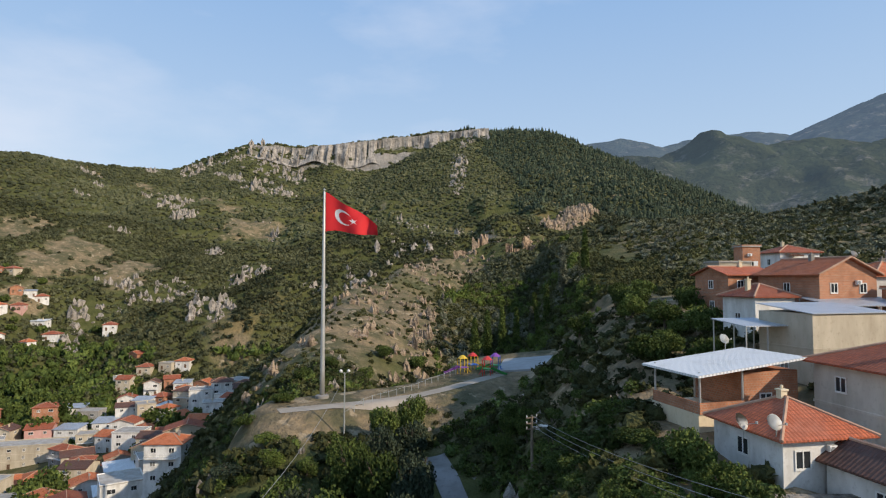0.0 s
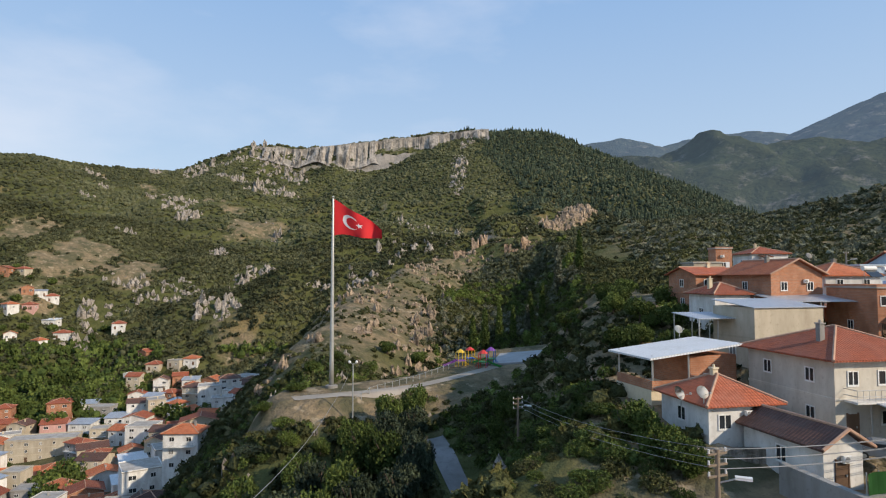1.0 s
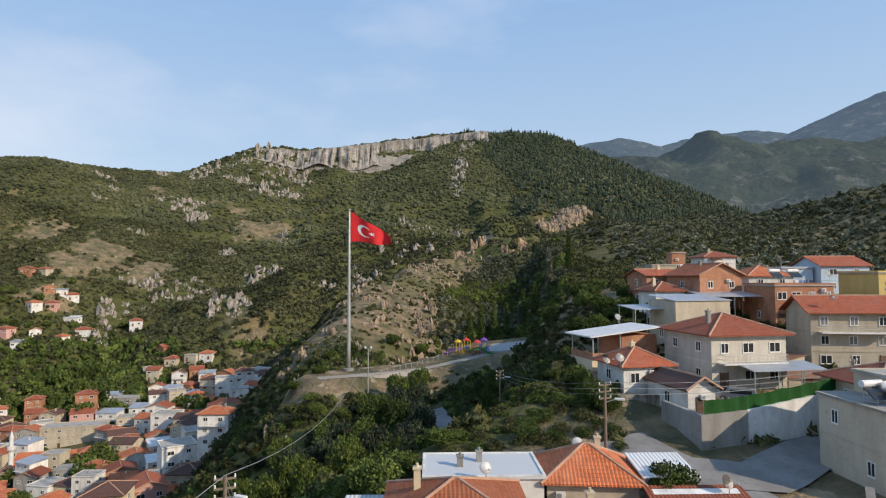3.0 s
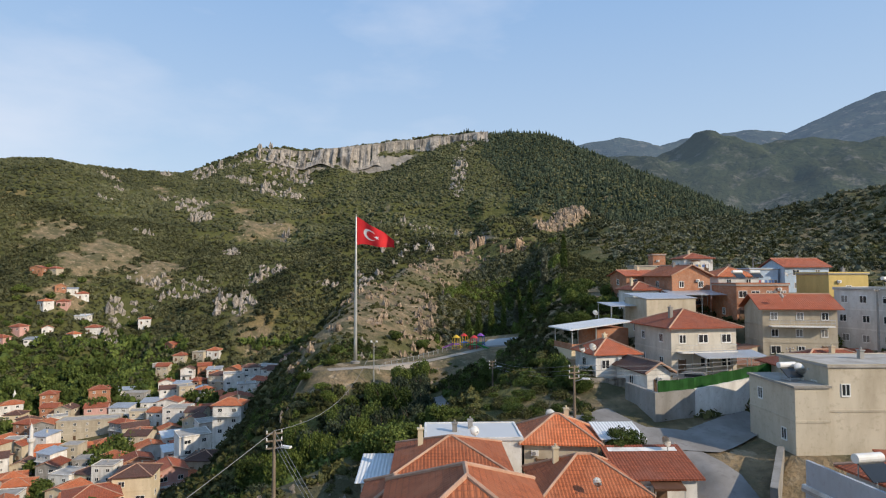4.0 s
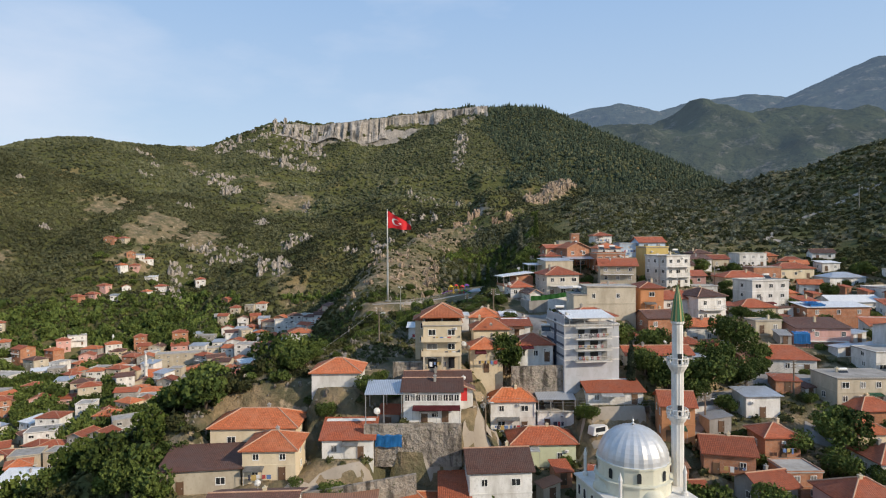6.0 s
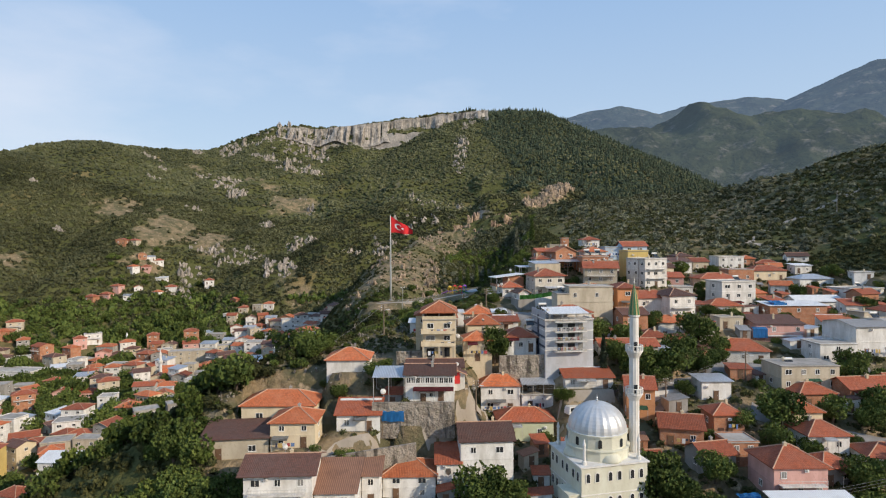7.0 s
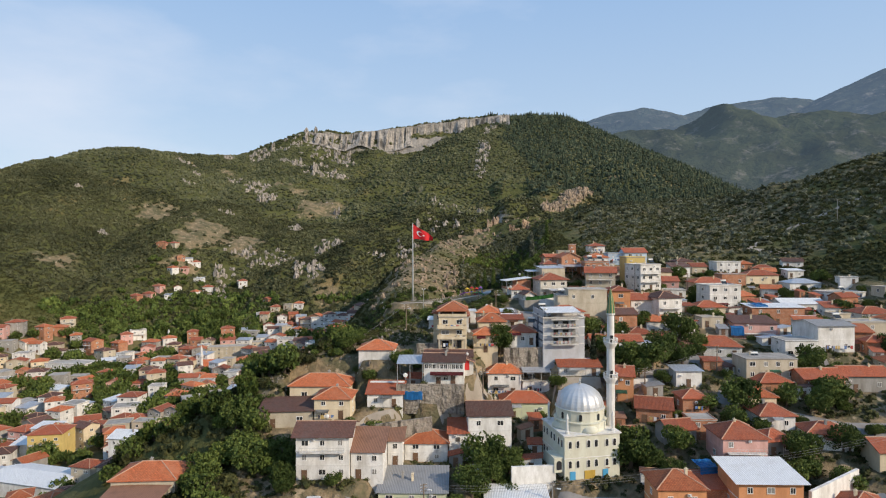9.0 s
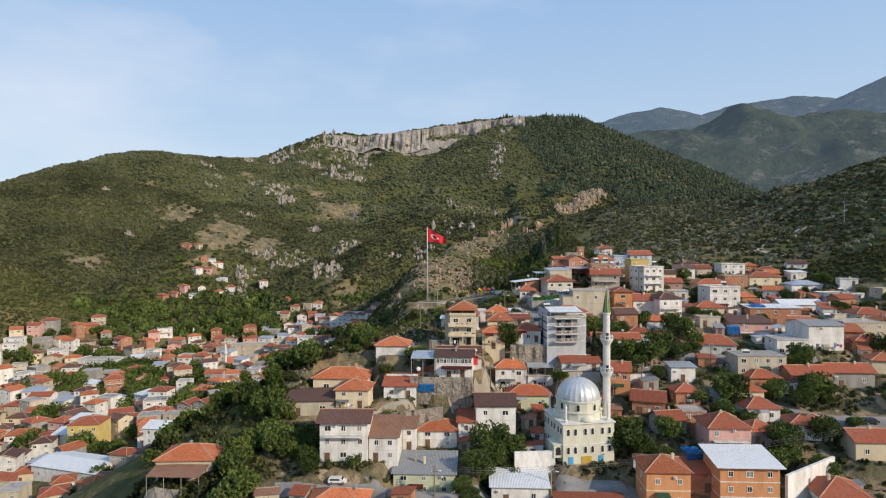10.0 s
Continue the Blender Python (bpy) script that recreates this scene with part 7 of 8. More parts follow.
# lean-tos and sheds squeezed in between
shed_rng = random.Random(15)
for k in range(420):
    x, y = shed_rng.uniform(-26, 100), shed_rng.uniform(-46, 60)
    w, d = shed_rng.uniform(1.6, 3.2), shed_rng.uniform(1.5, 2.8)
    if x > np.interp(y, [-40, 0, 12, 30, 60], [-26, -14, -4, 14, 20]) and not (0 < x < 26 and -3 < y < 52) and not (x < 31 and y > 40) and not (x < -2 and y > -17) and free_spot(x, y + d / 2, math.hypot(w, d) / 2, 0.8) and min(float(along(np.array([x]), np.array([y]), [(a, b, 0, 0) for a, b in line])[0][0]) for line in LANES) > 2.6:
        base = ground_z(x, y + d / 2) - 0.1
        wall, tiles = shed_rng.choice((("brick", "rust"), ("white", "red"), ("concrete", "grey"), ("white", "silver"), ("brick", "red"), ("beige", "rust"), ("white", "brown"), ("concrete", "red")))
        house(x - w / 2, x + w / 2, y, base, base + shed_rng.uniform(1.2, 1.8), d, shed_rng.choice(("mono", "monoleft", "mono", "gable")), shed_rng.uniform(0.3, 0.6), wall, tiles, rot=shed_rng.uniform(-20, 20), cols=1, side=0, chimney=0, over=0.2, winw=0.5,
              label=f"small {wall if wall != 'brick' else 'bare brick'} lean-to shed with a low {dict(rust='rusty metal', red='red-tiled', grey='grey sheet', silver='zinc', brown='brown-tiled')[tiles]} roof", name="shed", group="sheds", plinth=1.2, levels=False)

# ---- scrub, woods and rocks on the slopes ----
def blob(seed, subdiv=1, rough=0.35, flat=0.85):
    """Vertices and triangles of a lumpy ball of radius 1."""
    rng = random.Random(seed)
    bm = bmesh.new()
    bmesh.ops.create_icosphere(bm, subdivisions=subdiv, radius=1)
    for v in bm.verts:
        v.co *= 1 + rng.uniform(-rough, rough)
        v.co.z *= flat
    vs = np.array([v.co[:] for v in bm.verts])
    fs = np.array([[v.index for v in f.verts] for f in bm.faces])
    bm.free()
    return vs, fs


def spire(seed, sides=7):
    """A ragged conifer of height about 2, standing on the ground."""
    rng = random.Random(seed)
    vs, fs = [], []
    for k, (z0, z1, r) in enumerate(((0.15, 1.0, 0.55), (0.7, 1.5, 0.42), (1.2, 2.05, 0.27))):
        b = len(vs)
        for i in range(sides):
            a = 2 * math.pi * i / sides + k
            q = r * rng.uniform(0.7, 1.2)
            vs.append((q * math.cos(a), q * math.sin(a), z0 + rng.uniform(-0.1, 0.1)))
        vs.append((rng.uniform(-0.05, 0.05), rng.uniform(-0.05, 0.05), z1))
        for i in range(sides):
            fs.append((b + i, b + (i + 1) % sides, b + sides))
    return np.array(vs), np.array(fs)


def joined(name, shapes, places, material, label, category, kind="stuff"):
    """One mesh of many turned and scaled copies; places: x, y, z, size, height factor."""
    rng = np.random.RandomState(len(places))
    which = rng.randint(0, len(shapes), len(places))
    V, T, base = [], [], 0
    for i, (vs, fs) in enumerate(shapes):
        p = places[which == i]
        a = rng.uniform(0, 2 * np.pi, len(p))
        c, s = np.cos(a), np.sin(a)
        x = vs[None, :, 0] * c[:, None] - vs[None, :, 1] * s[:, None]
        y = vs[None, :, 0] * s[:, None] + vs[None, :, 1] * c[:, None]
        k = p[:, 3:4]
        co = np.stack([p[:, 0:1] + x * k, p[:, 1:2] + y * k, p[:, 2:3] + vs[None, :, 2] * k * p[:, 4:5]], -1)
        V.append(co.reshape(-1, 3))
        T.append((fs[None] + (base + np.arange(len(p)) * len(vs))[:, None, None]).reshape(-1, 3))
        base += len(p) * len(vs)
    V, T = np.concatenate(V), np.concatenate(T)
    me = bpy.data.meshes.new(name)
    me.vertices.add(len(V))
    me.vertices.foreach_set("co", V.astype(np.float32).ravel())
    me.loops.add(T.size)
    me.loops.foreach_set("vertex_index", T.astype(np.int32).ravel())
    me.polygons.add(len(T))
    me.polygons.foreach_set("loop_start", np.arange(0, T.size, 3, dtype=np.int32))
    me.polygons.foreach_set("use_smooth", np.zeros(len(T), bool))
    me.update(calc_edges=True)
    me.materials.append(material)
    return tagged(new(name, me), label, category, kind=kind)


def scatter(x0, x1, y0, y1, step, seed):
    """Jittered places on the ground within the part of the land that can be seen."""
    rng = np.random.RandomState(seed)
    X, Y = np.meshgrid(np.arange(x0, x1, step), np.arange(y0, y1, step))
    X = (X + rng.uniform(-0.5, 0.5, X.shape) * step).ravel()
    Y = (Y + rng.uniform(-0.5, 0.5, Y.shape) * step).ravel()
    keep = (np.abs(X - 3) < 0.84 * (Y + 128) + 12)
    X, Y = X[keep], Y[keep]
    return X, Y, height(X, Y), rng


def steepness(X, Y):
    return np.hypot(height(X + 1, Y) - height(X - 1, Y), height(X, Y + 1) - height(X, Y - 1)) / 2


def forms(X, Y, Z, size, tall, keep, sink=0.15):
    p = np.stack([X, Y, Z - sink * size, size, tall], -1)
    return p[keep]


def castle_flank(X, Y):
    d, _, _ = along(X, Y, [(-16, 100, 0, 0), (-12, 170, 0, 0), (4, 245, 0, 0), (30, 285, 0, 0), (70, 335, 0, 0), (114, 430, 0, 0)])
    return d


def low_clump(seed, lumps):
    """A bush of a few rough twenty-sided lumps."""
    rng = random.Random(seed)
    VS, FS, base = [], [], 0
    phi = (1 + 5 ** 0.5) / 2
    raw = np.array([(-1, phi, 0), (1, phi, 0), (-1, -phi, 0), (1, -phi, 0), (0, -1, phi), (0, 1, phi), (0, -1, -phi), (0, 1, -phi), (phi, 0, -1), (phi, 0, 1), (-phi, 0, -1), (-phi, 0, 1)]) / 1.9
    tri = np.array([(0, 11, 5), (0, 5, 1), (0, 1, 7), (0, 7, 10), (0, 10, 11), (1, 5, 9), (5, 11, 4), (11, 10, 2), (10, 7, 6), (7, 1, 8), (3, 9, 4), (3, 4, 2), (3, 2, 6), (3, 6, 8), (3, 8, 9), (4, 9, 5), (2, 4, 11), (6, 2, 10), (8, 6, 7), (9, 8, 1)])
    for k in range(lumps):
        r = rng.uniform(0.45, 0.8)
        off = np.array([rng.uniform(-0.55, 0.55), rng.uniform(-0.55, 0.55), rng.uniform(0.1, 0.6)])
        jit = np.array([[rng.uniform(0.7, 1.3) for _ in range(3)] for _ in range(12)])
        VS.append(raw * jit * r + off)
        FS.append(tri + base)
        base += 12
    return np.concatenate(VS), np.concatenate(FS)




def leafy_clump(seed, leaves, spread):
    """A bush or crown: a rough core wrapped in loose leaf sprays."""
    rng = random.Random(seed)
    v, f = low_clump(seed, 1)
    v = v * 0.95
    VS, FS, base = [v], [f], len(v)
    for k in range(leaves):
        a, e = rng.uniform(0, 2 * math.pi), rng.uniform(-0.25, 1.35)
        r = rng.uniform(0.7, 1.08) * (0.8 + 0.25 * math.sin(3 * a + seed))
        c = np.array([r * math.cos(a) * math.cos(e), r * math.sin(a) * math.cos(e), 0.25 + 0.85 * r * math.sin(e)])
        q = np.array(Euler((rng.uniform(0, 6.3), rng.uniform(0, 6.3), rng.uniform(0, 6.3))).to_matrix())
        s = spread * rng.uniform(0.6, 1.35)
        VS.append(c + (np.array([(-1, -0.6, 0.1), (0.9, -0.8, -0.1), (0.1, 1, 0)]) * s) @ q.T)
        FS.append(np.array([(base, base + 1, base + 2)]))
        base += 3
    return np.concatenate(VS), np.concatenate(FS)


LEAFY = [leafy_clump(s + 60, 54, 0.24) for s in range(7)]
LEAFY_FINE = [leafy_clump(s + 90, 190, 0.13) for s in range(6)]
LEAFY2 = [leafy_clump(s + 80, 32, 0.33) for s in range(7)]
CLUMPS2 = [low_clump(s + 10, 2) for s in range(6)]
SPIRES = [spire(s) for s in range(4)]

def rock_zone(X, Y):
    """Where limestone breaks through on the valley's sides."""
    return np.where(Y < 475, waves(X, Y, 34, 31, 3) > 0.62, waves(X, Y, 60, 32, 3) > 0.6) | spots(X, Y, [
        (-198, 461, 17), (-240, 514, 10), (-178, 440, 10), (-256, 441, 7), (-137, 378, 11), (-98, 318, 12), (-127, 295, 12), (-99, 272, 12), (-152, 272, 10), (-147, 299, 6), (-101, 304, 7), (-161, 297, 6),
        (-149, 249, 7), (-142, 279, 6), (-89, 262, 8), (-256, 657, 22), (-211, 592, 11), (-190, 589, 15), (-163, 564, 17), (-148, 560, 14), (-133, 562, 14), (-205, 672, 24), (-150, 645, 24), (-175, 660, 22)])


def spots(X, Y, centres):
    """Within one of the given rounds: x, y, radius."""
    out = np.zeros(X.shape, bool)
    for x, y, r in centres:
        out |= np.hypot(X - x, (Y - y) * 0.7) < r * (0.78 + 0.65 * waves(X, Y, 11, 51, 2))
    return out


# thick scrub on the valley's sides, thinner on the rocky and dry patches
def scrub_band(name, x0, x1, y0, y1, step, big, seed, shapes, material, label):
    X, Y, Z, rng = scatter(x0, x1, y0, y1, step, seed)
    flank = castle_flank(X, Y)
    ridge_open = np.clip((19 - flank) / 12, 0, 1) * np.where((Y > 95) & (Y < 300) & (X < 60), 1, 0)
    town = in_town(X, Y)
    valley = (Z < np.where(X < -95, 22, 27)) & (Y < 215)
    d = terrace(X, Y)
    lane, _, _ = along(X, Y, [(0.6, 60, 0, 0), (2, 53, 0, 0), (3.9, 45, 0, 0), (4.2, 39, 0, 0), (4.6, 32, 0, 0)])
    town |= lane < 2.2
    keep = ~town & ~valley & (d > np.where((X > 0) & (Y < 100), 13, 7.5)) & (steepness(X, Y) < np.where(Y > 600, 2.2, np.where(Y < 110, 9, 1.9)))
    keep &= open_patch(X, Y) < 0.52 + rng.uniform(-0.14, 0.2, X.shape)
    keep &= ~(rock_zone(X, Y) & (X < 70) & (Y > 220) & (rng.uniform(0, 1, X.shape) < 0.8))
    keep &= rng.uniform(0, 1, X.shape) > ridge_open * 0.66
    keep &= ~((flank < 13) & (X > 66) & (Y > 320) & (rng.uniform(0, 1, X.shape) < 0.85))
    keep &= ~((X > 56) & (Y > 82) & (Y < 330) & (rng.uniform(0, 1, X.shape) < 0.55 - 0.5 * waves(X, Y, 34, 65, 2)))
    size = step * big * rng.uniform(0.45, 1.05, X.shape) * (1 - 0.4 * ridge_open)
    joined(name, shapes, forms(X, Y, Z, size, rng.uniform(0.7, 1.15, X.shape), keep), material, label, "scrub")


scrub_band("scrub", -420, 320, -60, 210, 1.9, 0.72, 1, LEAFY, MAT_SCRUB, "dense dark green scrub on the lower slopes")
# the two farther bands carry painted haze in their leaf colour
scrub_band("hillside_scrub", -430, 330, 210, 400, 2.6, 0.82, 2, LEAFY2, MAT_HAZED_SCRUB, "dense olive-green scrub across the hillside")
scrub_band("mountain_scrub", -440, 330, 400, 725, 3.7, 0.76, 3, CLUMPS2, MAT_HAZED_SCRUB, "patchy green scrub on the mountain slopes")

# pines on the shoulder of the cliff mountain and above the gorge
X, Y, Z, rng = scatter(30, 330, 380, 760, 3.9, 5)
X, Y = X + rng.uniform(-3, 3, X.shape), Y + rng.uniform(-3, 3, X.shape)
Z = height(X, Y)
wood = (castle_flank(X, Y) > 25) & (X > 40 + 0.12 * (720 - Y) + 25 * waves(X, Y, 50, 8, 2))
pick = rng.uniform(0, 1, X.shape)
joined("pine_woods", SPIRES, forms(X, Y, Z, rng.uniform(1.6, 3.4, X.shape), rng.uniform(0.8, 1.3, X.shape), wood & (pick < 0.5), 0.05), MAT_PINE, "dark pine woods on the mountain shoulder", "woods")
joined("oak_woods", CLUMPS2, forms(X, Y, Z, rng.uniform(1.8, 3.4, X.shape), rng.uniform(0.8, 1.2, X.shape), wood & (pick > 0.4)), MAT_PINE, "dark rounded oaks among the pines", "woods")

# grey olive trees on the right-hand slope
X, Y, Z, rng = scatter(52, 330, 84, 330, 4.4, 6)
keep = (X > 40 + 0.25 * (Y - 80)) & (castle_flank(X, Y) > 35) & (rng.uniform(0, 1, X.shape) > 0.25) & ~((X < 125) & (Y < 84))
joined("olive_grove", LEAFY, forms(X, Y, Z, rng.uniform(1.0, 2.0, X.shape), rng.uniform(0.8, 1.1, X.shape), keep), MAT_OLIVE, "grey-green olive trees on the slope above the town", "olive trees")

# thicket on the bank between the flagpole and the houses
X, Y, Z, rng = scatter(-34, 26, 12, 94, 1.5, 9)
d = terrace(X, Y)
lane, _, _ = along(X, Y, [(0.6, 60, 0, 0), (2, 53, 0, 0), (3.9, 45, 0, 0), (4.2, 39, 0, 0), (4.6, 32, 0, 0)])
keep = ~in_town(X, Y) & (d > np.where(X > 0, np.where(rng.uniform(0, 1, X.shape) < 0.3, 8, 13), 8)) & (lane > 1.8) & (rng.uniform(0, 1, X.shape) < 0.8)
keep &= (waves(X, Y, 12, 73, 3) > -0.25)
joined("thicket", LEAFY_FINE, forms(X, Y, Z, rng.uniform(0.45, 1.15, X.shape), rng.uniform(0.7, 1.2, X.shape), keep), MAT_TREE, "dense dark green thicket on the bank", "thicket")

# broad trees along the valley bottom and in the dip behind the terrace
X, Y, Z, rng = scatter(-290, -45, 120, 330, 3.6, 7)
keep = (Z < 34) & ((Y > 196) | (waves(X, Y, 45, 14, 2) > 0.28)) & ~((X > -104) & (Y < 238))
joined("valley_woods", LEAFY, forms(X, Y, Z, rng.uniform(1.8, 3.4, X.shape), rng.uniform(0.9, 1.4, X.shape), keep), MAT_TREE, "leafy green trees along the valley bottom", "woods")
X, Y, Z, rng = scatter(2, 70, 105, 260, 3.0, 8)
keep = (castle_flank(X, Y) > 14) & (X > -4 + 0.12 * (Y - 100)) & (X < 30 + 0.2 * (Y - 100))
keep &= rng.uniform(0, 1, X.shape) < 0.8
half = waves(X, Y, 22, 74, 2) > 0.05
joined("hollow_woods", LEAFY_FINE, forms(X, Y, Z, rng.uniform(0.8, 2.1, X.shape), rng.uniform(0.8, 1.4, X.shape), keep & half), MAT_LIGHTTREE, "fresh green trees in the hollow below the ruins", "woods")
joined("hollow_olives", LEAFY_FINE, forms(X, Y, Z, rng.uniform(0.7, 1.7, X.shape), rng.uniform(0.8, 1.2, X.shape), keep & ~half), MAT_OLIVE, "grey-green trees in the hollow below the ruins", "woods")

# limestone crags
def crag(seed):
    """A knot of angular, split blocks."""
    rng = random.Random(seed)
    VS, FS, base = [], [], 0
    for b in range(4):
        v, f = blob(seed * 7 + b, 1, 0.22, 1.0)
        v = v.copy()
        for k in range(7):
            n = np.array([rng.gauss(0, 1), rng.gauss(0, 1), rng.gauss(0, 0.45)])
            n /= np.linalg.norm(n)
            d = v @ n
            cut = rng.uniform(0.35, 0.7)
            v = np.where((d > cut)[:, None], v - np.outer(d - cut, n), v)
        size = np.array([rng.uniform(0.35, 0.7), rng.uniform(0.35, 0.7), rng.uniform(0.45, 1.0)])
        VS.append(v * size + np.array([rng.uniform(-0.6, 0.6), rng.uniform(-0.5, 0.5), rng.uniform(-0.1, 0.25)]))
        FS.append(f + base)
        base += len(v)
    return np.concatenate(VS), np.concatenate(FS)


ROCKS = [crag(s + 100) for s in range(8)]


def rocks(name, x0, x1, y0, y1, step, seed, lo, hi, chance, label, near=None, material=None, anywhere=False):
    X, Y, Z, rng = scatter(x0, x1, y0, y1, step, seed)
    keep = rng.uniform(0, 1, X.shape) < chance
    if near is not None:
        keep &= near(X, Y)
    if not anywhere:
        keep &= ~in_town(X, Y)
    joined(name, ROCKS, forms(X, Y, Z, rng.uniform(lo, hi, X.shape) * rng.uniform(0.4, 1, X.shape), rng.uniform(0.7, 1.7, X.shape), keep, 0.3), material or MAT_ROCK, label, "rocks")


MAT_TANROCK = rock_material("tan_rock", (0.43, 0.315, 0.21), (0.27, 0.2, 0.14))
rocks("ridge_rocks", -50, 60, 100, 300, 3.0, 21, 0.7, 2.8, 0.55, "broken tan limestone along the castle ridge", lambda X, Y: (castle_flank(X, Y) < 15) & (waves(X, Y, 22, 30, 3) > 0.02), MAT_TANROCK)
rocks("ridge_cliff", -12, 22, 120, 250, 2.6, 29, 1.0, 2.6, 0.6, "pale limestone bluff on the flank of the ridge", lambda X, Y: (np.abs(castle_flank(X, Y) - 13) < 5) & (X > -8 + 0.13 * (Y - 110)) & (waves(X, Y, 18, 35, 2) > 0.0), MAT_TANROCK)
rocks("summit_crags", 66, 148, 320, 458, 3.4, 22, 2.0, 6.0, 0.8, "tan limestone crags on the rocky summit", lambda X, Y: castle_flank(X, Y) < 11, MAT_TANROCK)
rocks("hillside_crags", -330, -60, 225, 530, 3.0, 23, 1.4, 5.2, 0.6, "grey limestone crags breaking through the scrub", rock_zone)
rocks("mountain_crags", -310, 60, 530, 690, 4.4, 24, 2.2, 6.4, 0.6, "grey limestone crags on the mountain", rock_zone)
rocks("spur_crags", 5, 60, 430, 660, 4.0, 25, 2.4, 5.6, 0.75, "pale rocky rib running down the mountain", lambda X, Y: (along(X, Y, CLIFF_SPUR)[0] < 7) & (waves(X, Y, 30, 36, 2) > -0.3))
rocks("gorge_crags", -60, 70, 290, 430, 4.4, 26, 1.8, 5.0, 0.5, "limestone crags about the gorge", lambda X, Y: (waves(X, Y, 34, 33, 2) > 0.5) | spots(X, Y, [(-20, 368, 14), (8, 366, 12), (14, 356, 8), (-39, 301, 8), (-30, 293, 8), (-55, 293, 7), (-20, 307, 7)]))
rocks("shoulder_rocks", -25, 30, 26, 104, 2.6, 28, 0.4, 1.3, 0.3, "scattered grey boulders on the slope by the terrace", lambda X, Y: terrace(X, Y) > 8)
rocks("slope_rubble", -30, -3, -22, 12, 1.0, 37, 0.15, 0.7, 0.6, "pale rubble and spoil on the bank", lambda X, Y: waves(X, Y, 12, 38, 3) > 0.0, MAT_STONE, True)


# weeds and bushes in the yards and along the lanes
X, Y, Z, rng = scatter(-28, 120, -52, 82, 1.25, 10)
keep = in_town(X, Y) & (waves(X, Y, 13, 71, 3) > np.where(X < -3, -0.4, -0.06))
for hx, hy, hr in HOUSES:
    keep &= np.hypot(X - hx, Y - hy) > hr * 0.82
for line in LANES:
    keep &= along(X, Y, [(a, b, 0, 0) for a, b in line])[0] > 2.0
joined("yard_weeds", LEAFY2, forms(X, Y, Z, rng.uniform(0.25, 0.85, X.shape), rng.uniform(0.6, 1.1, X.shape), keep), MAT_SCRUB, "weeds and low bushes in the yards", "weeds")


# ---- trees as things of their own ----
def leaf_crown(seed, lobes, n, leaf, material):
    """A crown of small leaf clumps round several lobes, about 1 in radius, centred over the trunk's top."""
    rng = random.Random(seed)
    V, F = [], []
    for k in range(n):
        c, r = lobes[rng.randrange(len(lobes))]
        d = Vector((rng.gauss(0, 1), rng.gauss(0, 1), rng.gauss(0, 1))).normalized()
        p = Vector(c) + d * r * rng.uniform(0.62, 1.05)
        q = Euler((rng.uniform(0, 6.3), rng.uniform(0, 6.3), rng.uniform(0, 6.3))).to_matrix()
        s = leaf * rng.uniform(0.6, 1.3)
        b = len(V)
        for dx, dy, dz in ((-1, -0.7, 0), (1, -0.6, 0.15), (0.9, 0.8, 0), (-0.8, 0.7, -0.2)):
            V.append(p + q @ (Vector((dx, dy, dz)) * s))
        F.append((b, b + 1, b + 2, b + 3))
    me = bpy.data.meshes.new("crown")
    me.from_pydata([v[:] for v in V], [], F)
    me.materials.append(material)
    return me


def lobes_round(seed, k, spread, tall):
    rng = random.Random(seed)
    out = [((0, 0, 0.55 * tall), 0.62)]
    for i in range(k):
        a = 2 * math.pi * i / k + rng.uniform(-0.3, 0.3)
        out.append(((spread * math.cos(a), spread * math.sin(a), rng.uniform(0.15, 0.75) * tall), rng.uniform(0.32, 0.5)))
    return out


def trunk_mesh(seed, h, r, limbs):
    rng = random.Random(seed)
    bm = bmesh.new()
    bmesh.ops.create_cone(bm, cap_ends=True, segments=8, radius1=r, radius2=r * 0.6, depth=h, matrix=Matrix.Translation((0, 0, h / 2)))
    for k in range(limbs):
        a = 2 * math.pi * k / max(1, limbs) + rng.uniform(-0.4, 0.4)
        tip = Vector((0.5 * math.cos(a), 0.5 * math.sin(a), h + rng.uniform(0.25, 0.6)))
        root = Vector((0, 0, h * rng.uniform(0.7, 0.98)))
        d = tip - root
        m = Matrix.Translation((root + tip) / 2) @ d.to_track_quat("Z", "Y").to_matrix().to_4x4()
        bmesh.ops.create_cone(bm, cap_ends=True, segments=6, radius1=r * 0.55, radius2=r * 0.2, depth=d.length, matrix=m)
    return mesh_of("trunk", bm, MAT_BARK)


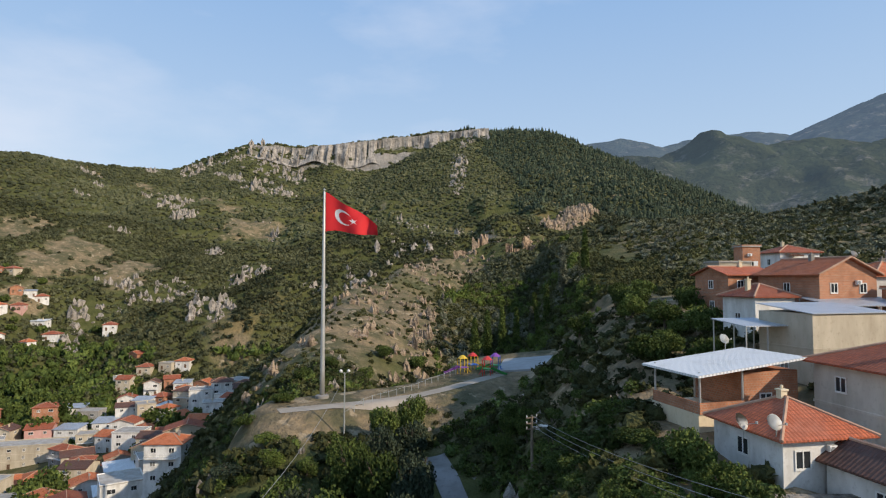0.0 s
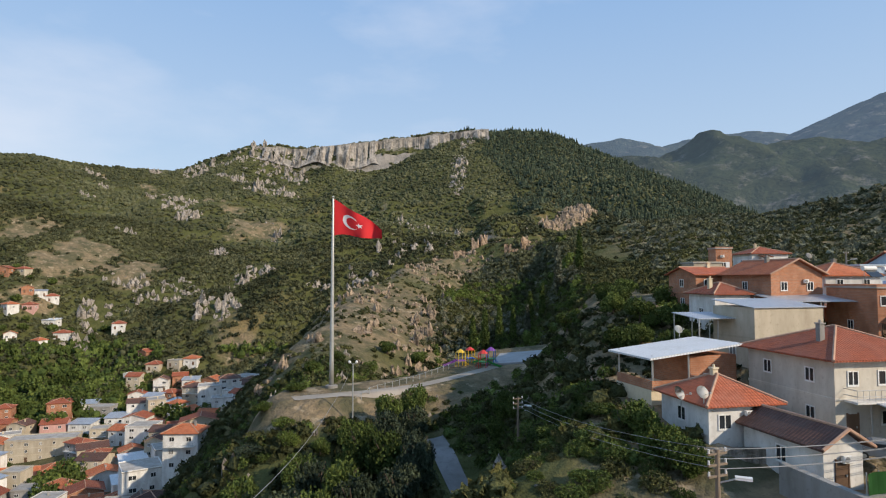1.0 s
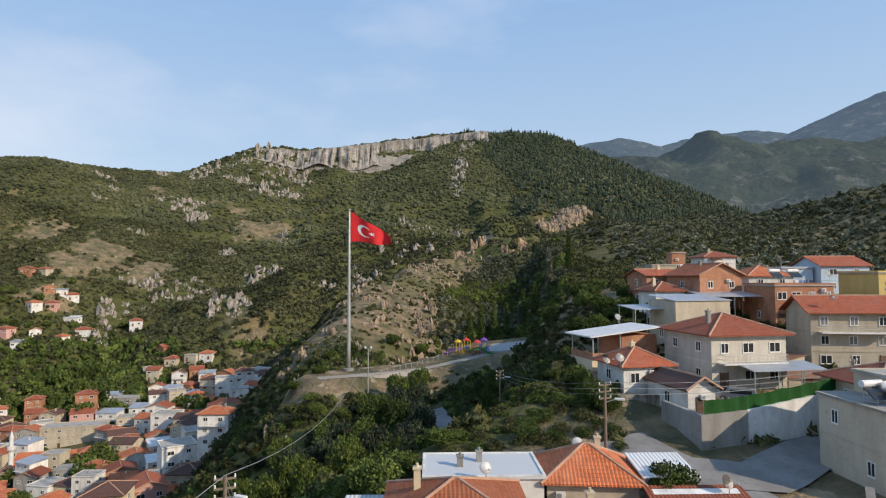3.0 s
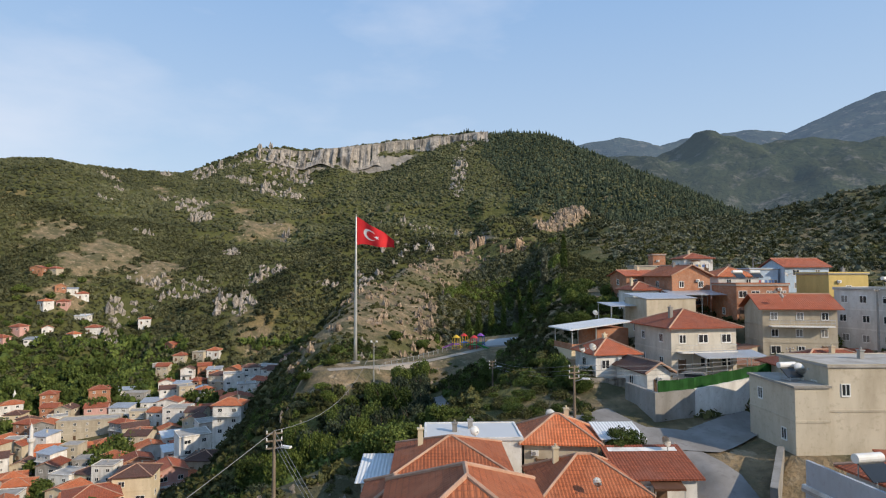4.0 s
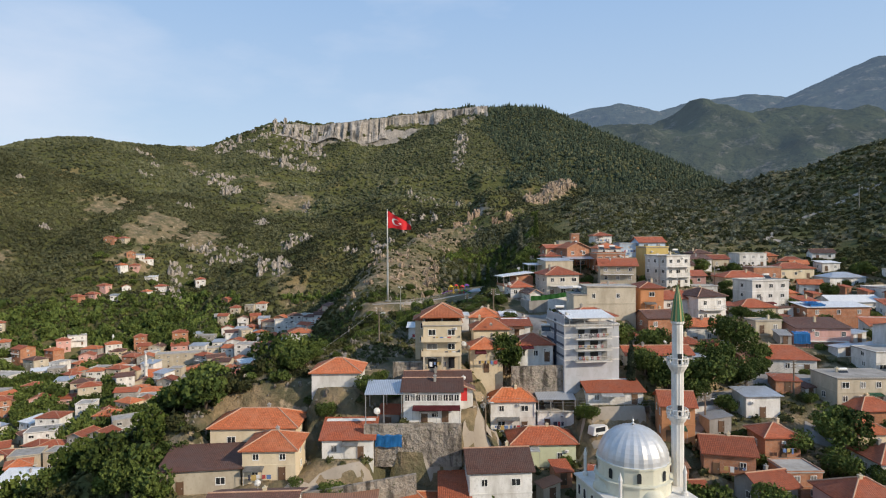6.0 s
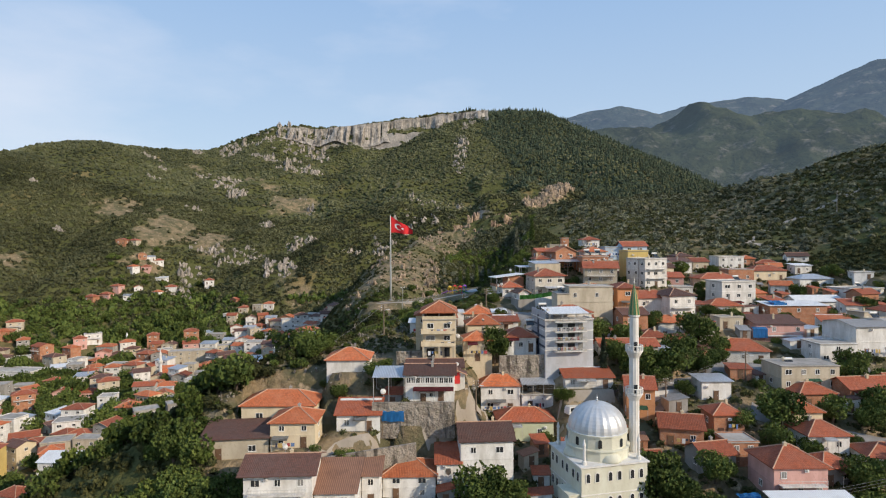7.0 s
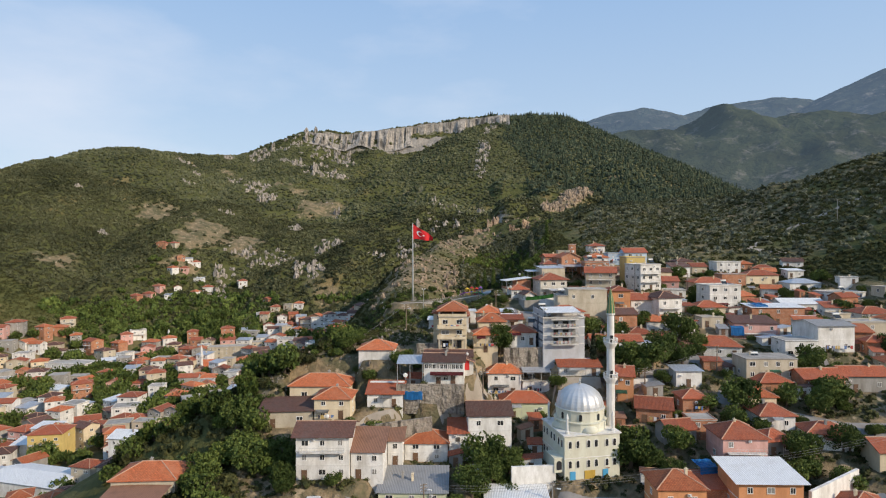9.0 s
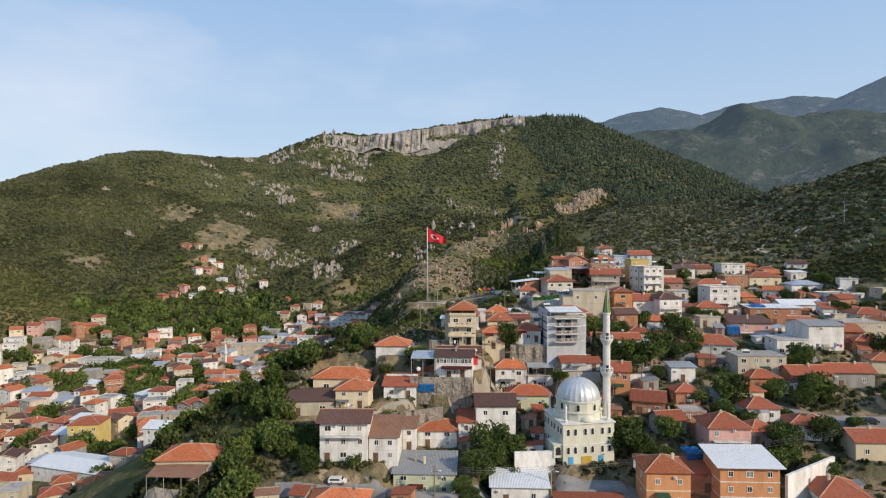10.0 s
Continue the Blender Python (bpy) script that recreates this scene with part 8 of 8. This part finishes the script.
TREES = {
    "broad": ([leaf_crown(s, lobes_round(s, 6, 0.5, 1.0), 2600, 0.045, MAT_TREE) for s in range(4)], [trunk_mesh(s, 0.55, 0.09, 4) for s in range(4)], 0.35, "leafy green tree among the houses", "tree"),
    "light": ([leaf_crown(s + 10, lobes_round(s + 10, 6, 0.5, 1.0), 2600, 0.045, MAT_LIGHTTREE) for s in range(3)], [trunk_mesh(s, 0.55, 0.09, 4) for s in range(3)], 0.35, "bright yellow-green tree in full leaf", "tree"),
    "pine": ([leaf_crown(s + 20, lobes_round(s + 20, 7, 0.52, 0.8), 2600, 0.046, MAT_PINE if s % 2 else MAT_TREE) for s in range(4)], [trunk_mesh(s, 0.7, 0.08, 5) for s in range(4)], 0.45, "dark green umbrella pine with bare trunk", "tree"),
    "poplar": ([leaf_crown(s + 30, [((0.04 * (i % 3 - 1), 0.04 * (i % 2), 0.3 + 0.22 * i), 0.36 * (1 - (i / 15) ** 2) + 0.04) for i in range(14)], 1500, 0.07, MAT_TREE if s else MAT_OLIVE) for s in range(3)], [trunk_mesh(s, 0.5, 0.06, 0) for s in range(3)], 0.3, "tall slender poplar in the hollow", "poplar"),
    "cypress": ([leaf_crown(s + 40, [((0, 0, 0.1 + 0.17 * i), 0.30 * (1 - (i / 23) ** 2) + 0.02) for i in range(22)], 2200, 0.06, MAT_PINE) for s in range(2)], [trunk_mesh(s, 0.4, 0.06, 0) for s in range(2)], 0.15, "narrow dark green cypress", "cypress"),
    "shrub": ([leaf_crown(s + 50, lobes_round(s + 50, 5, 0.55, 0.6), 1500, 0.05, MAT_TREE if s % 2 else MAT_SCRUB) for s in range(4)], [trunk_mesh(s, 0.2, 0.06, 3) for s in range(4)], 0.0, "low green garden shrub between houses", "shrub")}
for kind, leaf in (("broad", MAT_TREE), ("light", MAT_LIGHTTREE), ("shrub", MAT_SCRUB)):     # looser crowns for the far masses
    TREES["far_" + kind] = ([leaf_crown(s + 70, lobes_round(s + 70, 6, 0.5, 1.0 if kind != "shrub" else 0.6), 620, 0.088, leaf) for s in range(4)], *TREES[kind][1:])
tree_rng = random.Random(77)


def tree(kind, x, y, size, z=None, tall=1.0):
    crowns, trunks, lift, label, category = TREES[kind]
    if any(math.hypot(x - hx, y - hy) < 0.62 * r for hx, hy, r in HOUSES):
        return
    z = ground_z(x, y) - 0.1 if z is None else z
    k = tree_rng.randrange(len(crowns))
    root = thing("tree" if kind != "shrub" else "shrub", label, category, pose(x, y, z, 0, 0, tree_rng.uniform(0, 360)) @ Matrix.Diagonal((size, size, size * tall, 1)), f"{category}s")
    part("trunk", trunks[k % len(trunks)], None, root)
    part("crown", crowns[k], None, root, m=pose(0, 0, lift))


def tree_mass(name, places, label, category="woods"):
    """Many trees of the kinds above as one mesh."""
    V, F, M, base, mats = [], [], [], 0, []
    for kind, x, y, size, tall in places:
        crowns, trunks, lift, _, _ = TREES[kind]
        k = tree_rng.randrange(len(crowns))
        a, z = tree_rng.uniform(0, 6.28), ground_z(x, y) - 0.1
        for me, up in ((crowns[k], lift), (trunks[k % len(trunks)], 0.0)):
            co = np.array([v.co[:] for v in me.vertices])
            c, s = math.cos(a), math.sin(a)
            V.append(np.stack([x + size * (co[:, 0] * c - co[:, 1] * s), y + size * (co[:, 0] * s + co[:, 1] * c), z + size * tall * (co[:, 2] + up)], -1))
            if me.materials[0] not in mats:
                mats.append(me.materials[0])
            F += [tuple(base + i for i in p.vertices) for p in me.polygons]
            M += [mats.index(me.materials[0])] * len(me.polygons)
            base += len(co)
    me = bpy.data.meshes.new(name)
    me.from_pydata(np.concatenate(V).tolist(), [], F)
    for m in mats:
        me.materials.append(m)
    me.polygons.foreach_set("material_index", np.array(M, np.int32))
    return tagged(new(name, me), label, category, kind="stuff")


def tree_to(kind, x, y, top, size):
    """A tree whose crown reaches the height top."""
    z = ground_z(x, y) - 0.15
    reach = {"pine": 1.5, "broad": 1.52, "light": 1.52, "shrub": 1.0}[kind]
    tree(kind, x, y, size, z, min(1.9, max(0.55, (top - z) / (reach * size))))


# pines and leafy trees on the bank below the flagpole, bushes on the slope above the hollow lane
for x, y, top, s in ((-7.9, 35.5, 48.1, 1.9), (-5.2, 37, 48.5, 1.8), (-6.4, 42, 48, 2.0), (-2.4, 41, 48, 1.9), (-3.8, 48.5, 48.4, 2.1), (-6.2, 51, 48.5, 2.1), (-1.2, 46, 48.8, 1.9), (-0.9, 52, 47.6, 1.8), (-4.4, 57, 48.3, 2.2), (-4.4, 63, 49, 1.8),
                     (-1.7, 66, 49.4, 1.9), (-1.6, 60, 48.2, 2.0), (-7.6, 57, 47.4, 1.9), (-10, 39, 47, 2.0), (-9.4, 46, 46.8, 2.2), (-12, 52, 45.5, 2.0), (-14, 43, 45, 2.0), (-17, 50, 43.6, 1.9), (-18.5, 58, 43.6, 1.8), (-20, 40, 42.5, 2.0)):
    tree_to("pine", x, y, top, s)
for x, y, top, s in ((-12.7, 34.5, 46.6, 1.6), (-16, 61.5, 45.4, 1.5), (-16.6, 70.5, 46.4, 1.5), (-19.5, 66, 45.4, 1.5), (0, 25.5, 50.4, 1.4), (-3, 29.5, 49.4, 1.6), (-6.5, 31, 48.8, 1.7), (-9.5, 28, 48.2, 1.6), (-13, 28, 47, 1.6), (-16.5, 33, 45.6, 1.6), (-8, 23.5, 49, 1.5), (-12, 21.5, 48, 1.5), (-4, 23, 50, 1.3)):
    tree_to("light", x, y, top, s)
for x, y, top, s in ((8, 60.7, 50, 1.1), (9.4, 59.4, 50.4, 1.1), (8.7, 64.4, 49, 1.0), (10.1, 43.3, 50.8, 1.3), (10.9, 51.8, 50, 1.2), (12.6, 49.5, 51.3, 1.2), (9.6, 29.3, 53.2, 1.3), (10.2, 27, 52.4, 1.2), (12.3, 29.2, 55, 1.3), (8.2, 34, 51.6, 1.4), (9.6, 37.4, 51.8, 1.4),
                     (11.6, 40, 52.7, 1.2), (7.9, 36.6, 50.8, 1.2), (7.6, 31, 51.8, 1.2), (8.6, 46.6, 49.8, 1.2), (8.4, 40.4, 50.8, 1.2), (8, 24.6, 51.9, 1.2), (12.2, 44.6, 52.2, 1.1), (7, 55, 48.2, 1.2), (11, 33.4, 53.4, 1.3), (12.6, 36.6, 54, 1.2), (6.6, 21.6, 52, 1.1), (9, 55.5, 49.4, 1.1), (13.6, 55, 52.4, 0.9)):
    tree_to("broad", x, y, top, s)
for x, y, s in ((12.5, 27.0, 1.1), (13.2, 24.4, 1.0), (21.2, 47, 1.5), (19.6, 44, 1.4), (24.5, 53.5, 2.0), (22.6, 57.5, 1.9), (26.4, 59, 1.8), (27.4, 50, 1.2), (20, 51, 1.3)):
    tree("broad" if s > 1.6 else "light", x, y, s)
for x, y, s in ((10, 128, 2.6), (13, 131, 2.7), (17, 136, 2.5), (21, 141, 2.3), (26, 145, 2.8), (36, 158, 3.4), (44, 165, 3.0), (24, 138, 2.2), (30, 150, 2.4)):
    tree("poplar", x, y, s, tall=1.1)
for x, y, s in ((-8, 112, 2.0), (-2, 116, 2.2), (4, 112, 2.6), (8, 117, 2.8), (14, 118, 2.4), (-15, 93, 1.5), (-10, 97, 1.5), (-5, 100, 1.8), (-1, 103, 1.9), (3, 106, 1.8), (30, 112, 2.0), (-18, 88, 1.5), (-20, 80, 1.3)):
    tree("broad", x, y, s, tall=0.9)

wood_rng = random.Random(31)
for k in range(120):
    x, y = wood_rng.uniform(-26, 4), wood_rng.uniform(14, 78)
    lane, _, _ = along(np.array([x]), np.array([y]), [(1, 60, 0, 0), (3.4, 44, 0, 0), (3.9, 39, 0, 0)])
    terr = terrace(np.array([x]), np.array([y]))
    if not in_town(np.array([x]), np.array([y]))[0] and lane[0] > 2.8 and terr[0] > 8.5 and all(math.hypot(x - hx, y - hy) > r + 1.2 for hx, hy, r in HOUSES):
        tree(wood_rng.choice(("pine", "broad", "shrub", "shrub", "light")), x, y, wood_rng.uniform(0.8, 1.4), tall=0.9)

# low bushes over the shoulder above the hollow lane
shoulder = random.Random(12)
for k in range(120):
    x, y = shoulder.uniform(1.5, 13), shoulder.uniform(18.5, 44)
    if x > 5.6 or y < 33:
        tree("shrub", x, y, shoulder.uniform(0.5, 1.05), tall=0.9)
for k in range(26):
    x, y = shoulder.uniform(0, 9), shoulder.uniform(56, 72)
    tree("shrub", x, y, shoulder.uniform(0.3, 0.7), tall=0.8)

# trees among the houses
tree_to("broad", 9.9, -5.3, 51.4, 2.5)
for kind, x, y, s in (("cypress", 26.7, -7.9, 1.8), ("broad", 33.4, 2.0, 2.3), ("broad", 30.5, -1.5, 1.6), ("broad", 26.0, -9.2, 1.5), ("broad", 22.2, -9.4, 1.2), ("light", 19.0, -12.5, 1.2),
                      ("broad", -4.4, -21.9, 1.7), ("broad", -1.2, -22.4, 1.3), ("broad", 1.6, -22.4, 1.2), ("broad", -5.5, -22.6, 1.6), ("broad", 2.4, -22, 1.5), ("broad", 4.6, -23, 1.2), ("broad", -18, -31.5, 2.0), ("broad", -24, -30.5, 2.4), ("broad", -27.5, -32.5, 2.6),
                      ("broad", -31, -29, 2.4), ("broad", -22, -36, 1.8), ("broad", -34, -34, 2.2), ("broad", 6.8, -32, 2.0), ("broad", 9.2, -33, 1.8), ("broad", 12, -34, 1.5), ("broad", 4.8, -34.5, 1.6),
                      ("broad", 29.5, -30.5, 2.0), ("broad", 32, -32.6, 1.9), ("broad", 33.5, -35.8, 1.6), ("broad", 45.6, -22.8, 2.0), ("broad", 48, -34, 2.1), ("broad", 51, -32, 1.9), ("broad", 55, -35, 1.9), ("broad", 45, -38.5, 1.6),
                      ("broad", 38, -3.6, 2.3), ("broad", 41, -2.2, 2.5), ("broad", 43.6, -5.8, 2.2), ("broad", 40, 2.5, 2.0), ("broad", 36, 3.0, 1.8), ("broad", 66, -7.5, 2.3), ("broad", 70, -8.5, 2.0), ("broad", 56, -18, 2.0),
                      ("broad", 60, -20, 1.8), ("broad", 64, -18.5, 1.9), ("broad", 58.5, 14, 1.8), ("broad", 54, 4.5, 1.5), ("broad", 62, 36, 1.6), ("broad", 58, 42, 1.6), ("light", 62, 50, 2.0), ("broad", 67, 60, 2.2), ("broad", 52, 28, 1.5),
                      ("light", 30.4, 24.2, 1.8), ("broad", 33.0, 22.8, 1.6), ("broad", 29.5, -13.4, 1.4), ("light", 20, -13, 1.1), ("broad", 31.5, -11, 1.8), ("broad", 34.5, -9.5, 1.9), ("broad", 36.6, -13.5, 1.6), ("broad", -13, -17, 1.2), ("broad", -18.5, -8, 1.6),
                      ("light", -7.2, -9.8, 1.2), ("light", -5.2, -12.2, 1.1), ("broad", -19, -15, 1.5), ("broad", -22, -14, 1.7), ("broad", -30, -21, 2.0), ("broad", -33, -24, 2.2), ("broad", 3, -44, 1.8), ("broad", 1.5, -39, 1.4), ("broad", 46.6, -47, 1.8), ("broad", 78, -18, 2.0), ("broad", 74, -22, 2.0), ("broad", 82, 16, 1.8), ("broad", 96, 30, 2.0), ("broad", 92, 48, 1.8), ("broad", 104, 8, 2.2), ("broad", 98, -2, 2.2), ("broad", 112, 24, 2.4), ("broad", 108, 60, 2.2)):
    tree(kind, x, y, s * (1.3 if kind == "broad" else 1.1))
for x, y, s in ((5.8, -29.4, 3.6), (9.5, -30.4, 2.6), (28.1, 3.5, 3.2), (32.1, -7.7, 3.6), (37.4, -7.7, 3.6), (46.8, 4.1, 4.0), (48.7, 1.7, 3.1), (40.5, 10.2, 3.0), (48.1, -18.9, 3.7), (62.6, -18.0, 3.3), (65.0, -8.7, 2.6), (27.3, -29.4, 4.0), (34.2, -29.2, 2.6), (51.0, -30.9, 3.1), (56.7, -26.7, 2.8), (82.6, -0.7, 3.0), (8.8, -5.0, 3.2), (3.9, -35.9, 2.9), (38.0, -34.5, 2.7), (29.1, -6.7, 2.6), (58.9, -29.2, 2.1), (62.8, -27.8, 2.3), (48.5, -26.5, 1.9), (42.5, -17.3, 2.1)):
    for dx, dy in ((0, 0), (0, -1.5), (1.5, 0), (-1.5, 0), (0, 1.5), (1.5, -2), (-1.5, -2), (2.5, 1), (-2.5, 1), (0, -3)):
        if all(math.hypot(x + dx - hx, y + dy - hy) > 0.72 * r for hx, hy, r in HOUSES):
            tree("broad", x + dx, y + dy, s)
            break
for k in range(330):
    x, y = tree_rng.uniform(-30, 115), tree_rng.uniform(-50, 84)
    s = tree_rng.uniform(0.8, 1.9)
    if x > np.interp(y, [-40, 0, 12, 30, 60], [-30, -20, -10, 8, 16]) and all(math.hypot(x - hx, y - hy) > r * 0.8 + s * 0.35 for hx, hy, r in HOUSES) and not (13 < x < 24 and 0 < y < 26) and not (-13 < x < -2 and -14 < y < 9):
        tree("shrub" if s < 1.1 else ("light" if k % 9 == 0 else "broad"), x, y, s)
grove_rng = random.Random(91)
groves, ravine = [], []
for x, y, n, r in ((-183, 117, 5, 6), (-166, 114, 5, 6), (-180, 101, 3, 5), (-100, 98, 7, 7), (-96, 90, 3, 4), (-130, 103, 3, 4), (-92, 146, 5, 6), (-84, 138, 3, 5), (-163, 146, 3, 4), (-186, 159, 4, 6), (-122, 194, 5, 6), (-139, 221, 6, 8), (-114, 46, 2, 3), (-132, 48, 2, 3), (-66, 66, 4, 6), (-72, 48, 4, 6), (-62, 30, 4, 5), (-148, 75, 3, 4), (-210, 140, 4, 6), (-72, 178, 3, 4), (-60, 168, 2, 3)):
    for k in range(n):
        a, q = grove_rng.uniform(0, 6.28), r * grove_rng.random() ** 0.5
        groves.append(("far_broad", x + q * math.cos(a), y + q * math.sin(a), grove_rng.uniform(3.0, 4.8), 1.1))
for k in range(130):
    x, y = grove_rng.uniform(-56, -17), grove_rng.uniform(-52, 10)
    if x < np.interp(y, [-50, -20, 10], [-24, -22, -16]) and all(math.hypot(x - hx, y - hy) > r * 0.9 + 0.6 for hx, hy, r in HOUSES):
        ravine.append((grove_rng.choice(("far_broad", "far_broad", "far_light", "far_shrub")), x, y, grove_rng.uniform(1.5, 3.0), 1.0))
for gx, gy, r in GROVES:
    for k in range(int(r * 0.9)):
        a, q = grove_rng.uniform(0, 6.28), r * grove_rng.random() ** 0.5
        groves.append(("far_broad", gx + q * math.cos(a), gy + q * math.sin(a), grove_rng.uniform(2.6, 4.4), 1.1))
for k in range(420):
    x, y = grove_rng.uniform(-220, -50), grove_rng.uniform(15, 215)
    if abs(x - 3) < 0.8 * (y + 126) and all(math.hypot(x - hx, y - hy) > r * 0.8 for hx, hy, r in HOUSES):
        groves.append(("far_broad", x, y, grove_rng.uniform(1.6, 3.6), 1.0))
for k in range(230):
    x, y = grove_rng.uniform(-36, -8), grove_rng.uniform(-30, 12)
    if x < np.interp(y, [-30, -12, 0, 12], [-22, -18, -13, -12]) and all(math.hypot(x - hx, y - hy) > r * 0.85 for hx, hy, r in HOUSES):
        ravine.append((grove_rng.choice(("far_shrub", "far_shrub", "far_light", "far_broad")), x, y, grove_rng.uniform(0.6, 1.4), 0.9))
for k in range(40):
    x, y = grove_rng.uniform(-205, -140), grove_rng.uniform(220, 285)
    if all(math.hypot(x - hx, y - hy) > r * 0.8 for hx, hy, r in HOUSES):
        groves.append(("far_broad", x, y, grove_rng.uniform(1.6, 2.8), 1.0))
tree_mass("valley_trees", groves, "broad leafy trees among the valley houses")
tree_mass("ravine_trees", ravine, "leafy trees on the slope below the houses")
